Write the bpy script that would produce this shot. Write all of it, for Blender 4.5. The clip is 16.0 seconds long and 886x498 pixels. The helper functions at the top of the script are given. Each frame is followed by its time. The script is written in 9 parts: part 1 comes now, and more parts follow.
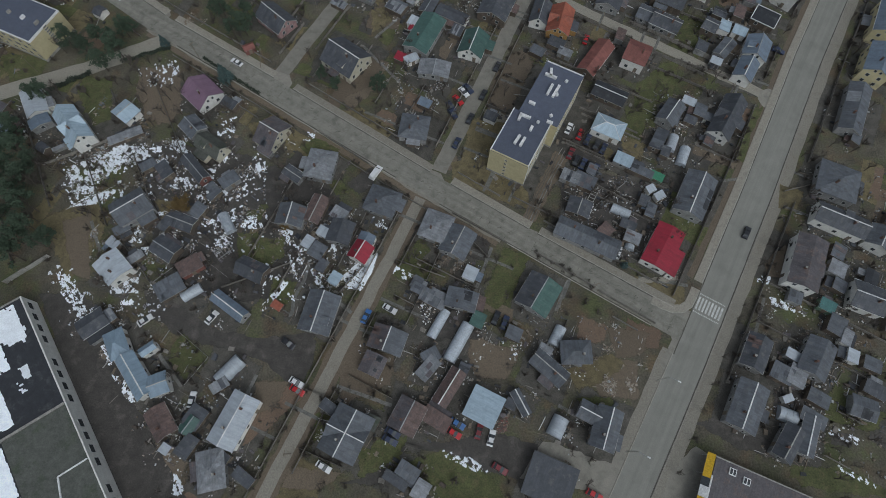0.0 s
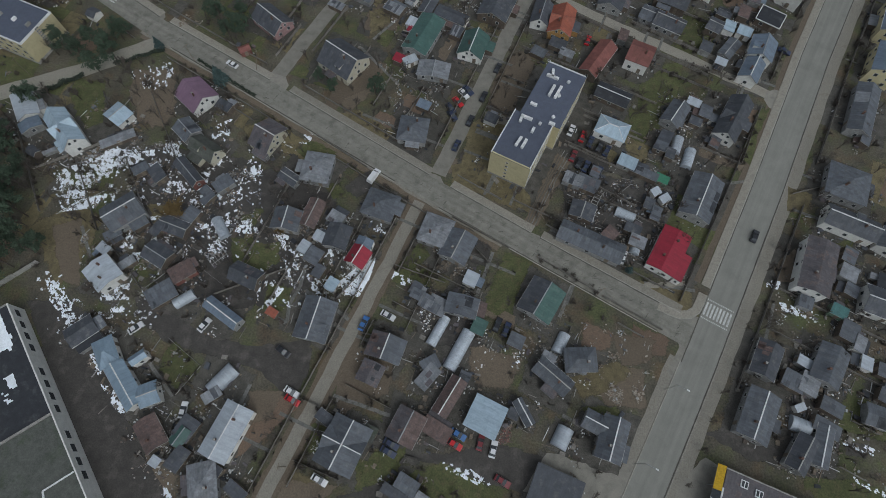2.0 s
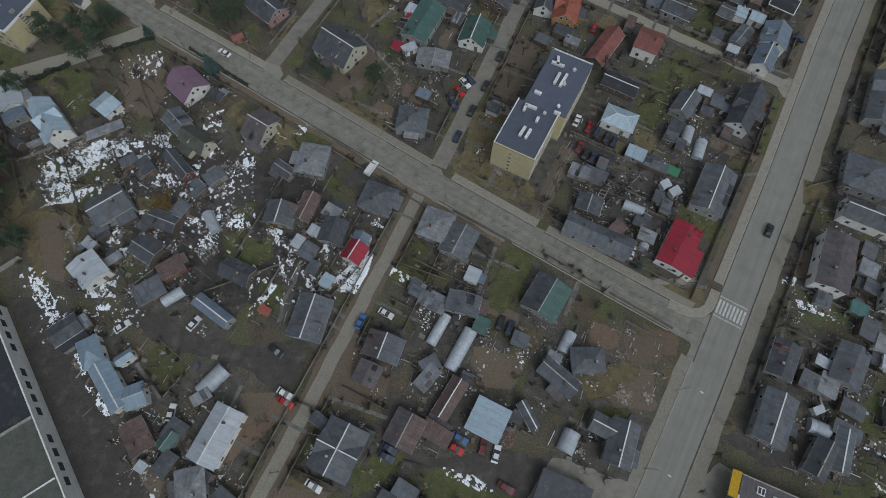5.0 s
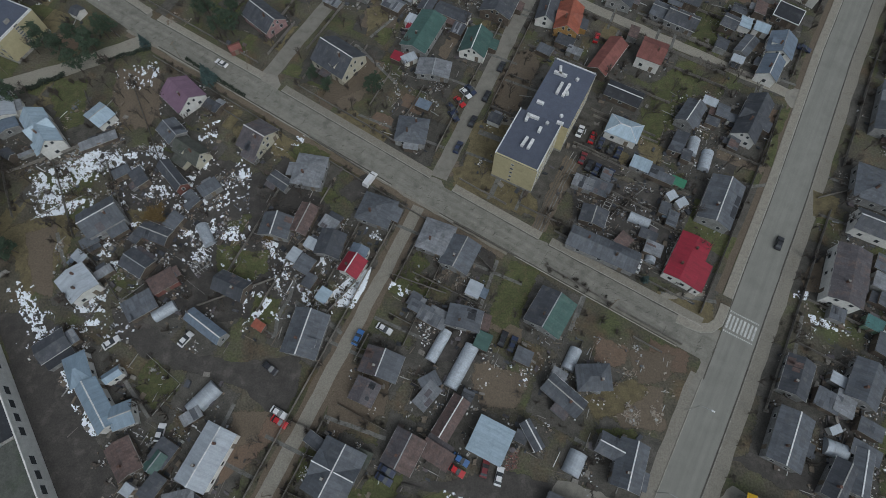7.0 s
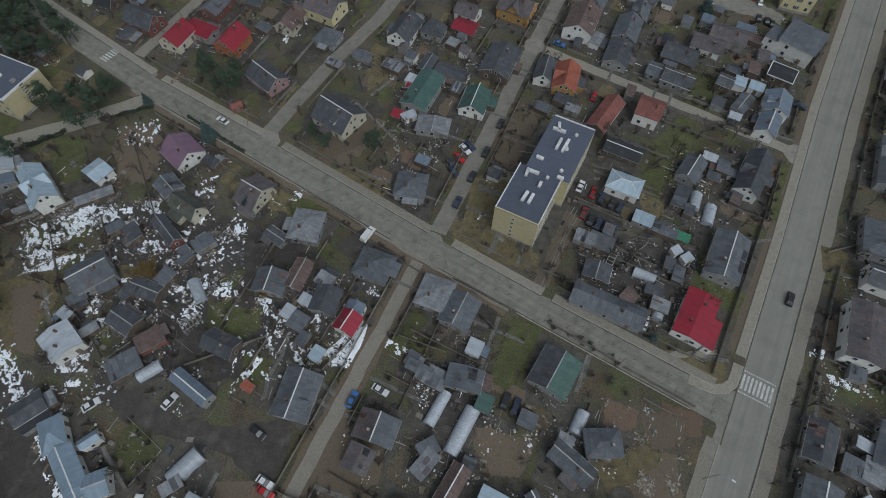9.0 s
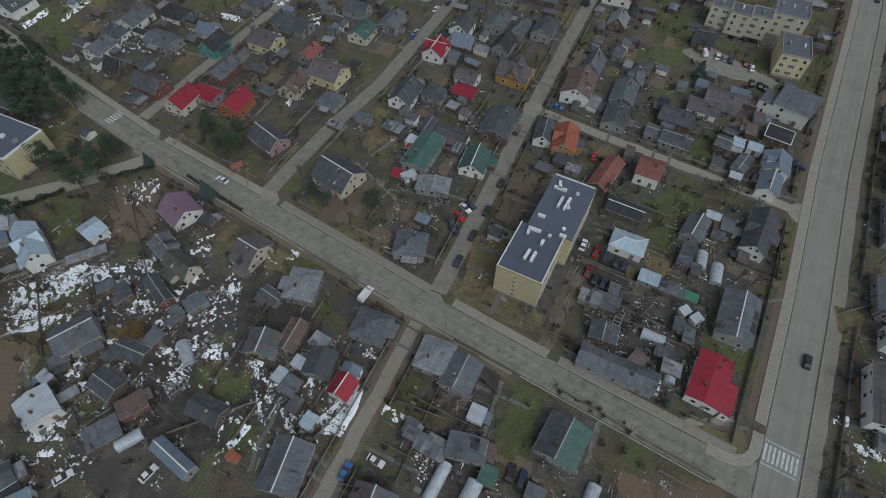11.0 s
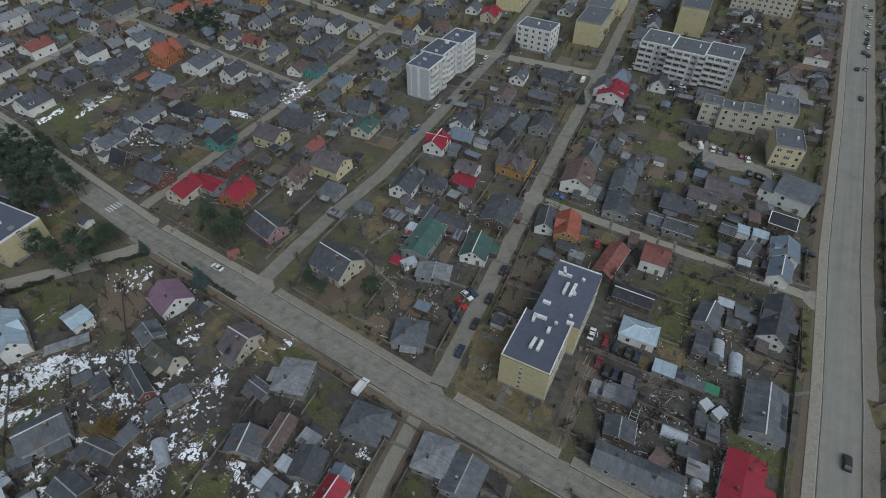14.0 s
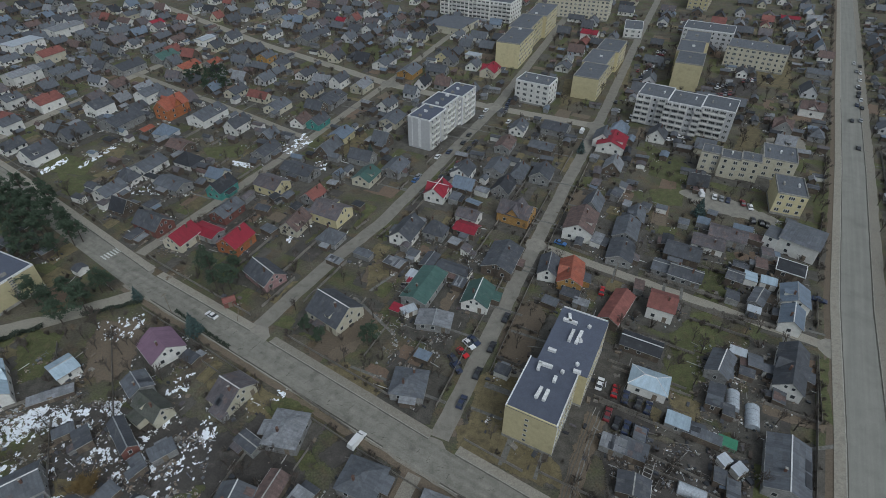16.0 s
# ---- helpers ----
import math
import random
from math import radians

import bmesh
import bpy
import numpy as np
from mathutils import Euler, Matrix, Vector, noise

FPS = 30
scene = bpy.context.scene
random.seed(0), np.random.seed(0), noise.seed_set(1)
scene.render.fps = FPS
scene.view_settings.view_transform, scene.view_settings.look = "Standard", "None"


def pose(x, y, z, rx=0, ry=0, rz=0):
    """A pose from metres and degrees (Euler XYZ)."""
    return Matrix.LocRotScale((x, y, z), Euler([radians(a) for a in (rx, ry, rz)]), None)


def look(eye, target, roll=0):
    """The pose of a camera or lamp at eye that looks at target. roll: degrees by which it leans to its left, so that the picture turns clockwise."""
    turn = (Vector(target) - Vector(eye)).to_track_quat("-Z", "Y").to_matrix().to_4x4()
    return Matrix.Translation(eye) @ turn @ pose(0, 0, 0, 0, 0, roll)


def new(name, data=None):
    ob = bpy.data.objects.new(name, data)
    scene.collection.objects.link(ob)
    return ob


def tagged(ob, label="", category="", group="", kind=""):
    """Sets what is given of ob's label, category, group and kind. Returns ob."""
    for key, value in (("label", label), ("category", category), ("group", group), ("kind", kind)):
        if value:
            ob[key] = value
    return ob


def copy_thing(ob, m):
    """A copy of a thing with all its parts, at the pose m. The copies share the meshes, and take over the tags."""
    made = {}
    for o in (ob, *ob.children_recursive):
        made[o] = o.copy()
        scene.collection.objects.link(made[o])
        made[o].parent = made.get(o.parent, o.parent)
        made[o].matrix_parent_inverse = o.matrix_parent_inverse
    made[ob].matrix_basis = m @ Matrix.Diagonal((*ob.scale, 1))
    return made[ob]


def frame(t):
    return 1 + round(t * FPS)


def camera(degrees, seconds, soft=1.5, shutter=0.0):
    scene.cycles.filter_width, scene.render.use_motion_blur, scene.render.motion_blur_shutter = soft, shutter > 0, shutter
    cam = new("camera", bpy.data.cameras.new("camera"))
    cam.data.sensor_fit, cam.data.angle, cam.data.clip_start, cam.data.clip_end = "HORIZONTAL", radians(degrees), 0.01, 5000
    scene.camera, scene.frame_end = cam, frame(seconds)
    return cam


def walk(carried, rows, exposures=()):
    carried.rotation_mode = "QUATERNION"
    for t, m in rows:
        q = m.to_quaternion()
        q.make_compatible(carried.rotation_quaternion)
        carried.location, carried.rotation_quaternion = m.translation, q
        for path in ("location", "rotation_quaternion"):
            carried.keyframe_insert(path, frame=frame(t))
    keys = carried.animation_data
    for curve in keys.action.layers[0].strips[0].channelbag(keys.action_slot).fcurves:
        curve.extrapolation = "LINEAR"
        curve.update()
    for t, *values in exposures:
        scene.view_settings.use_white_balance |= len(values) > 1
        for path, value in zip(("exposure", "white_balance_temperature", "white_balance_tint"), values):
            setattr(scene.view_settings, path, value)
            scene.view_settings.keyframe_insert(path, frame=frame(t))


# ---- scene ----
# The flight: a straight descent while the camera tilts up.
cam = camera(79.03, 16.0, soft=0.65)
FLIGHT = [
    (0.0, 0.00, -0.00, 153.01, 20.45, -0.83, 1.30),
    (0.5, 0.03, 0.22, 151.92, 21.20, -0.78, 1.25),
    (1.0, 0.07, 0.45, 150.83, 21.35, -0.75, 1.22),
    (1.5, 0.14, 0.69, 149.74, 21.28, -0.75, 1.18),
    (2.0, 0.22, 0.94, 148.64, 21.20, -0.74, 1.19),
    (2.5, 0.31, 1.19, 147.54, 21.13, -0.72, 1.19),
    (3.0, 0.40, 1.44, 146.42, 21.10, -0.70, 1.17),
    (3.5, 0.49, 1.70, 145.30, 21.03, -0.69, 1.21),
    (4.0, 0.58, 1.96, 144.18, 20.97, -0.65, 1.20),
    (6.5, 0.59, 3.47, 138.84, 21.63, -0.51, 1.21),
    (7.0, 0.66, 3.74, 137.77, 22.58, -0.51, 1.21),
    (7.5, 0.73, 4.01, 136.69, 23.84, -0.49, 1.19),
    (8.0, 0.84, 4.27, 135.60, 25.44, -0.47, 1.16),
    (8.5, 0.95, 4.50, 134.53, 27.15, -0.46, 1.16),
    (9.0, 1.06, 4.74, 133.45, 28.87, -0.44, 1.22),
    (11.5, 1.03, 6.08, 128.00, 37.43, -0.43, 1.24),
    (12.0, 1.08, 6.35, 126.93, 39.16, -0.40, 1.24),
    (12.5, 1.12, 6.63, 125.85, 40.88, -0.41, 1.25),
    (13.0, 1.14, 6.93, 124.76, 42.63, -0.39, 1.26),
    (13.5, 1.14, 7.22, 123.69, 44.37, -0.38, 1.25),
    (14.0, 1.12, 7.52, 122.60, 46.03, -0.32, 1.26),
    (14.5, 1.11, 7.79, 121.53, 47.58, -0.29, 1.29),
    (15.0, 1.10, 8.03, 120.45, 49.02, -0.25, 1.31),
    (15.5, 1.12, 8.24, 119.36, 50.44, -0.24, 1.31),
    (16.0, 1.14, 8.45, 118.25, 51.88, -0.20, 1.29),
]
walk(cam, [(t, pose(*p)) for t, *p in FLIGHT], exposures=[(0.0, -0.02, 5900, 4.5), (9.0, -0.01, 5900, 4.5), (16.0, 0.12, 5800, 3.5)])

# Overcast daylight.
world = bpy.data.worlds.new("sky")
scene.world = world
world.use_nodes = True
wn, wl = world.node_tree.nodes, world.node_tree.links
sky = wn.new("ShaderNodeTexSky")
sky.sky_type, sky.sun_disc = "NISHITA", False
sky.sun_elevation, sky.sun_rotation = radians(48), radians(150)
sky.air_density, sky.dust_density, sky.ozone_density = 1.0, 4.0, 1.0
flat = wn.new("ShaderNodeHueSaturation")
flat.inputs["Saturation"].default_value = 0.25
wl.new(sky.outputs[0], flat.inputs["Color"])
wl.new(flat.outputs[0], wn["Background"].inputs["Color"])
wn["Background"].inputs["Strength"].default_value = 0.1
sun_data = bpy.data.lights.new("sun", "SUN")
sun_data.energy, sun_data.angle, sun_data.color = 0.5, radians(40), (1.0, 0.97, 0.93)
sun = new("sun", sun_data)
sun.matrix_world = look((0, 0, 100), (-35, 60, 0)) @ pose(0, 0, 0)
# ---------------------------------------------------------------- materials


def material(name, rgb, rough=0.8, metal=0.0, vary=0.2, scale=0.7, fine=0.24, fine_scale=2.6, streak=0.0, bump=0.15, spot=None, spot_amount=0.5, spot_scale=0.5, spot2=None, ragged=False, sheets=0.0, along=None, drift=0.09):
    """A worn outdoor surface: two scales of variation, an own shade for each piece, optional stains and rib lines."""
    mat = bpy.data.materials.new(name)
    mat.use_nodes = True
    n, l = mat.node_tree.nodes, mat.node_tree.links
    bsdf = n["Principled BSDF"]
    bsdf.inputs["Roughness"].default_value, bsdf.inputs["Metallic"].default_value = rough, metal
    co = n.new("ShaderNodeNewGeometry").outputs["Position"]

    def tex(s, detail, rgh=0.6):
        t = n.new("ShaderNodeTexNoise")
        t.inputs["Scale"].default_value, t.inputs["Detail"].default_value, t.inputs["Roughness"].default_value = s, detail, rgh
        l.new(co, t.inputs["Vector"])
        return t.outputs["Fac"]

    def fit(src, lo, hi, a=0.3, b=0.7):
        r = n.new("ShaderNodeMapRange")
        r.inputs[1].default_value, r.inputs[2].default_value, r.inputs[3].default_value, r.inputs[4].default_value = a, b, lo, hi
        l.new(src, r.inputs[0])
        return r.outputs[0]

    def times(a, b):
        m = n.new("ShaderNodeMath")
        m.operation = "MULTIPLY"
        l.new(a, m.inputs[0])
        l.new(b, m.inputs[1])
        return m.outputs[0]

    info = n.new("ShaderNodeObjectInfo").outputs["Random"]
    big, small = tex(scale, 4), tex(fine_scale, 3, 0.7)
    shade = times(fit(big, 1 - vary, 1 + vary), fit(small, 1 - fine, 1 + fine))
    shade = times(shade, fit(info, 0.88, 1.12, 0.0, 1.0))
    if sheets:
        shade = times(shade, fit(n.new("ShaderNodeNewGeometry").outputs["Random Per Island"], 1 - sheets, 1 + sheets, 0.0, 1.0))
    if streak:
        place = n.new("ShaderNodeMapping")
        place.inputs["Scale"].default_value = (1.9, 0.22, 0.22)
        l.new(n.new("ShaderNodeTexCoord").outputs["Object"], place.inputs["Vector"])
        run = n.new("ShaderNodeTexNoise")
        run.inputs["Scale"].default_value, run.inputs["Detail"].default_value = 1.0, 4.0
        l.new(place.outputs[0], run.inputs["Vector"])
        shade = times(shade, fit(run.outputs["Fac"], 1 - streak, 1 + streak))
    if along is not None:
        # long faint bands where the traffic runs
        turn, squeeze = n.new("ShaderNodeMapping"), n.new("ShaderNodeMapping")
        turn.inputs["Rotation"].default_value = (0, 0, -radians(along))
        squeeze.inputs["Scale"].default_value = (0.02, 0.75, 1.0)
        l.new(co, turn.inputs["Vector"])
        l.new(turn.outputs[0], squeeze.inputs["Vector"])
        band = n.new("ShaderNodeTexNoise")
        band.inputs["Scale"].default_value, band.inputs["Detail"].default_value = 1.0, 3.0
        l.new(squeeze.outputs[0], band.inputs["Vector"])
        shade = times(shade, fit(band.outputs["Fac"], 1 - drift, 1 + drift))
    base = n.new("ShaderNodeRGB").outputs[0]
    base.default_value = (*rgb, 1)
    col = base
    if spot:
        m = n.new("ShaderNodeMix")
        m.data_type = "RGBA"
        l.new(fit(tex(spot_scale, 6, 0.65), 0.0, 1.0, 0.62 - 0.25 * spot_amount, 0.78 - 0.25 * spot_amount), m.inputs["Factor"])
        l.new(col, m.inputs[6])
        m.inputs[7].default_value = (*spot, 1)
        col = m.outputs[2]
    if spot2:
        m = n.new("ShaderNodeMix")
        m.data_type = "RGBA"
        l.new(fit(tex(spot_scale * 1.7, 5, 0.6), 0.0, 0.85, 0.5, 0.68), m.inputs["Factor"])
        l.new(col, m.inputs[6])
        m.inputs[7].default_value = (*spot2, 1)
        col = m.outputs[2]
    mul = n.new("ShaderNodeMix")
    mul.data_type, mul.blend_type = "RGBA", "MULTIPLY"
    mul.inputs["Factor"].default_value = 1.0
    comb = n.new("ShaderNodeCombineColor")
    for i in range(3):
        l.new(shade, comb.inputs[i])
    l.new(col, mul.inputs[6])
    l.new(comb.outputs[0], mul.inputs[7])
    l.new(mul.outputs[2], bsdf.inputs["Base Color"])
    if ragged:
        # thins out towards the rim of a patch, in tufts
        rim = n.new("ShaderNodeAttribute")
        rim.attribute_name = "rim"
        add = n.new("ShaderNodeMath")
        l.new(rim.outputs["Fac"], add.inputs[0])
        l.new(fit(tex(1.3, 5, 0.75), -0.6, 0.6), add.inputs[1])
        keep = times(rim.outputs["Fac"], add.outputs[0])
        l.new(fit(keep, 1.0, 0.0, 0.26, 0.32), bsdf.inputs["Alpha"])
    if bump:
        b = n.new("ShaderNodeBump")
        b.inputs["Strength"].default_value, b.inputs["Distance"].default_value = bump, 0.05
        l.new(small, b.inputs["Height"])
        l.new(b.outputs[0], bsdf.inputs["Normal"])
    return mat


ROOF = {
    "G": material("slate_roof", (0.094, 0.101, 0.116), 0.75, streak=0.14, vary=0.14, fine=0.12, spot=(0.115, 0.118, 0.125), spot_amount=0.35, spot_scale=0.5, sheets=0.14),
    "D": material("dark_roof", (0.06, 0.064, 0.075), 0.7, vary=0.14, fine=0.12, streak=0.12, spot=(0.11, 0.11, 0.11), spot_amount=0.3, sheets=0.14),
    "K": material("black_felt_roof", (0.028, 0.03, 0.036), 0.75, spot=(0.07, 0.07, 0.075), spot_amount=0.3, spot_scale=0.3, fine=0.15, sheets=0.1),
    "L": material("light_asbestos_roof", (0.19, 0.197, 0.213), 0.8, streak=0.15, fine=0.16, spot=(0.16, 0.163, 0.17), spot_amount=0.45, spot_scale=0.6, sheets=0.14),
    "B": material("blue_grey_sheet_roof", (0.15, 0.185, 0.235), 0.5, 0.2, streak=0.1, vary=0.1, spot=(0.13, 0.15, 0.18), spot_amount=0.3, fine=0.12, sheets=0.05),
    "S": material("pale_blue_sheet_roof", (0.34, 0.42, 0.49), 0.5, 0.1, streak=0.1, vary=0.07, spot=(0.27, 0.34, 0.4), spot_amount=0.3, fine=0.07, sheets=0.05),
    "W": material("whitish_sheet_roof", (0.36, 0.39, 0.43), 0.55, streak=0.1, vary=0.08, spot=(0.3, 0.32, 0.35), spot_amount=0.25, fine=0.08, sheets=0.05),
    "R": material("red_sheet_roof", (0.235, 0.014, 0.03), 0.55, streak=0.1, vary=0.07, spot=(0.19, 0.016, 0.028), spot_amount=0.4, fine=0.1, sheets=0.05),
    "M": material("rusty_brown_roof", (0.115, 0.078, 0.07), 0.75, streak=0.15, spot=(0.082, 0.063, 0.06), spot_amount=0.5, spot_scale=0.8, sheets=0.1),
    "T": material("terracotta_tile_roof", (0.18, 0.066, 0.055), 0.7, streak=0.1, spot=(0.17, 0.065, 0.05), spot_amount=0.4, spot_scale=0.9, fine=0.15, sheets=0.1),
    "O": material("orange_tile_roof", (0.25, 0.075, 0.045), 0.65, streak=0.1, spot=(0.2, 0.068, 0.045), spot_amount=0.3, fine=0.15, sheets=0.05),
    "E": material("green_sheet_roof", (0.05, 0.1, 0.088), 0.6, streak=0.1, vary=0.1, spot=(0.08, 0.13, 0.115), spot_amount=0.4, fine=0.12, sheets=0.05),
    "Q": material("teal_sheet_roof", (0.05, 0.125, 0.12), 0.6, streak=0.1, vary=0.1, sheets=0.05),
    "P": material("plum_sheet_roof", (0.17, 0.105, 0.15), 0.6, streak=0.1, vary=0.08, fine=0.1, sheets=0.05),
    "N": material("brown_grey_roof", (0.092, 0.083, 0.09), 0.7, vary=0.14, streak=0.14, spot=(0.14, 0.1, 0.09), spot_amount=0.4, sheets=0.14),
    "V": material("olive_felt_roof", (0.075, 0.078, 0.068), 0.8, spot=(0.05, 0.06, 0.04), spot_amount=0.4, spot_scale=0.2, sheets=0.1),
    "H": material("steel_blue_sheet_roof", (0.2, 0.26, 0.32), 0.5, 0.1, streak=0.1, vary=0.07, spot=(0.17, 0.22, 0.27), spot_amount=0.3, fine=0.07, sheets=0.05),
    "J": material("bright_green_tarpaulin", (0.05, 0.2, 0.115), 0.5, vary=0.08, fine=0.1),
    "A": material("apartment_felt_roof", (0.08, 0.09, 0.125), 0.7, vary=0.1, spot=(0.09, 0.1, 0.13), spot_amount=0.3, spot_scale=0.25, fine=0.1),
}
WALL = {
    "w": material("white_plaster", (0.62, 0.61, 0.58), 0.85, vary=0.1, fine=0.08, spot=(0.55, 0.53, 0.49), spot_amount=0.3),
    "c": material("cream_plaster", (0.46, 0.43, 0.34), 0.85, vary=0.09, fine=0.06, spot=(0.4, 0.36, 0.28), spot_amount=0.3),
    "y": material("yellow_plaster", (0.48, 0.425, 0.26), 0.85, vary=0.08, fine=0.06, spot=(0.39, 0.345, 0.215), spot_amount=0.3, spot_scale=0.3),
    "o": material("ochre_boards", (0.34, 0.2, 0.07), 0.8),
    "g": material("grey_plaster", (0.23, 0.228, 0.225), 0.9, spot=(0.15, 0.148, 0.145), spot_amount=0.4),
    "b": material("brown_boards", (0.105, 0.083, 0.066), 0.85),
    "r": material("red_brick", (0.17, 0.072, 0.06), 0.85),
    "p": material("pink_boards", (0.27, 0.17, 0.165), 0.8),
    "e": material("green_boards", (0.16, 0.24, 0.17), 0.8),
    "q": material("teal_boards", (0.07, 0.22, 0.2), 0.8),
    "u": material("orange_boards", (0.32, 0.12, 0.05), 0.8),
    "l": material("silver_brick", (0.44, 0.44, 0.45), 0.85, vary=0.07, fine=0.05, spot=(0.44, 0.44, 0.44), spot_amount=0.3),
}
M_TRIM = material("white_trim", (0.62, 0.62, 0.62), 0.6, vary=0.1)
M_BOARD = material("weathered_barge_board", (0.33, 0.325, 0.31), 0.8)
M_FRAME = material("window_paint", (0.45, 0.45, 0.44), 0.6)
M_GLASS = material("window_glass", (0.05, 0.055, 0.06), 0.12, vary=0.05, bump=0)
M_CHIMNEY = material("sooty_brick", (0.12, 0.07, 0.055), 0.9)
M_WOOD = material("weathered_wood", (0.16, 0.13, 0.1), 0.9, fine=0.3)
M_FENCE = material("grey_fence_boards", (0.19, 0.175, 0.155), 0.9, fine=0.3)
M_METAL = material("galvanised_steel", (0.35, 0.36, 0.37), 0.45, 0.6)
M_RUBBER = material("tyre_rubber", (0.02, 0.02, 0.02), 0.85)
M_FILM = material("milky_greenhouse_film", (0.36, 0.39, 0.43), 0.4, vary=0.15)
M_CONCRETE = material("concrete", (0.27, 0.26, 0.24), 0.9, spot=(0.19, 0.18, 0.16), spot_amount=0.4)
M_SNOW = material("old_snow", (0.82, 0.85, 0.9), 0.8, vary=0.08, fine=0.1, fine_scale=3)
M_ASPHALT = material("worn_asphalt", (0.205, 0.2, 0.178), 0.9, vary=0.06, scale=0.25, fine=0.1, fine_scale=5, spot=(0.182, 0.177, 0.157), spot_amount=0.4, spot_scale=0.12, along=61, drift=0.1)
M_PATCHED = material("patched_asphalt", (0.225, 0.21, 0.18), 0.9, vary=0.14, scale=0.35, fine=0.12, fine_scale=4, spot=(0.175, 0.163, 0.14), spot_amount=0.45, spot_scale=0.4)
M_STREET = material("patched_street_asphalt", (0.21, 0.2, 0.172), 0.9, vary=0.16, scale=0.35, fine=0.16, fine_scale=3, spot=(0.155, 0.147, 0.125), spot_amount=0.5, spot_scale=0.3, along=-31, drift=0.14)
M_DUST = material("dusty_pavement", (0.245, 0.226, 0.19), 0.95, vary=0.12, scale=0.3, spot=(0.19, 0.17, 0.14), spot_amount=0.45, spot_scale=0.3)
M_KERB = material("kerb_stone", (0.3, 0.285, 0.25), 0.9)
M_MUD = material("dark_mud", (0.058, 0.052, 0.047), 0.9, vary=0.2, scale=0.4, spot=(0.1, 0.09, 0.08), spot_amount=0.4, spot_scale=0.25, ragged=True)
M_SEAM = material("silted_crack", (0.095, 0.088, 0.074), 0.95)
M_EARTH = material("bare_earth", (0.14, 0.11, 0.08), 0.95, vary=0.2, scale=0.5, spot=(0.1, 0.08, 0.058), spot_amount=0.5, ragged=True)
M_CLAY = material("reddish_earth", (0.15, 0.105, 0.075), 0.95, vary=0.2, scale=0.5, spot=(0.1, 0.075, 0.055), spot_amount=0.5, ragged=True)
M_LAWN = material("dull_green_grass", (0.078, 0.085, 0.034), 0.95, vary=0.25, scale=0.4, fine=0.36, fine_scale=2.2, spot=(0.1, 0.09, 0.045), spot_amount=0.5, ragged=True)
M_STRAW = material("straw_coloured_grass", (0.14, 0.115, 0.062), 0.95, vary=0.22, scale=0.4, fine=0.25, fine_scale=3, spot=(0.09, 0.075, 0.045), spot_amount=0.5, ragged=True)
M_YARD = material("trodden_grey_yard", (0.08, 0.074, 0.064), 0.95, vary=0.3, scale=0.4, fine=0.36, fine_scale=3, spot=(0.065, 0.06, 0.052), spot_amount=0.5, ragged=True)
M_PATH = material("concrete_garden_path", (0.16, 0.155, 0.145), 0.9, vary=0.2, spot=(0.1, 0.095, 0.08), spot_amount=0.5, spot_scale=0.8)
M_PAINT = material("worn_road_paint", (0.5, 0.5, 0.48), 0.8, spot=(0.36, 0.35, 0.33), spot_amount=0.4, spot_scale=1.2)
M_BARK = material("bark", (0.075, 0.06, 0.05), 0.95, fine=0.3)
M_TWIG = material("bare_twigs", (0.078, 0.066, 0.056), 0.95)
M_PINE = material("pine_needles", (0.046, 0.068, 0.042), 0.9, vary=0.35, scale=0.8, fine=0.4, fine_scale=6)
M_DARKHEDGE = material("dark_hedge_leaves", (0.034, 0.044, 0.03), 0.9, vary=0.35, scale=0.8, fine=0.4, fine_scale=5)
M_OCHRE = material("ochre_willow_twigs", (0.17, 0.118, 0.05), 0.95, vary=0.2)
M_SPRUCE = material("blue_spruce_needles", (0.06, 0.092, 0.088), 0.9, vary=0.3, scale=0.8)
M_RUBBLE = material("pale_rubble", (0.28, 0.25, 0.21), 0.95, vary=0.3, spot=(0.16, 0.11, 0.08), spot_amount=0.6, spot_scale=1.5)
PAINT = {
    "w": material("white_car_paint", (0.65, 0.65, 0.66), 0.3, vary=0.03, fine=0.02, bump=0),
    "r": material("red_car_paint", (0.4, 0.015, 0.02), 0.3, vary=0.03, fine=0.02, bump=0),
    "b": material("blue_car_paint", (0.05, 0.13, 0.32), 0.3, vary=0.03, fine=0.02, bump=0),
    "n": material("navy_car_paint", (0.03, 0.04, 0.08), 0.3, vary=0.03, fine=0.02, bump=0),
    "k": material("black_car_paint", (0.025, 0.025, 0.03), 0.3, vary=0.03, fine=0.02, bump=0),
    "s": material("silver_car_paint", (0.32, 0.33, 0.35), 0.3, 0.4, vary=0.03, fine=0.02, bump=0),
    "m": material("maroon_car_paint", (0.16, 0.025, 0.03), 0.3, vary=0.03, fine=0.02, bump=0),
    "y": material("yellow_bus_paint", (0.62, 0.38, 0.02), 0.4, vary=0.05, bump=0),
}

# ---------------------------------------------------------------- mesh helpers
rng = random.Random(7)
odd = random.Random(31)
FOOT = []  # taken plots: x, y, radius


def link(name, verts, faces, mat, parent=None, label="", smooth=False):
    me = bpy.data.meshes.new(name)
    me.from_pydata([tuple(v) for v in verts], [], faces)
    me.materials.append(mat)
    if smooth:
        me.shade_smooth()
    ob = new(name, me)
    if parent:
        ob.parent = parent
    if label:
        tagged(ob, label)
    return ob


def again(name, me, parent, m):
    ob = new(name, me)
    ob.parent = parent
    ob.matrix_basis = m
    return ob


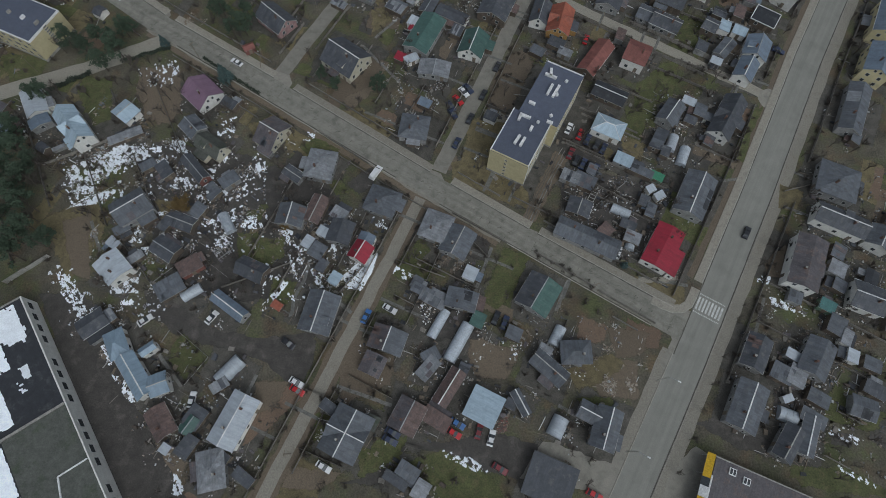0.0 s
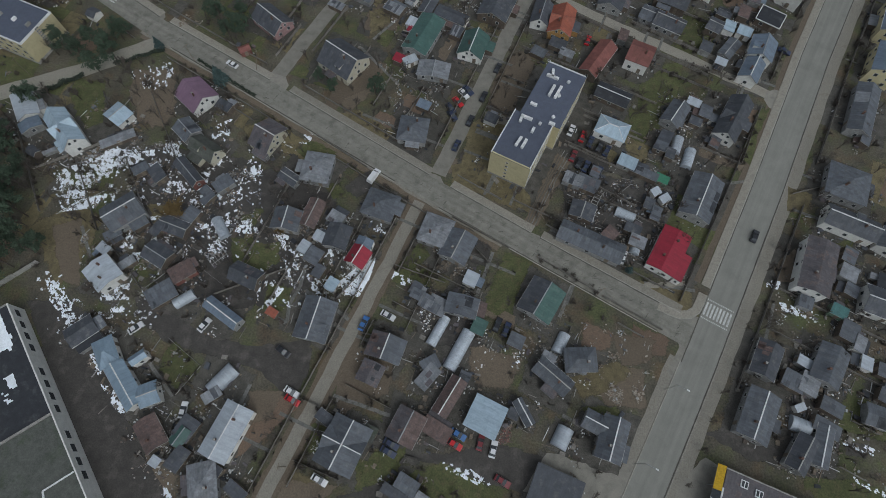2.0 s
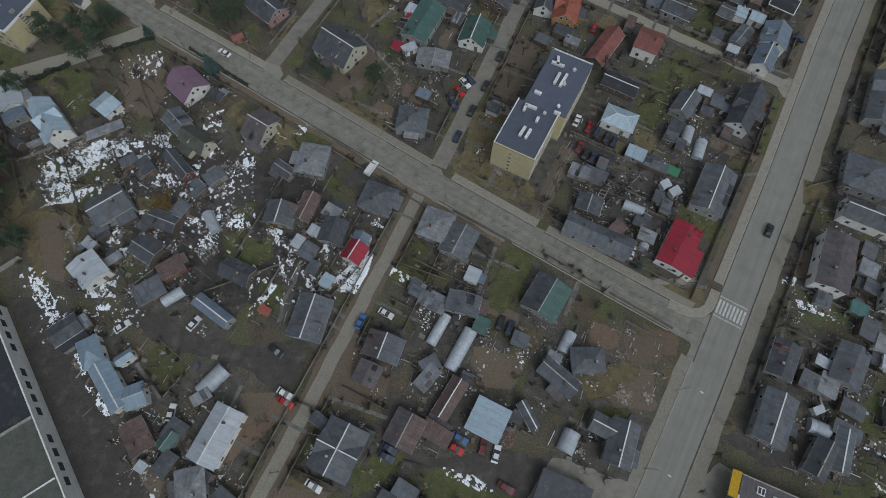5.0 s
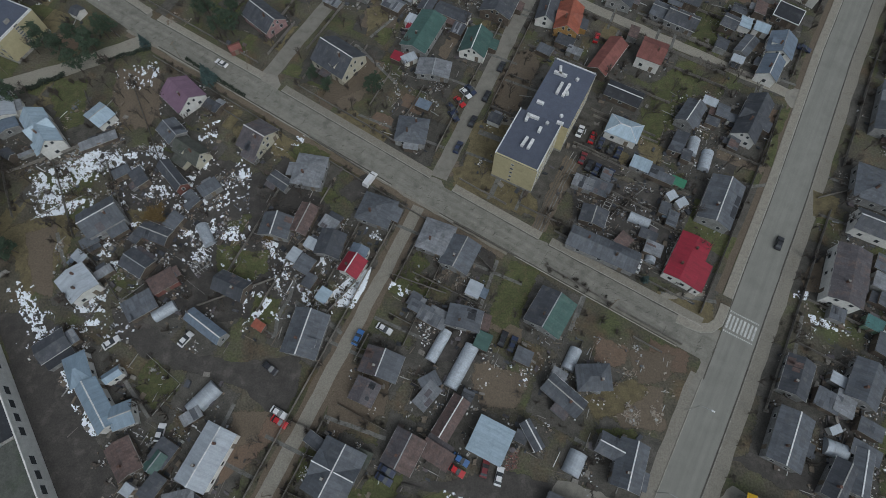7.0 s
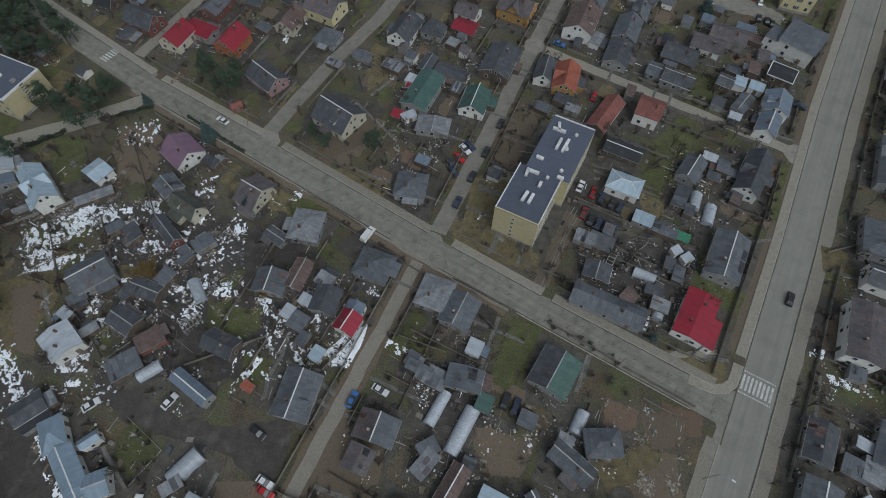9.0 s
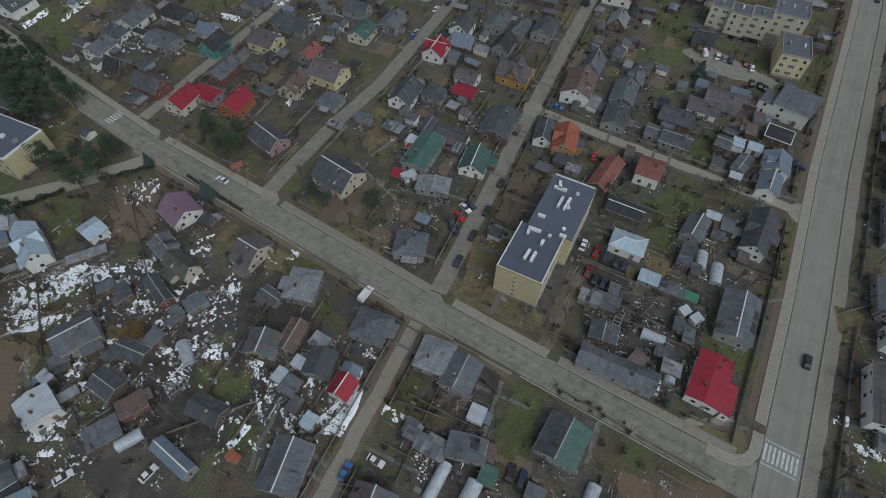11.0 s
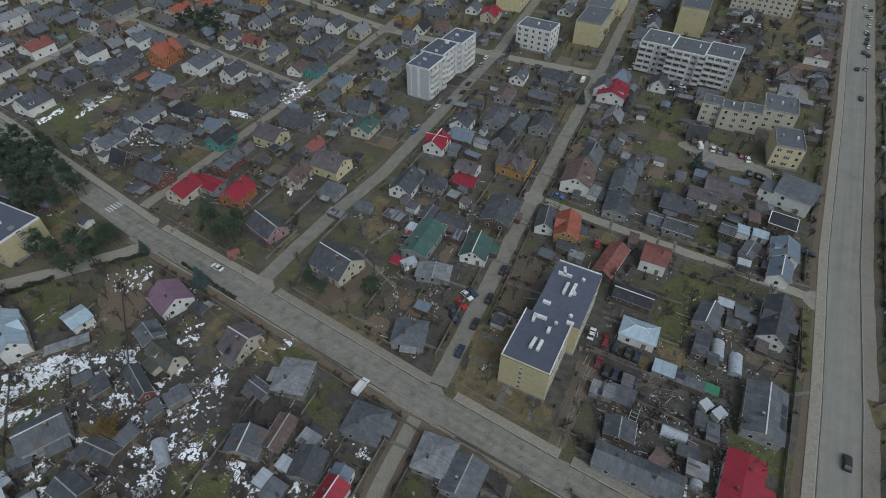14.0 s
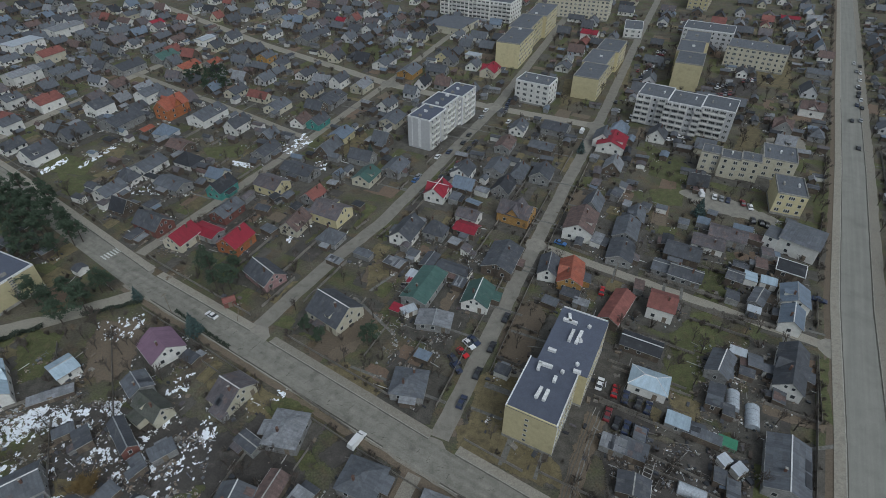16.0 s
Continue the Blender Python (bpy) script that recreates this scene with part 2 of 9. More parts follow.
def box(x0, y0, z0, x1, y1, z1):
    v = [(x0, y0, z0), (x1, y0, z0), (x1, y1, z0), (x0, y1, z0), (x0, y0, z1), (x1, y0, z1), (x1, y1, z1), (x0, y1, z1)]
    return v, [(3, 2, 1, 0), (4, 5, 6, 7), (0, 1, 5, 4), (1, 2, 6, 5), (2, 3, 7, 6), (3, 0, 4, 7)]


def merged(*solids):
    vs, fs = [], []
    for v, f in solids:
        k = len(vs)
        vs += v
        fs += [tuple(i + k for i in q) for q in f]
    return vs, fs


def turned(solid, m):
    return [tuple(m @ Vector(v)) for v in solid[0]], solid[1]


def slab(quad, t):
    """A plate of thickness t under a polygon."""
    n = len(quad)
    nrm = (Vector(quad[1]) - Vector(quad[0])).cross(Vector(quad[2]) - Vector(quad[0])).normalized()
    if nrm.z < 0:
        quad, nrm = list(reversed(quad)), -nrm
    v = [tuple(q) for q in quad] + [tuple(Vector(q) - nrm * t) for q in quad]
    return v, [tuple(range(n)), tuple(range(2 * n - 1, n - 1, -1))] + [(i, i + n, (i + 1) % n + n, (i + 1) % n) for i in range(n)]


lay = random.Random(47)


def sheeted(edge, t, cover, x=0.0, y=0.0):
    """A roof plate under a slope (low left, low right, then the top), laid with overlapping sheets or seamed metal strips."""
    solids = [slab(edge, t)]
    if y > 300:
        return solids[0]
    a, b, c, d = [Vector(p) for p in (*edge, edge[-1])[:4]]
    up = (b - a).cross(d - a).normalized()
    up = up if up.z > 0 else -up
    metal = cover in "BSWREQPOH"
    du, dv = (0.62, 40.0) if metal else (1.15, 1.7) if y < 190 else (1.6, 2.4)
    rows = max(1, round((d - a).length / dv))
    shift = lay.uniform(-0.3, 0.3)
    for j in range(rows):
        e = 0.0 if j == 0 else 0.06
        l0, l1, r0, r1 = a.lerp(d, j / rows), a.lerp(d, (j + 1) / rows), b.lerp(c, j / rows), b.lerp(c, (j + 1) / rows)
        n = max(1, round((r0 - l0).length / du))
        for i in range(n):
            if not metal and lay.random() < 0.025:
                continue
            u0, u1 = (i + 0.006) / n, (i + 0.994) / n
            low, high = (0.045, 0.012) if not metal else (0.02, 0.02)
            low += lay.uniform(0, 0.025) if not metal else 0.012 * (i % 2)
            high += 0.012 * (i % 2) if metal else 0.0
            q = [l0.lerp(r0, u0), l0.lerp(r0, u1), l1.lerp(r1, u1), l1.lerp(r1, u0)]
            if e:
                q[0], q[1] = q[0].lerp(q[3], -e), q[1].lerp(q[2], -e)
            slip = (q[0] - q[3]).normalized() * (lay.uniform(-0.02, 0.05) if not metal else 0.0)
            top = [tuple(p + up * h + slip) for p, h in zip(q, (low, low, high, high))]
            solids.append((top + [tuple(p + slip * 0.5) for p in q], [(0, 1, 2, 3), (0, 4, 5, 1), (1, 5, 6, 2), (3, 7, 4, 0)]))
    return merged(*solids)


def tube(a, b, r0, r1, k=6):
    a, b = Vector(a), Vector(b)
    d = (b - a).normalized()
    u = d.orthogonal().normalized()
    w = d.cross(u)
    v = []
    for p, r in ((a, r0), (b, r1)):
        v += [tuple(p + (u * math.cos(2 * math.pi * i / k) + w * math.sin(2 * math.pi * i / k)) * r) for i in range(k)]
    return v, [(i, (i + 1) % k, (i + 1) % k + k, i + k) for i in range(k)] + [tuple(range(k - 1, -1, -1)), tuple(range(k, 2 * k))]


def thing(name, x, y, ang=0.0, z=0.0):
    ob = new(name)
    ob.empty_display_size = 0.5
    ob.matrix_basis = pose(x, y, z, 0, 0, ang)
    return ob


# Shared small meshes: window frame, pane, door.
def raw(name, solid, mat):
    me = bpy.data.meshes.new(name)
    me.from_pydata(solid[0], [], solid[1])
    me.materials.append(mat)
    return me


def framed(w, h, t=0.11):
    """A window frame as one ring."""
    v = []
    for y in (-0.06, 0.06):
        for a, b in ((w / 2, h / 2), (w / 2 - t, h / 2 - t)):
            v += [(-a, y, -b), (a, y, -b), (a, y, b), (-a, y, b)]
    f = []
    for i in range(4):
        j = (i + 1) % 4
        f += [(i, j, j + 4, i + 4), (j + 8, i + 8, i + 12, j + 12), (j, i, i + 8, j + 8), (i + 4, j + 4, j + 12, i + 12)]
    return v, f


WIN = {}


def window(parent, x, y, z, ang, w=1.1, h=1.3, plain=False):
    """A framed window in a wall; its outer side looks along local -y. Plain ones hold frame and glass in one mesh."""
    key = (round(w, 1), round(h, 1))
    if plain:
        key = (*key, 1)
        if key not in WIN:
            lights = max(1, round(w / 0.75)) if w > 1.3 else 1
            v, f = framed(w / lights, h, 0.1)
            v, f = merged(*[([(a + (k + 0.5 - lights / 2) * w / lights, b, c) for a, b, c in v], f + [(4, 5, 6, 7)]) for k in range(lights)])
            me = raw("window", (v, f), M_FRAME)
            me.materials.append(M_GLASS)
            for k in range(lights):
                me.polygons[(k + 1) * len(f) // lights - 1].material_index = 1
            WIN[key] = me
        return again("window", WIN[key], parent, pose(x, y, z, 0, 0, ang))
    if key not in WIN:
        WIN[key] = (raw("window", framed(w, h), M_FRAME), raw("pane", box(-w / 2 + 0.09, -0.035, -h / 2 + 0.09, w / 2 - 0.09, 0.02, h / 2 - 0.09), M_GLASS))
    fr = again("window", WIN[key][0], parent, pose(x, y, z, 0, 0, ang))
    again("pane", WIN[key][1], fr, pose(0, 0, 0))
    return fr


DOOR_ME = raw("door", merged(box(-0.5, -0.07, 0, 0.5, 0.05, 2.05), box(-0.58, -0.05, 0, -0.5, 0.05, 2.13), box(0.5, -0.05, 0, 0.58, 0.05, 2.13)), M_WOOD)


def laid(ob):
    return tagged(ob, kind="stuff")


def edged(ob):
    """Pale boards along a roof plate's edges."""
    ob.data.materials.append(M_BOARD)
    for p in list(ob.data.polygons)[2:6]:
        p.material_index = 1
    return ob


def sides(L, W):
    """The four walls of a rectangle: middle, outward turn, length."""
    return [(0, -W / 2, 0, L), (L / 2, 0, 90, W), (0, W / 2, 180, L), (-L / 2, 0, 270, W)]


def facing(x, y, ang, turn):
    a = radians(ang + turn - 90)
    return math.cos(a) * (0 - x) + math.sin(a) * (6 - y) > 0


COLOUR = {"G": "grey", "D": "dark grey", "K": "black", "L": "light grey", "B": "blue-grey", "S": "pale blue", "W": "whitish", "R": "red", "M": "rusty brown", "T": "terracotta",
          "O": "orange", "E": "green", "Q": "teal", "P": "plum", "N": "brown-grey", "V": "olive", "H": "steel-blue", "J": "bright green", "A": "blue-grey"}
WCOL = {"w": "white plastered", "c": "cream plastered", "y": "yellow", "o": "ochre boarded", "g": "grey plastered", "b": "brown boarded", "r": "red brick", "p": "pink boarded",
        "e": "green boarded", "q": "teal boarded", "u": "orange boarded", "l": "silver brick"}
SHAPE = {"gable": "gabled", "hip": "hipped", "cross": "cross-gabled", "flat": "flat", "mono": "single-pitch"}


def house(x, y, ang, L, W, eave, rise, roof="gable", cover="G", wall="g", cover2="", ridge=False, chimneys=1, windows=True, name="house"):
    """A house on a rectangle L by W (its roof's outline), the ridge along local x."""
    ob = thing(name, x, y, ang)
    FOOT.append((x, y, 0.42 * (L + W) / 2 + 0.6))
    size = "small" if L * W < 45 else "large" if L * W > 170 else "detached"
    tagged(ob, f"{size} {WCOL[wall]} {name} with {COLOUR[cover]} {SHAPE[roof]} roof" + (", pale ridge" if ridge else ""), "shed" if name != "house" else "house")
    o = 0.35 if min(L, W) > 5 else 0.15
    l, w = L / 2 - o, W / 2 - o
    drop = rise * o / (W / 2)
    top = eave + drop
    cm, c2 = ROOF[cover], ROOF[cover2 or cover]
    t = 0.2
    if roof in ("gable", "cross"):
        v = [(-l, -w, 0), (l, -w, 0), (l, w, 0), (-l, w, 0), (-l, -w, top - t), (l, -w, top - t), (l, w, top - t), (-l, w, top - t), (-l, 0, eave + rise - t), (l, 0, eave + rise - t)]
        f = [(0, 1, 5, 4), (2, 3, 7, 6), (1, 2, 6, 9, 5), (3, 0, 4, 8, 7)]
        link("wall", v, f, WALL[wall], ob)
        a, h = L / 2, eave + rise
        for s, m in ((-1, cm), (1, c2)):
            laid(edged(link("roof_slope", *sheeted([(-a, s * W / 2, eave), (a, s * W / 2, eave), (a, 0, h), (-a, 0, h)], t, cover, x, y), m, ob)))
        if roof == "cross":
            b, hh = min(L, W) * 0.28, h - 0.25
            for s, m in ((-1, cm), (1, c2)):
                laid(link("roof_slope", *sheeted([(s * b, -W / 2 - 0.1, eave + 0.25), (s * b, W / 2 + 0.1, eave + 0.25), (0, W / 2 + 0.1, hh), (0, -W / 2 - 0.1, hh)], t, cover, x, y), m, ob))
            for s in (-1, 1):
                q = s * (W / 2 - 0.3)
                vv = [(-b + 0.2, q, eave - 0.1), (b - 0.2, q, eave - 0.1), (0, q, hh - 0.2)]
                link("gable_wall", *merged((vv + [(p[0], p[1] - s * 0.2, p[2]) for p in vv], [(0, 1, 2), (5, 4, 3), (0, 3, 4, 1), (1, 4, 5, 2), (2, 5, 3, 0)])), WALL[wall], ob)
        if ridge:
            link("ridge_cap", *box(-a - 0.05, -0.15, h - 0.06, a + 0.05, 0.15, h + 0.08), M_TRIM, ob)
            if ridge == "verge":
                for sx in (-1, 1):
                    for sy in (-1, 1):
                        link("verge_board", *slab([(sx * a, sy * W / 2, eave + 0.06), (sx * (a + 0.16), sy * W / 2, eave + 0.06), (sx * (a + 0.16), 0, h + 0.06), (sx * a, 0, h + 0.06)], 0.2), M_TRIM, ob)
            if roof == "cross":
                link("ridge_cap", *box(-0.13, -W / 2 - 0.1, hh - 0.04, 0.13, W / 2 + 0.1, hh + 0.09), M_TRIM, ob)
    elif roof == "hip":
        link("wall", *box(-l, -w, 0, l, w, top - t), WALL[wall], ob)
        a, r, h = L / 2, max(L / 2 - W / 2, 0.3), eave + rise
        for s, m in ((-1, cm), (1, c2)):
            laid(link("roof_slope", *sheeted([(-a, s * W / 2, eave), (a, s * W / 2, eave), (r, 0, h), (-r, 0, h)], t, cover, x, y), m, ob))
            laid(link("hip_slope", *sheeted([(s * a, -W / 2, eave), (s * a, W / 2, eave), (s * r, 0, h)], t, cover, x, y), cm, ob))
        if ridge:
            link("ridge_cap", *box(-r, -0.18, h - 0.05, r, 0.18, h + 0.08), M_TRIM, ob)
            for sx in (-1, 1):
                for sy in (-1, 1):
                    link("hip_cap", *tube((sx * r, 0, h), (sx * a, sy * W / 2, eave + 0.04), 0.11, 0.11, 5), M_TRIM, ob)
    else:
        low = eave + (rise if roof == "mono" else 0.0)
        v = [(-l, -w, 0), (l, -w, 0), (l, w, 0), (-l, w, 0), (-l, -w, eave - t), (l, -w, eave - t), (l, w, low - t), (-l, w, low - t)]
        link("wall", v, [(0, 1, 5, 4), (1, 2, 6, 5), (2, 3, 7, 6), (3, 0, 4, 7), (4, 5, 6, 7)], WALL[wall], ob)
        laid(edged(link("roof_sheet", *(slab if roof == "flat" else lambda q, k: sheeted(q, k, cover, x, y))([(-L / 2, -W / 2, eave), (L / 2, -W / 2, eave), (L / 2, W / 2, low), (-L / 2, W / 2, low)], t), cm, ob)))
        if ridge:
            for s in (-1, 1):
                link("edge_trim", *slab([(-L / 2, s * W / 2, (eave if s < 0 else low) + 0.1), (L / 2, s * W / 2, (eave if s < 0 else low) + 0.1), (L / 2, s * (W / 2 - 0.25), (eave if s < 0 else low) + 0.1), (-L / 2, s * (W / 2 - 0.25), (eave if s < 0 else low) + 0.1)], 0.12), M_TRIM, ob)
                link("edge_trim", *slab([(s * L / 2, -W / 2 + 0.25, eave + 0.1), (s * L / 2, W / 2 - 0.25, low + 0.1), (s * (L / 2 - 0.25), W / 2 - 0.25, low + 0.1), (s * (L / 2 - 0.25), -W / 2 + 0.25, eave + 0.1)], 0.12), M_TRIM, ob)
    # pale gutters along the eaves of the nearer roofs
    if 0 < y < 165 and roof == "gable" and L > 4.5 and odd.random() < 0.65:
        pale = odd.choice((M_BOARD, M_BOARD, M_TRIM))
        for s in odd.choice(((-1, 1), (-1,), (1,))):
            link("gutter", *box(-L / 2, s * W / 2 - 0.09, eave - 0.14, L / 2, s * W / 2 + 0.09, eave + 0.03), pale, ob)
        if not ridge and cover not in "RPT" and odd.random() < 0.5:
            link("ridge_cap", *box(-L / 2, -0.15, eave + rise - 0.05, L / 2, 0.15, eave + rise + 0.06), odd.choice((M_BOARD, M_METAL)), ob)
    # dormers, mended sheets and lean-tos
    if roof == "gable" and L > 8 and rise > 2.3 and y < 300 and odd.random() < 0.4:
        s, cx = odd.choice((-1, 1)), odd.uniform(-0.22, 0.22) * L
        v0, up = 0.22, 1.35
        v1 = min(0.97, v0 + up / rise)
        y0, y1, zt = s * W / 2 * (1 - v0), s * W / 2 * (1 - v1), eave + rise * v0 + up
        dormer = link("dormer", *box(cx - 1.0, min(y0, y1), eave + rise * v0 - 0.2, cx + 1.0, max(y0, y1), zt - 0.02), WALL[wall], ob)
        edged(link("dormer_roof", *slab([(cx - 1.25, y0 + s * 0.3, zt), (cx + 1.25, y0 + s * 0.3, zt), (cx + 1.25, y1, zt + 0.12), (cx - 1.25, y1, zt + 0.12)], 0.12), cm, dormer))
        window(dormer, cx, y0 + s * 0.02, zt - 0.72, 180 if s > 0 else 0, 1.3, 0.9, True)
    if roof in ("gable", "mono") and cover in "GDNLKVM" and 10 < y < 150 and odd.random() < 0.5:
        bits, s = [], odd.choice((-1, 1))
        for k in range(odd.choice((1, 2, 2, 3))):
            pw, ph, u0, v0 = odd.uniform(0.1, 0.3) * L, odd.choice((0.3, 0.45, 0.92)), odd.uniform(-0.48, 0.18) * L, odd.choice((0.03, 0.03, 0.4))
            v1 = min(0.95, v0 + ph)

            def on(u, v):
                return (u, s * W / 2 * (1 - v), eave + rise * v + 0.12) if roof == "gable" else (u, W * (v - 0.5), eave + rise * v + 0.12)

            bits.append(slab([on(u0, v0), on(u0 + pw, v0), on(u0 + pw, v1), on(u0, v1)], 0.05))
        link("mended_sheet", *merged(*bits), ROOF[odd.choice("GDNGDKLM")], ob)
    if name == "shed" and L > 3.8 and odd.random() < 0.55:
        s, ll, lw, lh = odd.choice((-1, 1)), odd.uniform(0.35, 0.9) * L, odd.uniform(1.2, 2.4), eave - odd.uniform(0.2, 0.7)
        u0 = odd.uniform(-0.5, 0.5) * (L - ll) - ll / 2
        lean = link("lean_to", *box(u0 + 0.1, min(s * w, s * (w + lw)), 0, u0 + ll - 0.1, max(s * w, s * (w + lw)), lh - 0.35), WALL[odd.choice("bbg")], ob)
        edged(link("lean_to_roof", *slab([(u0, s * (w - 0.1), lh), (u0 + ll, s * (w - 0.1), lh), (u0 + ll, s * (w + lw + 0.15), lh - 0.3), (u0, s * (w + lw + 0.15), lh - 0.3)], 0.1), ROOF[odd.choice("GDLNMKBD")], lean))
    # lean-to porches of the lived-in houses
    if name == "house" and L * W > 55 and y < 260 and roof != "flat" and odd.random() < 0.45:
        turn = odd.choice((0, 180)) if roof != "hip" else odd.choice((0, 90, 180, 270))
        base, al, ad, ah = (W / 2 if turn in (0, 180) else L / 2) - 0.5, odd.uniform(3.0, 5.0), odd.uniform(1.8, 2.8), min(eave - 0.25, odd.uniform(2.2, 2.6))
        m = pose(0, 0, 0, 0, 0, turn) @ pose(odd.uniform(-0.2, 0.2) * L, -base - ad / 2, 0)
        porch = link("porch", *turned(box(-al / 2, -ad / 2, 0, al / 2, ad / 2, ah - 0.35), m), WALL[odd.choice("bgb" + wall)], ob)
        edged(link("porch_roof", *turned(slab([(-al / 2 - 0.2, -ad / 2 - 0.25, ah - 0.3), (al / 2 + 0.2, -ad / 2 - 0.25, ah - 0.3), (al / 2 + 0.2, ad / 2, ah + 0.2), (-al / 2 - 0.2, ad / 2, ah + 0.2)], 0.14), m), ROOF[odd.choice("GDLNM" + cover)], porch))
    # chimneys
    for k in range(chimneys if roof not in ("flat", "mono") else 0):
        cx, cy = (0.18 - 0.42 * k) * L, (0.1 if k % 2 else -0.12) * W
        zt = eave + rise * (1 - abs(cy) / (W / 2))
        ch = link("chimney", *box(cx - 0.25, cy - 0.25, zt - 0.5, cx + 0.25, cy + 0.25, eave + rise + 0.7), M_CHIMNEY, ob)
        if y < 180:
            link("chimney_cap", *box(cx - 0.31, cy - 0.31, eave + rise + 0.7, cx + 0.31, cy + 0.31, eave + rise + 0.82), odd.choice((M_CONCRETE, M_CHIMNEY, M_BARK)), ch)
    # windows on the walls that are seen, door on one
    if windows:
        door, far_off = y > 175, y > 112 or x < -95 or x > 120
        for mx, my, turn, length in sides(2 * l, 2 * w):
            if not facing(x, y, ang, turn):
                continue
            a = radians(turn)
            n = max(1, min(3 if y < 150 else 2, int((length - 1.0) / 3.0)) - (1 if y > 215 and length > 6 and odd.random() < 0.5 else 0))
            for s in range(n):
                d = (s + 0.5 - n / 2) * (length - 0.8) / n
                px, py = mx + d * math.cos(a), my + d * math.sin(a)
                if not door and length > 5 and s == n - 1 and n > 1:
                    again("door", DOOR_ME, ob, pose(px, py, 0.15, 0, 0, turn))
                    door = True
                    continue
                window(ob, px, py, 1.75 if eave > 2.4 else 1.3, turn, 1.2 if length > 6 else 0.9, 1.3 if eave > 2.4 else 0.8, far_off)
                if eave > 5:
                    window(ob, px, py, 4.4, turn, 1.2, 1.3, far_off)
            if roof in ("gable", "cross") and turn in (90, 270) and rise > 2.2:
                for s in ((-0.9, 0.9) if W > 7 and y < 190 else (0,)):
                    window(ob, mx, s, eave + rise * 0.3, turn, 0.9, 1.1, far_off)
    elif name == "shed" and windows is False:
        turn = next((s for s in sides(2 * l, 2 * w) if facing(x, y, ang, s[2])), None)
        if turn:
            again("door", DOOR_ME, ob, pose(turn[0], turn[1], 0.02, 0, 0, turn[2]))
    return ob


def shed(x, y, ang, L, W, h=2.3, cover="G", wall="b", rise=0.35):
    return house(x, y, ang, L, W, h, rise, "mono" if rise < 0.8 else "gable", cover, wall, chimneys=0, windows=False, name="shed")


# ---------------------------------------------------------------- ground and streets
def strip(name, pts, left, right, z, mat, label, kind="structure", category="road", thick=0.0):
    """A band along a line, from `left` to `right` metres off it (right positive); with thickness it is a raised slab."""
    p = [Vector((a, b)) for a, b in pts]
    v, f = [], []
    for i, q in enumerate(p):
        d = ((p[min(i + 1, len(p) - 1)] - p[max(i - 1, 0)])).normalized()
        n = Vector((d.y, -d.x))
        for off in (left, right):
            e = q + n * off
            v.append((e.x, e.y, z))
    k = len(v)
    for i in range(len(p) - 1):
        f.append((2 * i, 2 * i + 1, 2 * i + 3, 2 * i + 2))
    if thick:
        v += [(a, b, z - thick) for a, b, c in v]
        for i in range(len(p) - 1):
            f += [(2 * i, 2 * i + 2, k + 2 * i + 2, k + 2 * i), (2 * i + 3, 2 * i + 1, k + 2 * i + 1, k + 2 * i + 3)]
        f += [(0, k, k + 1, 1), (k - 1, 2 * k - 1, 2 * k - 2, k - 2)]
    return tagged(link(name, v, f, mat), label, category, kind=kind)


def dense(pts, step=6.0, wobble=0.0, closed=False):
    out, n = [], len(pts)
    for i in range(n if closed else n - 1):
        a, b = Vector(pts[i]), Vector(pts[(i + 1) % n])
        k = max(1, int((b - a).length / step))
        for j in range(k):
            q = a.lerp(b, j / k)
            out.append((q.x + rng.uniform(-wobble, wobble), q.y + rng.uniform(-wobble, wobble)))
    if not closed:
        out.append(tuple(pts[-1]))
    return out


def kerbed(pts, off, side):
    """A kerb of separate stones' length along a street's edge."""
    strip("kerb", dense(pts, 8), min(off, off + side * 0.22), max(off, off + side * 0.22), 0.17, M_KERB, "worn grey concrete kerb along the street", category="kerb", thick=0.2)


LAYER = [0.0]


def ragged_patch(b, z, soft=1.1):
    """A flat patch with a rim in which it thins out."""
    k = len(b)
    cx, cy = sum(p[0] for p in b) / k, sum(p[1] for p in b) / k
    v, rim = [], []
    for out in (soft, -soft):
        for x, y in b:
            d = math.hypot(x - cx, y - cy) + 1e-6
            g = 1 + max(out, -0.6 * d) / d
            v.append((cx + (x - cx) * g, cy + (y - cy) * g, z - (0.004 if out > 0 else 0)))
            rim.append(1.0 if out > 0 else 0.0)
    return v, [(i, (i + 1) % k, (i + 1) % k + k, i + k) for i in range(k)] + [tuple(range(k, 2 * k))], rim



def patch(name, pts, mat, z, label, wobble=0.5, category="ground"):
    # every patch lies a hair above the one before
    LAYER[0] += 0.0001
    z = LAYER[0] + (z + 0.00005 if mat in (M_PATCHED, M_DUST) else 0.0115)
    b = dense(pts, 1.6, wobble, True)
    if mat in (M_PATCHED, M_DUST):
        return tagged(link(name, [(x, y, z) for x, y in b], [tuple(range(len(b)))], mat), label, category, kind="structure")
    v, f, rim = ragged_patch(b, z)
    ob = link(name, v, f, mat)
    ob.data.attributes.new("rim", "FLOAT", "POINT").data.foreach_set("value", rim)
    return tagged(ob, label, category, kind="structure")


def inside(x, y, pts):
    c, j = False, len(pts) - 1
    for i in range(len(pts)):
        (a, b), (p, q) = pts[i], pts[j]
        if (b > y) != (q > y) and x < (p - a) * (y - b) / (q - b) + a:
            c = not c
        j = i
    return c


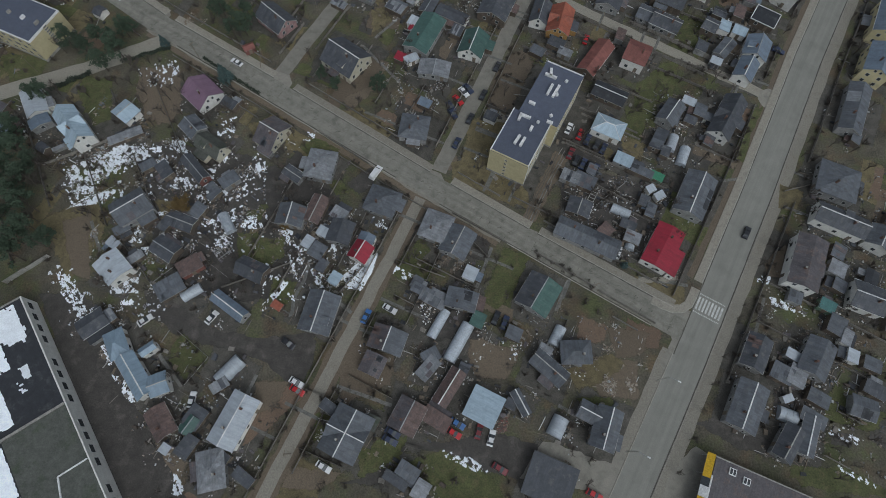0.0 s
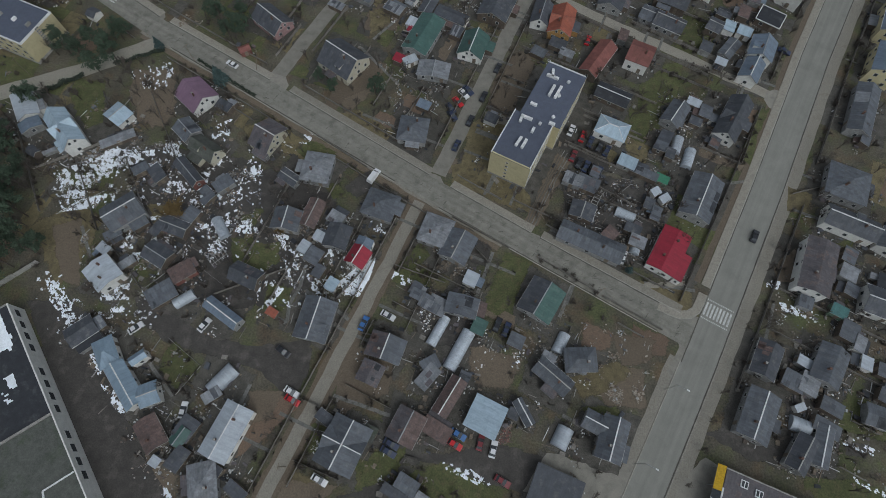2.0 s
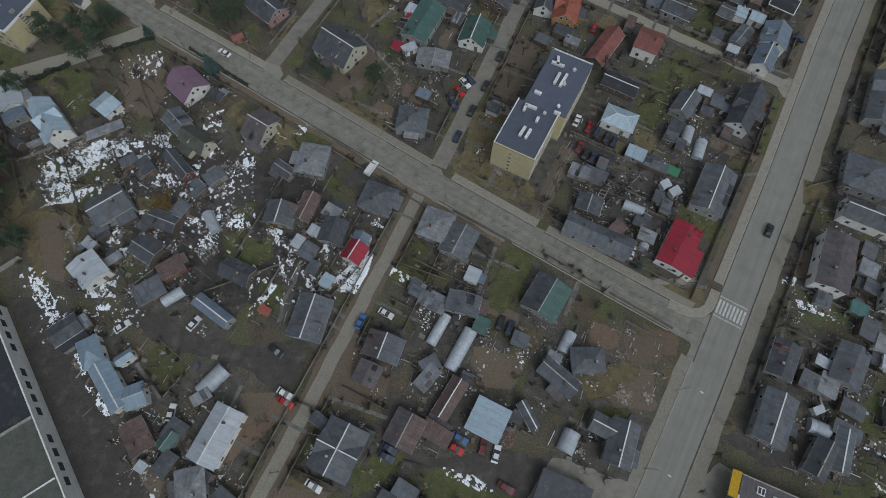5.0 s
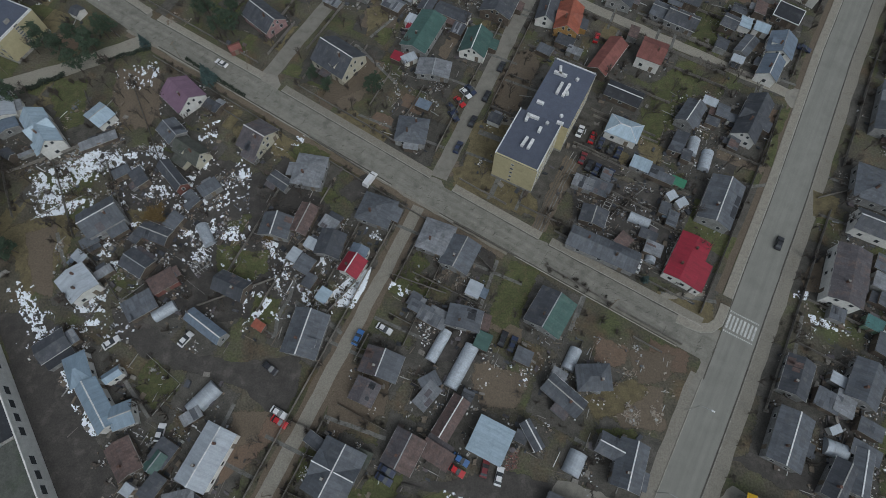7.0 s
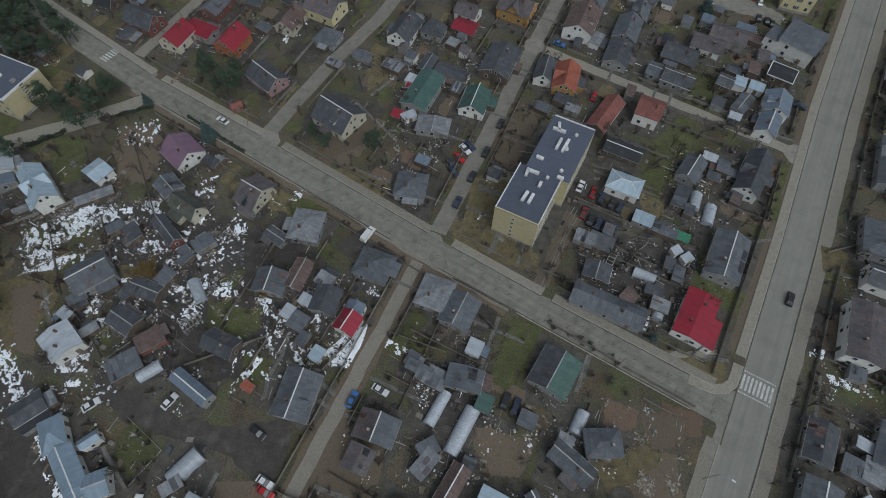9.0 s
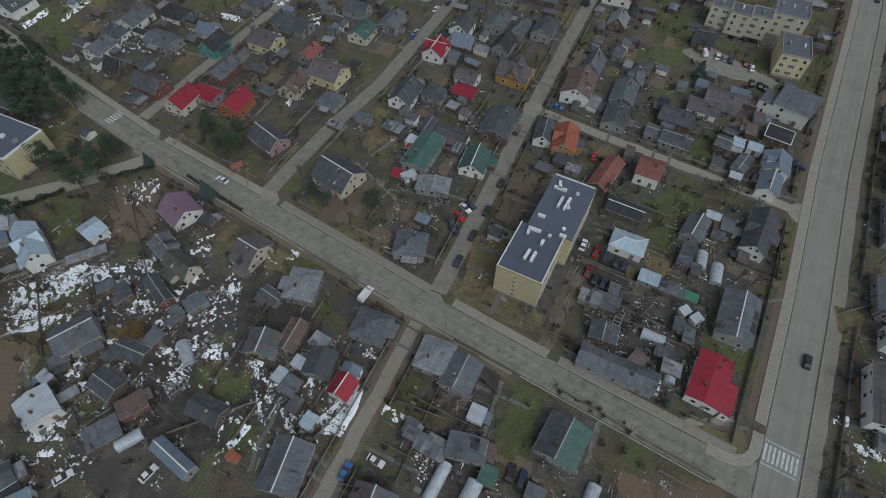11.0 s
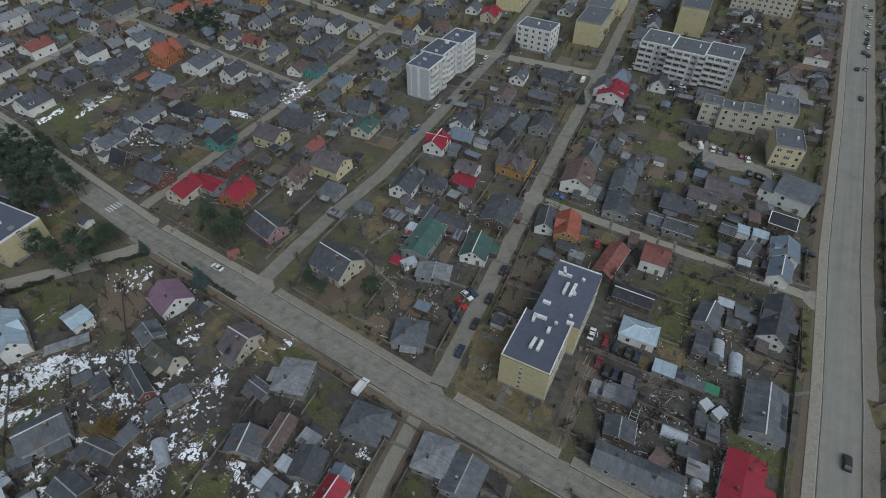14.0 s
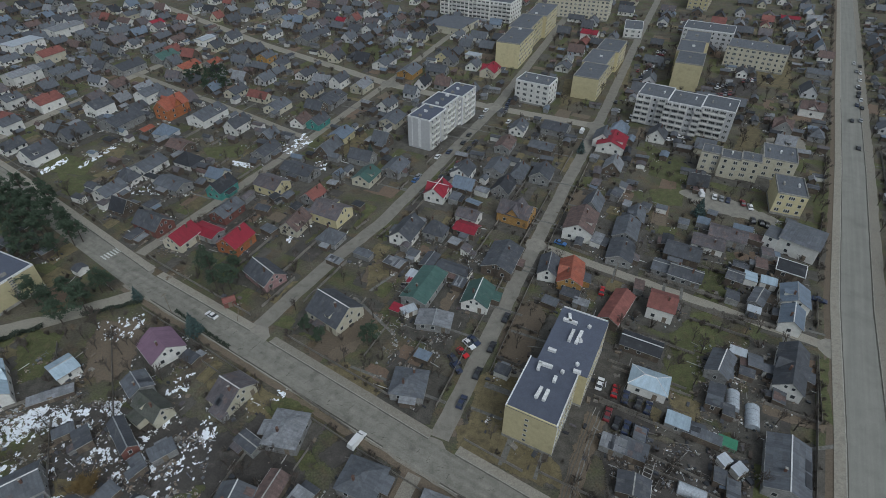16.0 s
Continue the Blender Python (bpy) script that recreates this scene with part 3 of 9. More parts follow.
def snow(pts, cover=0.6, cell=0.22, scale=0.65):
    """Melting snow: a thin bumpy crust with holes and a ragged edge."""
    xs, ys = [p[0] for p in pts], [p[1] for p in pts]
    nx, ny = int((max(xs) - min(xs)) / cell) + 1, int((max(ys) - min(ys)) / cell) + 1
    x0, y0, lying = min(xs), min(ys), set()
    for i in range(nx):
        for j in range(ny):
            x, y = x0 + (i + 0.5) * cell, y0 + (j + 0.5) * cell
            # drifts follow the plots' lines
            p, q = (x * 0.9 + y * 0.44) * scale, (y * 0.9 - x * 0.44) * scale * 0.62
            val = 0.9 * noise.noise((p, q, 0.0)) + 0.5 * noise.noise((p * 2.7, q * 2.7, 5.0)) + 0.42 * noise.noise((x * scale * 6, y * scale * 6, 9.0)) + 0.45 * noise.noise((x * 5.5, y * 5.5, 2.0)) + (0.55 if cover < 0.4 else 0.2) * noise.noise((x * 0.13, y * 0.13, 4.0))
            if val > 0.56 - cover and inside(x, y, pts):
                lying.add((i, j))
    lying = {c for c in lying if sum((c[0] + a, c[1] + b) in lying for a in (-1, 0, 1) for b in (-1, 0, 1)) > 3}
    v, f, seen = [], [], {}

    def corner(i, j):
        if (i, j) not in seen:
            x, y = x0 + i * cell, y0 + j * cell
            seen[i, j] = len(v)
            full = all(c in lying for c in ((i, j), (i - 1, j), (i, j - 1), (i - 1, j - 1)))
            v.append((x + rng.uniform(-0.35, 0.35) * cell, y + rng.uniform(-0.35, 0.35) * cell, (0.12 if full else 0.03) + 0.07 * noise.noise((x * 0.8, y * 0.8, 3.0))))
        return seen[i, j]

    for i, j in sorted(lying):
        f.append((corner(i, j), corner(i + 1, j), corner(i + 1, j + 1), corner(i, j + 1)))
    if f:
        tagged(link("snow_patch", v, f, M_SNOW), "patch of melting white snow left on a muddy yard", "snow", kind="stuff")


def clutter(pts, density=0.25, mats=None, size=0.9, gather=None, label="loose boards, bricks and scrap lying about a yard", name="yard_scrap"):
    """Loose scrap lying on the ground."""
    xs, ys = [p[0] for p in pts], [p[1] for p in pts]
    area = (max(xs) - min(xs)) * (max(ys) - min(ys))
    parts = {}
    for k in range(int(area * density * 4.6)):
        x, y = rng.uniform(min(xs), max(xs)), rng.uniform(min(ys), max(ys))
        if not inside(x, y, pts) or noise.noise((x * 0.3, y * 0.3, 7.0)) < rng.uniform(-0.05, 0.3):
            continue
        if rng.random() < 0.16:
            s, w, h = size * rng.uniform(1.0, 2.6), rng.uniform(0.1, 0.22), rng.uniform(0.06, 0.2)
        else:
            s = size * rng.choice((0.2, 0.25, 0.35, 0.5, 0.8))
            w, h = s * rng.uniform(0.4, 0.9), s * rng.uniform(0.2, 0.6)
        m = pose(x, y, 0, rng.uniform(-9, 9), rng.uniform(-9, 9), rng.choice((64, -26)) + rng.gauss(0, 14) if s > 0.9 else rng.uniform(0, 180))
        v, f = box(-s / 2, -w / 2, -0.05, s / 2, w / 2, h)
        v = [(a * rng.uniform(0.8, 1.15), b * rng.uniform(0.75, 1.2), c) for a, b, c in v]
        parts.setdefault(rng.choice(mats or (M_WOOD, M_WOOD, M_CONCRETE, M_RUBBLE, M_RUBBLE, M_METAL, ROOF["G"], ROOF["N"], M_WOOD, M_BOARD)), []).append(turned((v, f[1:]), m))
    if gather is not None:
        for m, q in parts.items():
            gather.setdefault(m, []).extend(q)
        return
    heap(name, label, parts)


def heap(name, label, parts):
    """Loose pieces of several materials as one mesh."""
    if not parts:
        return
    ms, solids, index = list(parts), [], []
    for k, m in enumerate(ms):
        for q in parts[m]:
            solids.append(q)
            index += [k] * len(q[1])
    ob = link(name, *merged(*solids), ms[0])
    for m in ms[1:]:
        ob.data.materials.append(m)
    ob.data.polygons.foreach_set("material_index", index)
    tagged(ob, label, "scrap", kind="stuff")


ground = link("ground", [(-3000, -3000, 0), (3000, -3000, 0), (3000, 3000, 0), (-3000, 3000, 0)], [(0, 1, 2, 3)], material(
    "yard_ground", (0.093, 0.083, 0.062), 0.95, vary=0.36, scale=0.16, fine=0.44, fine_scale=1.9, spot=(0.062, 0.068, 0.03), spot_amount=0.7, spot_scale=0.08, spot2=(0.1, 0.07, 0.044), bump=0.5))
tagged(ground, "dull brown winter ground of grass and earth", "ground", kind="structure")

MAIN = [(-14, -130), (20, -66), (53.5, -6), (71, 25), (101.5, 81), (128.5, 133), (147, 166), (178.5, 222), (220, 298), (291, 426), (420, 660), (700, 1160)]
DIAG = [(-400, 343), (-193, 205), (-103, 141), (-58, 113.5), (-6, 80.5), (21, 64), (68, 36.8), (78, 31)]
A_LOW = [(-88, -113), (-44, -12.5), (-25, 31), (-6.5, 74)]
A_UP = [(-1, 83.5), (28.5, 156), (33.5, 168), (73, 260), (137, 418), (190, 545), (260, 710)]
B_ST = [(-57, 118.5), (-39, 153.4), (-26, 174), (23.5, 283), (84, 446), (125, 560)]
C_ST = [(33.5, 161.5), (72, 139), (112, 115.5)]
D_ST = [(-108, 153.4), (-67.6, 244), (-36.8, 318), (-10, 390), (40, 520)]
E_ST = [(-238, 190), (-217, 240), (-197, 309), (-157, 408), (-110, 508), (-60, 620)]
X_ST = [(-330, 560), (-235, 475), (-129, 383.5), (-36.5, 314), (21, 283.5), (72, 262)]
X2_ST = [(-67, 242), (-109.5, 272), (-205, 335)]
LANE = [(-270, 66), (-149, 109), (-120, 121), (-99, 132.5)]
strip("main_road", dense(MAIN), -4.3, 5.0, 0.05, M_ASPHALT, "wide worn grey asphalt main road")
strip("verge", dense(MAIN[:4], 4, 0.25), -7.6, -4.2, 0.02, M_DUST, "dusty bare verge beside the main road", category="verge")
strip("verge", dense([(82, 46)] + MAIN[4:], 4, 0.25), -8.8, -6.9, 0.02, M_EARTH, "bare earth verge beside the main road", category="verge")
strip("verge", dense(MAIN, 4, 0.25), 4.9, 8.6, 0.02, M_DUST, "dusty bare verge beside the main road", category="verge")
strip("pavement", dense([(82.5, 46.2)] + MAIN[4:]), -7.0, -4.5, 0.15, M_DUST, "sandy grey footpath beside the main road", category="pavement", thick=0.2)
kerbed([(82.5, 46.2)] + MAIN[4:], -4.52, 1)
kerbed(MAIN[:4], -4.3, -1)
kerbed(MAIN, 5.02, 1)
strip("street", dense(DIAG), -3.5, 4.4, 0.044, M_STREET, "cracked patched grey asphalt street")
for a, b in ((DIAG[0:3], 0), ([(-99, 138.6), (-60.5, 115)], 0), ([(-53.5, 110.6), (-5.8, 80.3)], 0), ([(0.8, 76.2), (25.4, 61.3)], 0), ([(28.2, 59.7), (67, 37.4)], 0)):
    strip("pavement", dense(a), -6.3, -4.0, 0.15, M_DUST, "sandy concrete footpath along the street", category="pavement", thick=0.2)
    kerbed(a, -4.0, 1)
    strip("gutter", dense(a, 3, 0.08), -3.98, -3.5, 0.056, M_SEAM, "dark silted gutter beside the kerb", category="gutter")
for k, (nm, p, w, m) in enumerate((("lane", A_LOW, 1.75, M_DUST), ("street", A_UP, 2.5, M_PATCHED), ("street", B_ST, 2.6, M_PATCHED), ("lane", C_ST, 1.9, M_DUST), ("lane", D_ST, 2.2, M_DUST), ("street", E_ST, 3.0, M_DUST),
                    ("street", X_ST, 3.2, M_DUST), ("lane", X2_ST, 1.8, M_DUST), ("lane", LANE, 3.0, M_DUST))):
    strip(nm, dense(p, 3.5, 0.22), -w, w, 0.035 + 0.0003 * k, m, "unpaved dusty grey village lane" if nm == "lane" else "worn grey village street")
strip("gutter", dense(MAIN[3:9], 3, 0.06), -4.3, -3.98, 0.056, M_SEAM, "dark silted gutter beside the kerb", category="gutter")
strip("gutter", dense(MAIN[1:9], 3, 0.06), 4.66, 5.0, 0.056, M_SEAM, "dark silted gutter beside the kerb", category="gutter")
strip("verge", dense(DIAG[2:6], 2.5, 0.25), 4.3, 5.2, 0.024, M_DUST, "dusty bare verge beside the street", category="verge")
strip("verge", dense(DIAG[2:6], 2.0, 0.4), 5.1, 6.9, 0.01854, M_EARTH, "dark weedy strip between street and garden fences", category="verge")
strip("verge", dense(A_LOW, 2.0, 0.4), -3.1, 3.1, 0.01654, M_EARTH, "bare earth shoulder of the lane", category="verge")
for a in ([(-92, 134.2), (-12.5, 84.6)], [(1.5, 75.8), (64, 39.1)]):
    kerbed(a, 4.42, 1)
    strip("gutter", dense(a, 3, 0.06), 4.0, 4.4, 0.0564, M_SEAM, "dark silted gutter beside the kerb", category="gutter")
bend = [(63.0, 42.8), (66.1, 41.3), (68.8, 40.3), (71.4, 40.4), (73.6, 41.8), (75.0, 44.0), (76.4, 46.7)]
strip("pavement", dense(bend, 1.0), -1.2, 1.2, 0.156, M_DUST, "sandy concrete footpath round the street corner", category="pavement", thick=0.2)
kerbed(bend, 1.2, 1)


def corner_fill(name, x, y, r, mat, z, label):
    patch(name, [(x + r * math.cos(a * 0.7854), y + r * math.sin(a * 0.7854)) for a in range(8)], mat, z, label, 0.15, "road")


for x, y, r in ((-3.8, 79.2, 5.0), (-56.5, 116, 4.6), (-104, 144, 5.0), (72, 35, 5.5), (31.5, 162.5, 4.0), (112, 115, 4.5), (27.5, 61, 3.5), (-36.5, 315, 6), (22, 284, 5), (73, 262, 5)):
    corner_fill("junction", x, y, r, M_PATCHED, 0.04, "worn asphalt mouth of a street junction")
# cracks and tarred joints across the old street surface
crack, seams = random.Random(3), []
pts = dense(DIAG[2:], 3.0)
for k in range(120):
    i = crack.randrange(len(pts) - 2)
    (ax, ay), (bx, by) = pts[i], pts[i + 1]
    d = Vector((bx - ax, by - ay)).normalized()
    q = Vector((-d.y, d.x))
    start, way = Vector((ax, ay)) + q * crack.uniform(-3.6, 1.6), (q * crack.choice((1, 1, 0.1)) + d * crack.choice((0.1, 0.2, 1.0))).normalized()
    ln = crack.uniform(0.2, 0.55)
    run = [tuple(start + way * t * ln + Vector((crack.uniform(-0.12, 0.12), crack.uniform(-0.12, 0.12)))) for t in (0, 0.8, 1.6, 2.4, 3.2)]
    for (px, py), (qx, qy) in zip(run, run[1:]):
        e = Vector((py - qy, qx - px)).normalized() * 0.05
        seams.append(([(px - e.x, py - e.y, 0.06 + 0.0002 * k), (qx - e.x, qy - e.y, 0.06 + 0.0002 * k), (qx + e.x, qy + e.y, 0.06 + 0.0002 * k), (px + e.x, py + e.y, 0.06 + 0.0002 * k)], [(0, 1, 2, 3)]))
tagged(link("road_cracks", *merged(*seams), M_SEAM), "dark cracks across the worn asphalt street", "cracks", kind="stuff")

# ---------------------------------------------------------------- builders of the other things


def apartment(x, y, ang, L, W, floors, wall="y", cover="G", stagger=0.0, name="apartment_block", loggias=False, blind_ends=False, bays=0, label=""):
    """A flat-roofed block of flats; long sides along local x. Each window, loggia and parapet is a part."""
    H = floors * 2.8 + 1.2
    ob = thing(name, x, y, ang)
    tagged(ob, label or f"{floors}-storey {WCOL[wall]} block of flats with flat roof", "apartment block")
    cuts = [(-L / 2, L / 2, 0.0)] if not stagger else [(-L / 2, -L * 0.17, stagger / 2), (-L * 0.17, L * 0.17, -stagger / 2), (L * 0.17, L / 2, stagger / 2)]
    for x0, x1, dy in cuts:
        link("wall", *box(x0, -W / 2 + dy, 0, x1, W / 2 + dy, H - 0.6), WALL[wall], ob)
        link("roof_deck", *box(x0 + 0.3, -W / 2 + 0.3 + dy, H - 0.58, x1 - 0.3, W / 2 - 0.3 + dy, H - 0.3), ROOF[cover], ob)
        for s in (-1, 1):
            link("parapet", *box(x0, dy + min(s * W / 2, s * (W / 2 - 0.3)), H - 0.6, x1, dy + max(s * W / 2, s * (W / 2 - 0.3)), H), M_TRIM if wall in "wl" or cover == "A" else M_CONCRETE, ob)
        for xe in (x0, x1 - 0.3):
            link("parapet", *box(xe, -W / 2 + 0.3 + dy, H - 0.6, xe + 0.3, W / 2 - 0.3 + dy, H + 0.1), M_TRIM if wall in "wl" or cover == "A" else M_CONCRETE, ob)
    if not stagger:
        link("plinth", *merged(box(-L / 2 - 0.12, -W / 2 - 0.12, 0, L / 2 + 0.12, -W / 2, 0.9), box(L / 2, -W / 2, 0, L / 2 + 0.12, W / 2 + 0.12, 0.9), box(-L / 2 - 0.12, W / 2, 0, L / 2, W / 2 + 0.12, 0.9), box(-L / 2 - 0.12, -W / 2, 0, -L / 2, W / 2, 0.9)), M_CONCRETE, ob)
    for mx, my, turn, length in sides(L, W):
        if not facing(x, y, ang, turn):
            continue
        a = radians(turn)
        end = turn in (90, 270)
        if end and blind_ends:
            if blind_ends == "panels":
                for d, pw in ((-0.22, 0.5), (0.12, 1.5)):
                    link("panel_band", *turned(box(-pw / 2, -0.06, 0.9, pw / 2, 0.02, H - 0.6), pose(mx + d * W * math.cos(a), my + d * W * math.sin(a), 0, 0, 0, turn)), M_TRIM, ob)
                continue
            if blind_ends == "stair":
                for k in range(floors * 3):
                    window(ob, mx, my, 1.6 + k * 0.95, turn, 1.5, 0.6, True)
            continue
        n = max(2, int(length / 3.4))
        for i in range(n):
            d = (i + 0.5 - n / 2) * length / n
            px, py = mx + d * math.cos(a), my + d * math.sin(a)
            py += next((c for a0, a1, c in cuts if a0 <= px <= a1), 0.0) if not end else cuts[0][2]
            log = loggias and not end and i % 5 != 2
            for k in range(floors):
                z = 2.2 + k * 2.8
                window(ob, px, py, z + (0.25 if log else 0), turn, length / n * 0.7 if log else (1.5, 2.1, 1.2)[i % 3] if not end else 1.2, 1.15 if log else 1.4, True)
                if log:
                    w = length / n * 0.98
                    b = again("balcony", BALC(w), ob, pose(px, py, z - 1.25, 0, 0, turn))
    for k in range(bays or max(2, int(L / 9))):
        cx = (k + 0.5) / (bays or max(2, int(L / 9))) * L - L / 2
        link("roof_vent", *box(cx - 0.3, -0.9 + 0.2 * (k % 3), H - 0.3, cx + 0.3, 0.9, H + 0.7), M_TRIM if k % 2 else M_CONCRETE, ob)
    k = max(1, round(L / W))
    for i in range(k):
        d = ((i + 0.5) / k - 0.5) * L
        FOOT.append((x + d * math.cos(radians(ang)), y + d * math.sin(radians(ang)), W * 0.62 + 1.5))
    return ob


BAL = {}


def BALC(w):
    key = round(w, 1)
    if key not in BAL:
        BAL[key] = raw("balcony", merged(box(-w / 2, -1.3, 0, w / 2, 0, 0.15), box(-w / 2, -1.3, 0.15, w / 2, -1.2, 1.1), box(-w / 2, -1.2, 0.15, -w / 2 + 0.1, 0, 2.6), box(w / 2 - 0.1, -1.2, 0.15, w / 2, 0, 2.6)), WALL["w"])
    return BAL[key]


# cars: one template for each colour and body, then copies
CARS = {}


def car_template(paint, kind):
    L, W = (4.4, 1.75) if kind == "car" else (5.4, 2.0)
    ob = thing("car" if kind == "car" else "van", 0, -900, 0)
    word = {"w": "white", "r": "red", "b": "blue", "n": "navy blue", "k": "black", "s": "silver", "m": "maroon", "y": "yellow"}[paint]
    tagged(ob, f"parked {word} {'saloon car with dark windows' if kind == 'car' else 'delivery van with dark windscreen'}", kind)
    if kind == "car":
        prof = [(-2.2, 0.35), (-2.2, 0.75), (-2.1, 0.92), (-1.5, 0.98), (0.95, 0.96), (1.9, 0.82), (2.18, 0.68), (2.2, 0.35)]
        cab = [(-1.75, 0.96), (-1.2, 1.4), (0.05, 1.44), (0.95, 0.95)]
    else:
        prof = [(-2.7, 0.4), (-2.7, 1.1), (1.6, 1.1), (2.5, 0.95), (2.7, 0.7), (2.7, 0.4)]
        cab = [(-2.68, 1.08), (-2.6, 2.0), (1.0, 2.05), (1.75, 1.08)]

    def loft(pr, w0, w1):
        n = len(pr)
        zs = [p[1] for p in pr]
        wd = lambda z: w0 + (w1 - w0) * (z - min(zs)) / (max(zs) - min(zs))
        v = [(px, -wd(z) / 2, z) for px, z in pr] + [(px, wd(z) / 2, z) for px, z in pr]
        return v, [tuple(range(n)), tuple(range(2 * n - 1, n - 1, -1))] + [(i, i + n, (i + 1) % n + n, (i + 1) % n) for i in range(n)]

    link("body", *loft(prof, W, W * 0.94), PAINT[paint], ob)
    c = link("cabin", *loft(cab, W * 0.92, W * 0.72), M_GLASS if kind == "car" else PAINT[paint], ob, "dark glazed cabin" if kind == "car" else "")
    top = cab[1], cab[2]
    link("roof_panel", *box(top[0][0] + 0.02, -W * 0.36, top[0][1] - 0.02, top[1][0] - 0.02, W * 0.36, top[1][1] + 0.03), PAINT[paint], c)
    if kind != "car":
        link("windscreen", *slab([(1.06, -0.7, 1.98), (1.06, 0.7, 1.98), (1.74, 0.8, 1.14), (1.74, -0.8, 1.14)], 0.03), M_GLASS, c)
    for sx in (-1, 1):
        for sy in (-1, 1):
            link("wheel", *tube((sx * L * 0.3, sy * W * 0.5, 0.32), (sx * L * 0.3, sy * W * 0.38, 0.32), 0.32, 0.32, 10), M_RUBBER, ob)
    return ob


def car(x, y, ang, paint="s", kind="car"):
    if (paint, kind) not in CARS:
        ob = car_template(paint, kind)
        CARS[paint, kind] = ob
        ob.matrix_basis = pose(x, y, 0.05, 0, 0, ang)
    else:
        copy_thing(CARS[paint, kind], pose(x, y, 0.05, 0, 0, ang))


def greenhouse(x, y, ang, L, W=3.2, film=True):
    ob = thing("greenhouse", x, y, ang)
    tagged(ob, "arched garden greenhouse with milky white plastic cover" if film else "garden hangar with arched pale metal sheet", "greenhouse")
    k, r = 10, W / 2
    arc = [(-r * math.cos(math.pi * i / k), 0.3 + r * 0.95 * math.sin(math.pi * i / k)) for i in range(k + 1)]
    arc = [(-r, 0)] + arc + [(r, 0)]
    n = len(arc)
    v = [(-L / 2, a, b) for a, b in arc] + [(L / 2, a, b) for a, b in arc]
    link("cover", v, [(i, i + n, i + n + 1, i + 1) for i in range(n - 1)] + [tuple(range(n)), tuple(range(2 * n - 1, n - 1, -1))], M_FILM if film else ROOF["W"], ob, smooth=False)
    m = max(3, int(L / 1.5))
    for j in range(m + 1):
        px = -L / 2 + j * L / m
        link("rib", *merged(*[tube((px, arc[i][0] * 1.01, arc[i][1] * 1.01), (px, arc[i + 1][0] * 1.01, arc[i + 1][1] * 1.01), 0.05, 0.05, 4) for i in range(0, n - 1)]), M_METAL, ob)
    FOOT.append((x, y, L / 2))


scrub = random.Random(13)


def fence(pts, h=1.3, mat=None, label="weathered grey wooden board fence along a garden"):
    """Boards between posts; each panel and post is a part."""
    if len(pts) < 2:
        return
    (x0, y0), _ = pts[0], pts[1]
    ob = thing("fence", x0, y0, 0)
    tagged(ob, label, "fence")
    key = ("fence", h, (mat or M_FENCE).name)
    if key not in WIN:
        WIN[key] = (raw("panel", merged(box(0, -0.03, 0.08, 1, 0.03, h)), mat or M_FENCE), raw("post", box(-0.07, -0.07, 0, 0.07, 0.07, h + 0.12), M_WOOD))
    for (ax, ay), (bx, by) in zip(pts, pts[1:]):
        d = math.hypot(bx - ax, by - ay)
        for k in range(int(d / 1.7) if ay < 210 and scrub.random() < 0.6 else 0):
            t, off = scrub.random(), scrub.choice((-0.7, 0.7)) * scrub.uniform(0.6, 1.4)
            thicket("shrubs", ax + (bx - ax) * t + (by - ay) / d * off, ay + (by - ay) * t - (bx - ax) / d * off, scrub.uniform(0.45, 0.9))
        n = max(1, round(d / 8.0))
        a = math.degrees(math.atan2(by - ay, bx - ax))
        for i in range(n):
            px, py = ax + (bx - ax) * i / n - x0, ay + (by - ay) * i / n - y0
            p = again("panel", WIN[key][0], ob, pose(px, py, 0, 0, rng.uniform(-1, 1), a) @ Matrix.Diagonal((d / n, 1, rng.uniform(0.85, 1.1), 1)))
            again("post", WIN[key][1], ob, pose(px, py, 0))


POLE = {}


def pole(x, y, h=8.0, lamp=0.0, ang=0.0, brace=False):
    ob = thing("street_lamp" if lamp else "utility_pole", x, y, ang)
    tagged(ob, "tall grey street lamp with a long arm" if lamp else "weathered utility pole beside the street", "street lamp" if lamp else "utility pole")
    link("pole", *tube((0, 0, 0), (0, 0, h), 0.1, 0.07, 7), M_CONCRETE if lamp else M_WOOD, ob)
    if lamp:
        link("arm", *tube((0, 0, h - 0.1), (lamp, 0, h + 0.4), 0.06, 0.05, 5), M_METAL, ob)
        link("lamp_head", *box(lamp - 0.1, -0.17, h + 0.3, lamp + 0.7, 0.17, h + 0.48), M_TRIM, ob)
    else:
        link("crossarm", *box(-0.06, -0.9, h - 0.5, 0.06, 0.9, h - 0.36), M_WOOD, ob)
        if brace:
            link("brace", *tube((2.6, 0, 0), (0, 0, h - 2), 0.12, 0.1, 6), M_WOOD, ob)


def leaf_cloud(n, shape, size, r):
    """Many small crossed sprays of foliage inside a shape function, as one mesh."""
    v, f = [], []
    for k in range(n):
        c = shape(r)
        s = size * r.uniform(0.6, 1.4)
        q = Euler((r.uniform(-0.9, 0.9), r.uniform(-0.9, 0.9), r.uniform(0, 6.28))).to_matrix()
        i = len(v)
        for a, b, z in ((-1, -0.5, 0), (0.2, -0.8, 0.25), (1, 0.1, 0), (0.1, 0.8, 0.2), (-0.8, 0.6, -0.1)):
            v.append(tuple(Vector(c) + q @ Vector((a, b, z)) * s))
        f.append((i, i + 1, i + 2, i + 3, i + 4))
    return v, f


def twig(a, b, r0, r1):
    v, f = tube(a, b, r0, r1, 3)
    return v, f[:3]


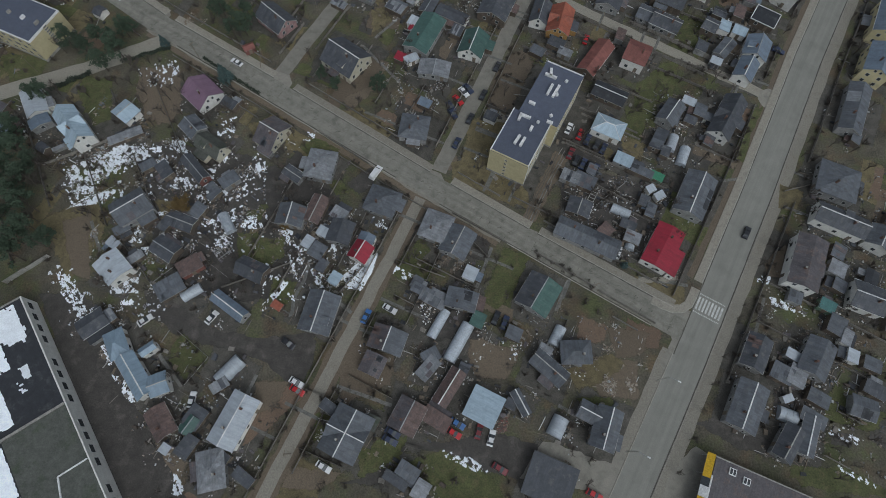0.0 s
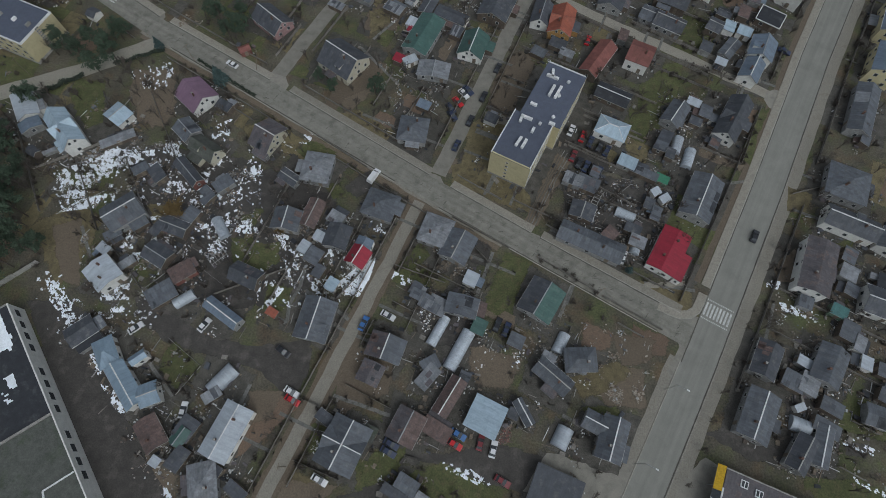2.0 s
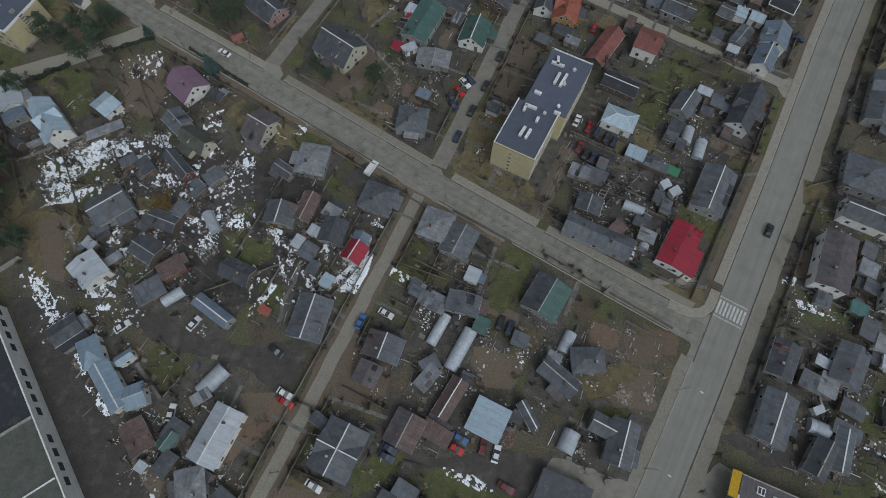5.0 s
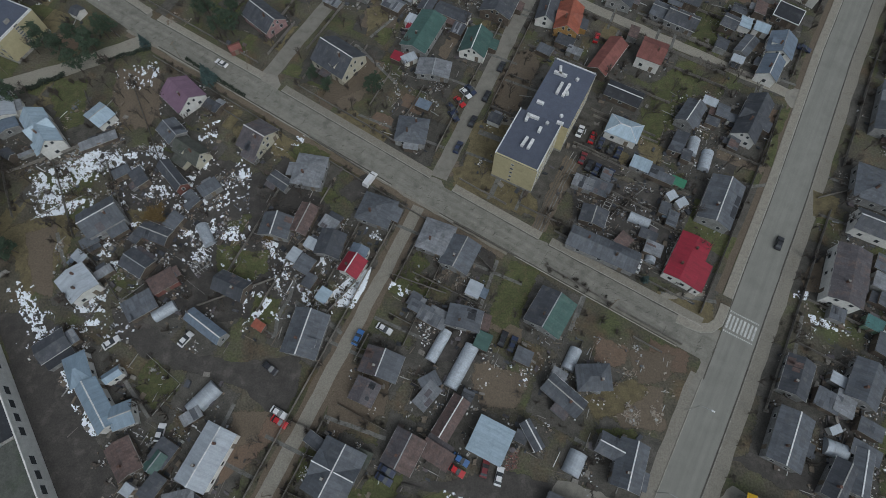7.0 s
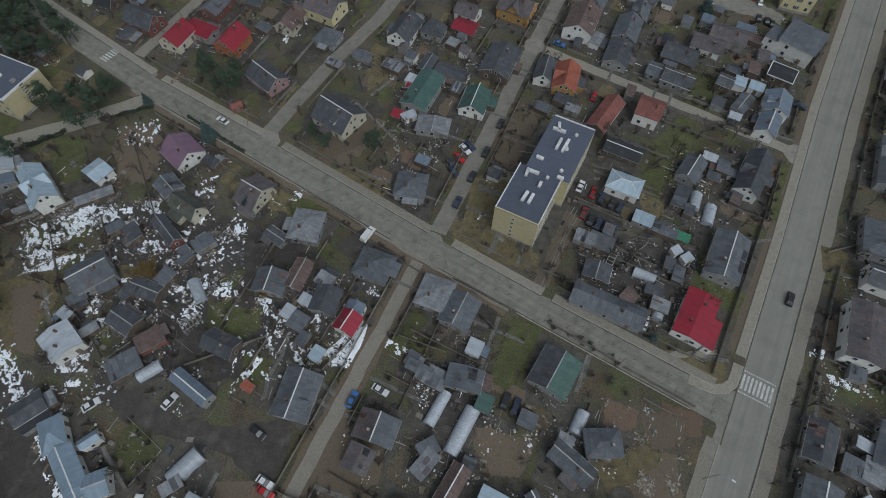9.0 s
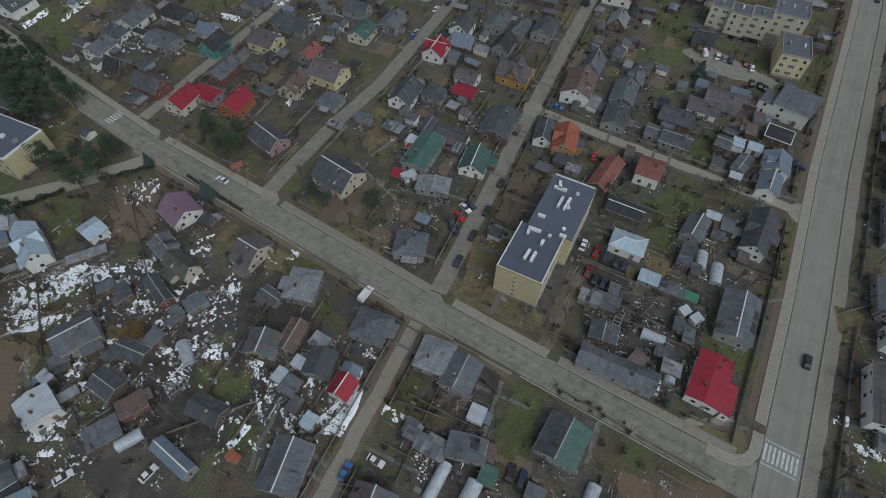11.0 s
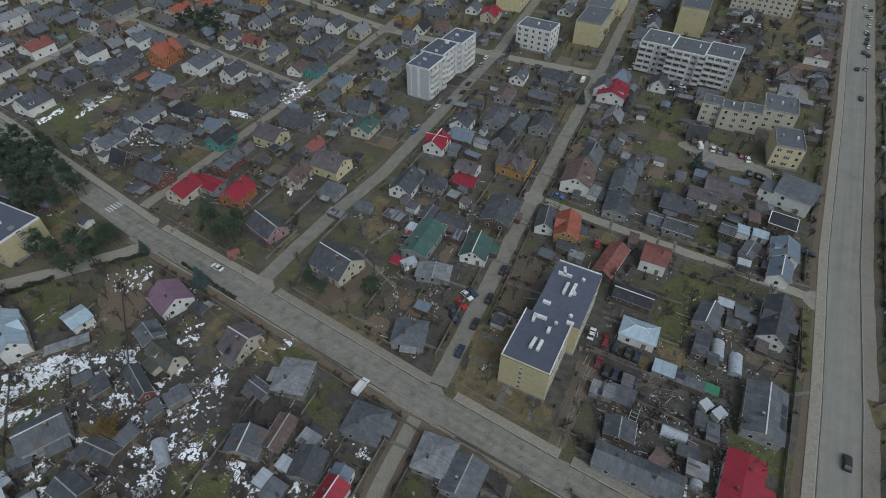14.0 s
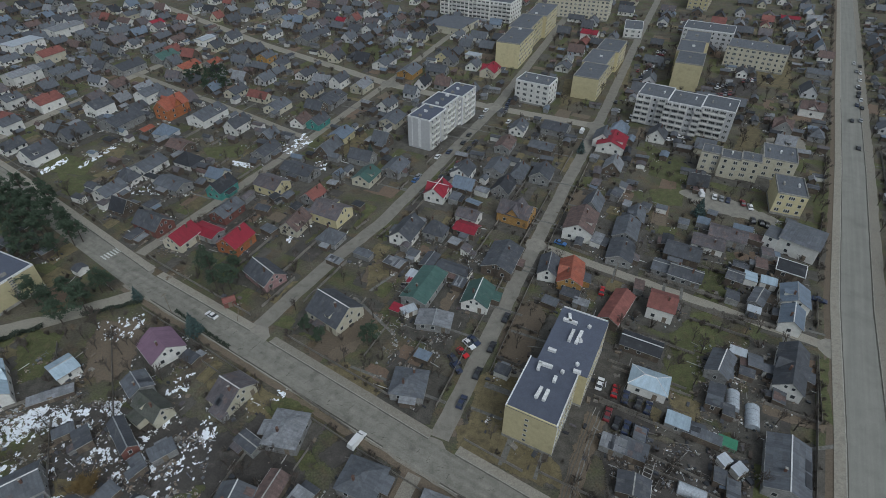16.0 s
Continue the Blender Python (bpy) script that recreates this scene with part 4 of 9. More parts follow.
def branchy(h, r, spread, levels, first=0.35):
    """A tapered trunk with limbs that fork."""
    out = []

    def grow(a, d, length, rad, lev):
        b = a + d * length
        out.append(tube(a, b, rad, rad * 0.6, 5) if lev == levels else twig(a, b, max(rad, 0.055), max(rad * 0.6, 0.035)))
        if lev <= 0:
            return
        for k in range(r.choice((2, 3, 4)) if lev < levels else 6):
            t = r.uniform(0.45, 1.0)
            q = Vector((r.uniform(-1, 1), r.uniform(-1, 1), r.uniform(0.0, 0.9))).normalized()
            grow(a.lerp(b, t), (d * (1 - spread) + q * spread).normalized(), length * r.uniform(0.5, 0.75), rad * 0.5, lev - 1)

    grow(Vector((0, 0, 0)), Vector((r.uniform(-0.05, 0.05), r.uniform(-0.05, 0.05), 1)).normalized(), h * 0.45, 0.02 * h + 0.03, levels)
    return out


SPARSE = []
TREES = {"pine": [], "spruce": [], "bare": [], "shrub": []}


def build_trees():
    r = random.Random(21)
    for k in range(4):
        h = r.uniform(11, 14)
        ob = thing("pine_tree", 0, -900)
        tagged(ob, "tall pine tree with dark green uneven crown", "tree")
        limbs = [tube((0, 0, 0), (r.uniform(-0.3, 0.3), r.uniform(-0.3, 0.3), h * 0.92), 0.24, 0.06, 7)]
        tips = []
        for j in range(26):
            z = h * r.uniform(0.38, 0.95)
            a, d = r.uniform(0, 6.28), (h - z) * 0.28 + r.uniform(0.5, 1.7)
            tip = (math.cos(a) * d, math.sin(a) * d, z + r.uniform(-0.2, 0.7))
            limbs.append(tube((0, 0, z - 0.4), tip, 0.07, 0.025, 4))
            tips.append(tip)

        def shape(rr, tips=tips):
            t = rr.choice(tips)
            return (t[0] * rr.uniform(0.55, 1.1) + rr.gauss(0, 0.4), t[1] * rr.uniform(0.55, 1.1) + rr.gauss(0, 0.4), t[2] + rr.gauss(0, 0.28))

        link("trunk", *merged(*limbs), M_BARK, ob)
        link("crown", *leaf_cloud(1500, shape, 0.24, r), M_PINE, ob)
        TREES["pine"].append(ob)
    for k in range(2):
        h = r.uniform(8, 10)
        ob = thing("spruce_tree", 0, -900)
        tagged(ob, "blue-green conical spruce tree in a garden", "tree")
        link("trunk", *tube((0, 0, 0), (0, 0, h), 0.18, 0.03, 7), M_BARK, ob)

        def cone(rr, h=h):
            z = h * (1 - math.sqrt(rr.random()) * 0.93)
            a, d = rr.uniform(0, 6.28), (h - z) * 0.3 * (0.55 + 0.5 * rr.random()) * (1 + 0.25 * math.sin(z * 6))
            return (math.cos(a) * d, math.sin(a) * d, z)

        link("crown", *leaf_cloud(1300, cone, 0.24, r), M_SPRUCE, ob)
        TREES["spruce"].append(ob)
    for k in range(5):
        h = r.uniform(6.0, 9.0)
        ob = thing("bare_tree", 0, -900)
        tagged(ob, "leafless garden tree with grey-brown twigs", "tree")
        bits = branchy(h, r, 0.55, 4)
        link("trunk", *bits[0], M_BARK, ob)
        link("crown", *merged(*bits[1:]), M_TWIG, ob)
        TREES["bare"].append(ob)
    for k in range(6):
        SPARSE.append(merged(*branchy(r.uniform(5.5, 8.5), r, 0.55, 3)))
    for k in range(4):
        ob = thing("shrub", 0, -900)
        tagged(ob, "low leafless shrub of brown twigs", "shrub")
        bits = []
        for j in range(9):
            a, t = r.uniform(0, 6.28), r.uniform(0.3, 1.2)
            p = (math.cos(a) * t, math.sin(a) * t, r.uniform(0.7, 1.5))
            bits.append(twig((math.cos(a) * 0.1, math.sin(a) * 0.1, 0), p, 0.07, 0.045))
            for q in range(5):
                bits.append(twig((p[0] * 0.6, p[1] * 0.6, p[2] * 0.6), (p[0] + r.uniform(-0.5, 0.5), p[1] + r.uniform(-0.5, 0.5), p[2] + r.uniform(-0.1, 0.5)), 0.05, 0.035))
        link("twigs", *merged(*bits), M_TWIG, ob)
        TREES["shrub"].append(ob)


build_trees()
USED = set()


def tree(kind, x, y, scale=1.0):
    src = rng.choice(TREES[kind])
    m = pose(x, y, 0, 0, 0, rng.uniform(0, 360)) @ Matrix.Diagonal((scale, scale, scale * rng.uniform(0.9, 1.1), 1))
    if src.name not in USED:
        USED.add(src.name)
        src.matrix_basis = m
        return
    ob = thing(src.name.split(".")[0], 0, 0)
    ob.matrix_basis = m
    tagged(ob, src["label"], src["category"])
    for c in src.children:
        again(c.name.split(".")[0], c.data, ob, Matrix())


THICKET = {"bare_trees": [], "shrubs": []}


def thicket(kind, x, y, scale):
    """Leafless growth too many to count: gathered, and joined at the end."""
    src = rng.choice(SPARSE if kind == "bare_trees" else TREES["shrub"])
    m = pose(x, y, 0, 0, 0, rng.uniform(0, 360)) @ Matrix.Scale(scale, 4)
    if kind == "bare_trees":
        THICKET[kind].append(turned(src, m))
        return
    for c in src.children:
        co = np.empty(len(c.data.vertices) * 3)
        c.data.vertices.foreach_get("co", co)
        co = co.reshape(-1, 3) @ np.array(m.to_3x3()).T + np.array(m.translation)
        THICKET[kind].append((co.tolist(), [tuple(p.vertices) for p in c.data.polygons]))


BULK = {}


def bulk_house(x, y, ang, L, W, eave, rise, cover, wall):
    """A house of the far rows: gathered, and joined at the end."""
    m = pose(x, y, 0, 0, 0, ang)
    l, w, a, h = L / 2 - 0.35, W / 2 - 0.35, L / 2, eave + rise
    v = [(-l, -w, 0), (l, -w, 0), (l, w, 0), (-l, w, 0), (-l, -w, eave - 0.1), (l, -w, eave - 0.1), (l, w, eave - 0.1), (-l, w, eave - 0.1), (-l, 0, h - 0.25), (l, 0, h - 0.25)]
    BULK.setdefault(WALL[wall], []).append(turned((v, [(0, 1, 5, 4), (2, 3, 7, 6), (1, 2, 6, 9, 5), (3, 0, 4, 8, 7)]), m))
    for s in (-1, 1):
        BULK.setdefault(ROOF[cover], []).append(turned(slab([(-a, s * W / 2, eave), (a, s * W / 2, eave), (a, 0, h), (-a, 0, h)], 0.2), m))
    if L > 7:
        BULK.setdefault(M_CHIMNEY, []).append(turned(box(0.15 * L - 0.3, -1.0, h - 1.2, 0.15 * L + 0.3, -0.4, h + 0.6), m))
    for mx, my, turn, length in sides(2 * l, 2 * w) if L > 7 else ():
        n = 2 if length < 9 else 3
        for k in range(n):
            d, q = (k + 0.5 - n / 2) * length / n, radians(turn)
            BULK.setdefault(M_GLASS, []).append(turned(box(-0.55, -0.04, 1.1, 0.55, 0.02, 2.3), m @ pose(mx + d * math.cos(q), my + d * math.sin(q), 0, 0, 0, turn)))
    FOOT.append((x, y, 0.42 * (L + W) / 2 + 0.6))


def join_bulk(name, label, category):
    """All the gathered far buildings as one joined mesh."""
    ms, solids, index = list(BULK), [], []
    for k, m in enumerate(ms):
        for q in BULK[m]:
            solids.append(q)
            index += [k] * len(q[1])
    ob = link(name, *merged(*solids), ms[0])
    for m in ms[1:]:
        ob.data.materials.append(m)
    ob.data.polygons.foreach_set("material_index", index)
    BULK.clear()
    return tagged(ob, label, category, kind="stuff")


def roof_box(x, y, ang, L):
    """A pale ventilation duct on the flat roof."""
    ob = tagged(link("roof_duct", *turned(box(-L / 2, -0.4, 12.1, L / 2, 0.4, 12.95), pose(x, y, 0, 0, 0, ang)), M_TRIM), "pale grey ventilation duct on the flat roof", "roof duct", "roof ducts")
    return ob



# ---------------------------------------------------------------- houses south of the street
house(-118.1, 94.1, -50, 15.0, 7.3, 4.5, 3.2, "cross", "S", "w")
house(-134.4, 103.9, -60, 11.2, 7.0, 3.0, 1.6, "gable", "W", "w", chimneys=0)
house(-130.8, 96.6, -55, 4.3, 6.8, 2.6, 0.8, "gable", "B", "g", chimneys=0)
house(-103.9, 101.2, 54, 6.4, 7.5, 2.8, 1.2, "gable", "S", "w", chimneys=0)
house(-80.3, 109.2, -43, 10.6, 10.2, 3.0, 3.2, "gable", "P", "w")
house(-73.7, 89.1, -33, 9.8, 6.2, 3.0, 2.6, "gable", "V", "c")
house(-80.9, 96.0, -45, 7.3, 6.5, 3.0, 1.6, "gable", "G", "g")
house(-55.1, 94.3, -31, 7.6, 11.0, 3.0, 3.4, "gable", "N", "c", ridge=True)
house(-60.1, 141.4, -41, 12.5, 8.9, 3.0, 3.0, "gable", "D", "p", ridge=True)
house(-38.3, 83.4, -99, 10.3, 9.1, 3.2, 2.0, "hip", "L", "g")
house(-93.9, 66.7, 38, 10.8, 9.0, 3.8, 2.4, "gable", "G", "g", ridge=True)
house(-94.9, 47.5, -44, 8.8, 8.0, 4.0, 1.0, "gable", "W", "w", chimneys=2)
house(-54.9, 48.0, -23, 9.1, 5.9, 3.0, 2.2, "gable", "D", "b")
house(-59.8, 37.1, -34, 11.9, 3.9, 2.7, 1.6, "gable", "B", "g", ridge=True, chimneys=0)
house(-77.7, 81.1, -47, 11.1, 4.0, 2.7, 1.4, "gable", "D", "r", chimneys=0)
house(-18.1, 71.3, -109, 8.9, 10.1, 3.0, 2.0, "hip", "G", "g")
house(-23.5, 54.5, -117, 6.1, 6.2, 3.0, 2.4, "gable", "R", "w", ridge=True)
house(-22.2, 58.6, -111, 4.0, 5.0, 2.8, 0.8, "gable", "B", "w", chimneys=0)
house(-38.2, 68.1, -109, 9.3, 5.4, 2.8, 1.2, "gable", "M", "b", chimneys=0)
house(-45.6, 65.7, -99, 7.1, 8.4, 3.0, 2.2, "gable", "G", "g", ridge=True)
house(-30.1, 60.8, -104, 7.7, 7.3, 2.8, 1.6, "gable", "D", "g", chimneys=0)
house(-33.8, 35.7, -103, 12.1, 9.3, 3.2, 2.6, "gable", "G", "g", ridge=True)
house(-88.9, 25.3, -150, 5.6, 8.4, 3.2, 1.4, "hip", "H", "w", chimneys=0)
house(-81.9, 17.0, -51, 13.5, 5.4, 3.2, 1.6, "gable", "H", "w", ridge=True, chimneys=0)
house(-75.2, 14.8, 23, 5.4, 6.1, 3.2, 1.2, "gable", "H", "w", chimneys=0)
house(-80.2, 24.2, 39, 4.6, 2.7, 3.0, 0.8, "gable", "H", "w", chimneys=0)
house(-72.7, 5.1, -53, 8.7, 6.1, 2.8, 1.4, "gable", "M", "b")
house(-53.2, 6.0, -113, 14.2, 8.0, 3.8, 1.6, "gable", "W", "w", ridge=True, chimneys=2)
house(-57.4, -6.3, 14, 7.2, 10.1, 3.0, 1.8, "hip", "L", "g")
house(-14.0, 28.4, -108, 7.1, 10.0, 3.2, 2.4, "gable", "N", "g", ridge=True, cover2="G")
house(-17.7, 21.6, -113, 6.1, 6.4, 3.0, 1.4, "gable", "N", "g", chimneys=0)
house(3.5, 16.0, -121, 10.9, 4.6, 2.7, 1.6, "gable", "M", "b", ridge=True, chimneys=0)
house(12.9, 11.0, -116, 8.9, 9.0, 3.8, 0.6, "mono", "S", "w", chimneys=0)
house(23.0, 12.4, -62, 7.4, 2.8, 2.6, 2.0, "gable", "G", "b", ridge=True, chimneys=0)
house(-23.3, 3.4, -114, 12.8, 10.7, 3.6, 2.6, "cross", "G", "g", ridge=True)
house(-7.5, 8.1, -116, 8.8, 7.9, 3.2, 1.8, "gable", "N", "g", cover2="M")
house(-1.3, 63.3, -110, 9.5, 9.0, 3.2, 1.8, "hip", "L", "g")
house(5.3, 58.4, -115, 9.6, 8.6, 3.2, 2.0, "gable", "G", "g")
house(6.6, 40.7, -104, 6.1, 9.1, 3.0, 1.0, "gable", "G", "g")
house(28.9, 42.8, -121, 10.9, 10.2, 3.2, 2.0, "gable", "D", "g", cover2="E")
house(31.1, 21.8, -41, 10.9, 5.2, 3.0, 1.8, "gable", "G", "g")
house(38.8, 26.3, 2, 8.8, 6.7, 3.0, 1.8, "hip", "G", "g")
house(45.4, 6.2, -110, 11.2, 7.0, 3.4, 2.4, "gable", "G", "g", ridge=True)
house(41.4, 10.2, -27, 6.2, 5.2, 3.0, 1.8, "gable", "G", "g", ridge=True, chimneys=0)

# houses between the street and the main road
house(-33.9, 124.8, -36, 13.4, 12.2, 3.4, 4.2, "gable", "D", "c", ridge=True)
house(-7.3, 136.4, -114, 16.7, 9.2, 3.4, 1.6, "gable", "E", "g")
house(9.8, 132.4, -108, 10.5, 8.9, 3.0, 3.0, "gable", "E", "w", ridge=True)
house(-9.4, 98.2, -98, 9.2, 9.5, 3.0, 2.2, "hip", "G", "g", chimneys=2)
house(-3.5, 122.1, -99, 6.8, 10.8, 2.6, 0.8, "gable", "L", "g", chimneys=0)
house(40.6, 143.6, -105, 12.5, 8.4, 3.4, 2.6, "cross", "O", "o")
house(33.9, 147.2, -106, 10.3, 6.8, 3.0, 2.4, "gable", "D", "w")
house(52.1, 128.0, -124, 15.6, 6.6, 3.2, 1.8, "gable", "T", "b", chimneys=0)
house(66.1, 129.3, -25, 8.3, 9.4, 4.6, 2.4, "gable", "T", "w")
house(78.5, 144.5, -29, 10.7, 7.2, 3.2, 2.0, "gable", "D", "g", chimneys=2)
house(115.0, 148.4, -32, 9.0, 7.7, 3.0, 0.2, "flat", "K", "b", ridge=True)
house(94.6, 144.2, -32, 5.4, 6.2, 2.8, 1.2, "gable", "D", "b", chimneys=0)
house(98.1, 134.2, -130, 8.9, 4.7, 2.7, 0.8, "gable", "G", "g", chimneys=0)
house(108.7, 133.6, -115, 9.7, 8.7, 3.6, 2.4, "gable", "B", "w")
house(103.4, 124.6, -120, 9.5, 6.8, 3.4, 2.2, "gable", "B", "w", ridge=True)
house(93.7, 104.9, -121, 17.5, 7.8, 3.4, 3.0, "cross", "D", "w")
house(75.4, 106.5, -125, 9.7, 6.5, 3.0, 2.0, "gable", "G", "g", ridge=True, chimneys=0)
house(70.4, 96.4, -119, 8.2, 4.0, 2.6, 0.6, "mono", "D", "b", chimneys=0)
house(54.2, 100.1, -25, 10.3, 7.3, 3.4, 1.6, "hip", "S", "w", ridge=True, chimneys=0)
house(58.1, 88.4, -26, 5.8, 4.2, 2.6, 0.4, "mono", "S", "g", chimneys=0)
house(55.9, 113.7, -27, 11.6, 6.4, 2.6, 1.2, "gable", "K", "b", ridge=True, chimneys=0)
house(66.86, 58.5, -120, 14.6, 8.6, 3.6, 0.7, "gable", "R", "w", chimneys=2)
house(70.17, 53.24, -120, 8.8, 2.42, 3.58, -0.39, "mono", "R", "w", chimneys=0)
house(79.1, 76.2, -117, 15.7, 9.6, 3.4, 2.0, "gable", "G", "g", ridge=True)
house(44.4, 61.0, -25, 20.0, 6.6, 2.9, 1.6, "gable", "G", "g", chimneys=2)
house(42.7, 71.2, -111, 5.7, 7.5, 2.7, 0.8, "gable", "D", "b", chimneys=0)

# houses beyond the main road
house(148.8, 127.9, -118, 13.9, 9.2, 6.0, 2.4, "gable", "B", "y")
house(157.7, 146.3, -116, 16.6, 10.3, 6.0, 2.4, "gable", "B", "y")
house(137.5, 110.0, -115, 20.7, 7.6, 3.4, 1.8, "gable", "G", "g")
house(125.2, 82.2, -113, 12.2, 12.6, 3.6, 2.2, "hip", "G", "g")
house(122.5, 68.6, -25, 15.4, 7.2, 4.0, 2.4, "gable", "D", "w", ridge=True)
house(133.5, 63.0, -123, 7.7, 7.6, 3.6, 2.0, "gable", "G", "w", ridge=True)
house(108.5, 54.2, -114, 17.3, 9.0, 5.2, 1.2, "gable", "N", "w")
house(125.1, 44.1, -22, 9.6, 8.8, 3.6, 2.0, "gable", "D", "w", ridge=True)
house(84.1, 12.9, -118, 13.6, 8.3, 3.8, 1.4, "gable", "G", "g", ridge=True)
house(89.4, 27.5, -118, 10.3, 6.9, 3.2, 1.6, "gable", "D", "g")
house(106.3, 26.3, -122, 11.4, 8.0, 3.2, 2.0, "gable", "G", "g")
house(93.9, 3.7, -127, 10.0, 5.5, 3.0, 1.6, "gable", "D", "g")
house(99.8, 5.7, -114, 11.0, 4.5, 2.8, 1.0, "gable", "G", "g", ridge=True, chimneys=0)

# houses towards the north
house(-214.4, 275.4, 68, 14.0, 11.0, 4.5, 3.0, "gable", "T", "w")
house(-182.5, 269.0, 68, 12.0, 10.0, 5.0, 3.2, "gable", "D", "w")
house(-144.6, 269.0, 68, 15.0, 10.0, 5.5, 4.4, "cross", "O", "u")
house(-165.2, 288.3, 68, 14.0, 10.0, 4.5, 2.6, "gable", "G", "w")
house(-164.5, 255.8, 68, 18.0, 13.0, 3.5, 3.0, "gable", "D", "g")
house(-184.6, 219.9, 68, 13.0, 11.0, 3.6, 4.0, "gable", "D", "w")
house(-104.9, 251.3, 68, 12.0, 8.0, 4.0, 3.6, "gable", "D", "w")
house(-123.9, 262.7, 68, 18.0, 12.0, 4.0, 3.0, "gable", "G", "w")
house(-124.6, 230.3, -27, 11.0, 9.0, 3.0, 2.0, "gable", "M", "b")
house(-148.3, 246.9, 68, 7.0, 5.0, 2.6, 1.0, "gable", "O", "b", chimneys=0)
house(-130.8, 212.0, 68, 13.0, 10.0, 3.0, 2.6, "gable", "G", "w")
house(-234.5, 276.9, 68, 10.0, 9.0, 4.5, 2.5, "gable", "G", "w")
house(-216.7, 248.0, 68, 10.0, 9.0, 4.5, 2.5, "gable", "G", "w")
house(-287.4, 369.2, 68, 22.0, 14.0, 5.5, 0.4, "flat", "W", "w")
house(-255.7, 347.1, 68, 16.0, 10.0, 5.0, 3.0, "gable", "T", "c")
house(-251.0, 312.1, 68, 18.0, 12.0, 5.5, 2.0, "gable", "L", "w")
house(-279.5, 402.8, 68, 24.0, 14.0, 5.5, 1.4, "gable", "L", "w")
house(-234.6, 321.9, 68, 15.0, 10.0, 3.0, 2.4, "gable", "G", "g")
house(-197.9, 330.8, 68, 18.0, 12.0, 3.4, 3.0, "gable", "D", "g")
house(-183.9, 350.2, 68, 15.0, 11.0, 3.0, 3.0, "gable", "E", "g")
house(-170.7, 384.6, 68, 13.0, 9.0, 4.0, 1.0, "gable", "W", "w", chimneys=0)
house(-162.6, 333.0, 68, 15.0, 10.0, 3.0, 2.4, "gable", "O", "c")
house(-149.1, 339.8, 68, 10.0, 8.0, 3.0, 2.2, "gable", "O", "g")
house(-221.5, 421.9, 68, 11.0, 8.0, 3.0, 2.6, "gable", "R", "w")
house(-251.9, 443.8, 68, 12.0, 9.0, 3.5, 2.5, "gable", "G", "c")
house(-143.0, 451.2, 68, 14.0, 9.0, 3.5, 2.4, "gable", "G", "g")
house(-139.9, 365.6, 68, 14.0, 10.0, 3.4, 2.6, "gable", "D", "g")
house(-118.9, 350.8, 68, 10.0, 9.0, 3.6, 2.8, "gable", "G", "o")
house(-106.5, 337.8, 68, 11.0, 9.0, 3.4, 3.0, "gable", "D", "c")
house(-91.8, 276.0, 68, 13.0, 10.0, 3.0, 2.4, "gable", "G", "c")
house(-128.4, 401.1, 68, 13.0, 9.0, 3.0, 2.6, "gable", "G", "w")
house(-84.8, 435.0, -27, 9.0, 7.0, 3.0, 2.2, "gable", "R", "g")
house(-65.7, 454.2, 68, 10.0, 8.0, 4.0, 3.0, "gable", "G", "w")
house(-60.7, 415.2, 68, 12.0, 9.0, 3.4, 3.0, "gable", "D", "w")
house(-35.6, 395.6, -27, 12.0, 8.0, 3.4, 3.0, "gable", "G", "w")
house(-81.4, 365.4, 68, 14.0, 10.0, 3.0, 2.6, "gable", "N", "c")
house(-42.7, 344.5, 68, 16.0, 10.0, 3.2, 2.4, "gable", "G", "w")
house(-114.3, 452.3, 68, 16.0, 11.0, 3.4, 2.6, "gable", "G", "c")
house(-101.1, 392.1, 68, 18.0, 11.0, 3.2, 2.6, "gable", "D", "g")
house(-65.0, 311.2, 68, 12.0, 8.0, 4.0, 3.4, "gable", "D", "w")
house(-51.2, 305.0, 68, 13.0, 9.0, 3.4, 3.0, "gable", "L", "c")
house(-25.8, 329.7, 68, 15.0, 11.0, 3.2, 2.6, "gable", "G", "o")
house(-5.2, 358.1, 68, 12.0, 9.0, 3.4, 3.0, "gable", "D", "y")
house(13.4, 360.8, -27, 10.0, 7.0, 3.0, 0.3, "flat", "W", "w")
house(8.9, 389.4, 68, 10.0, 8.0, 3.4, 3.0, "gable", "G", "g")
house(-66.6, 257.9, 68, 11.0, 8.0, 3.0, 3.0, "gable", "D", "q")
house(-52.3, 242.7, 68, 11.0, 9.0, 3.6, 2.2, "gable", "B", "y")
house(-29.5, 261.7, 68, 13.0, 10.0, 3.0, 2.4, "gable", "G", "c")
house(-65.3, 285.4, 68, 17.0, 11.0, 3.2, 2.4, "gable", "D", "g")
house(22.9, 331.5, 68, 13.0, 10.0, 3.6, 3.0, "cross", "R", "c")
house(-136.4, 189.9, 68, 11.0, 9.0, 3.6, 2.6, "gable", "G", "w")
house(-109.4, 168.7, -27, 13.0, 9.0, 3.2, 3.6, "gable", "D", "r")
house(-114.0, 196.9, -27, 14.0, 9.0, 2.8, 1.8, "gable", "G", "g")
house(-92.7, 194.1, 68, 11.0, 8.0, 3.4, 3.6, "gable", "K", "q")
house(-73.0, 197.2, -27, 12.0, 10.0, 3.6, 2.4, "gable", "N", "y")
house(-85.1, 177.8, 68, 12.0, 8.0, 3.2, 2.4, "gable", "G", "r")
house(-95.2, 160.5, 68, 11.0, 9.0, 3.2, 3.4, "gable", "R", "c")
house(-75.3, 158.8, 68, 11.0, 9.0, 3.6, 3.4, "gable", "R", "u")
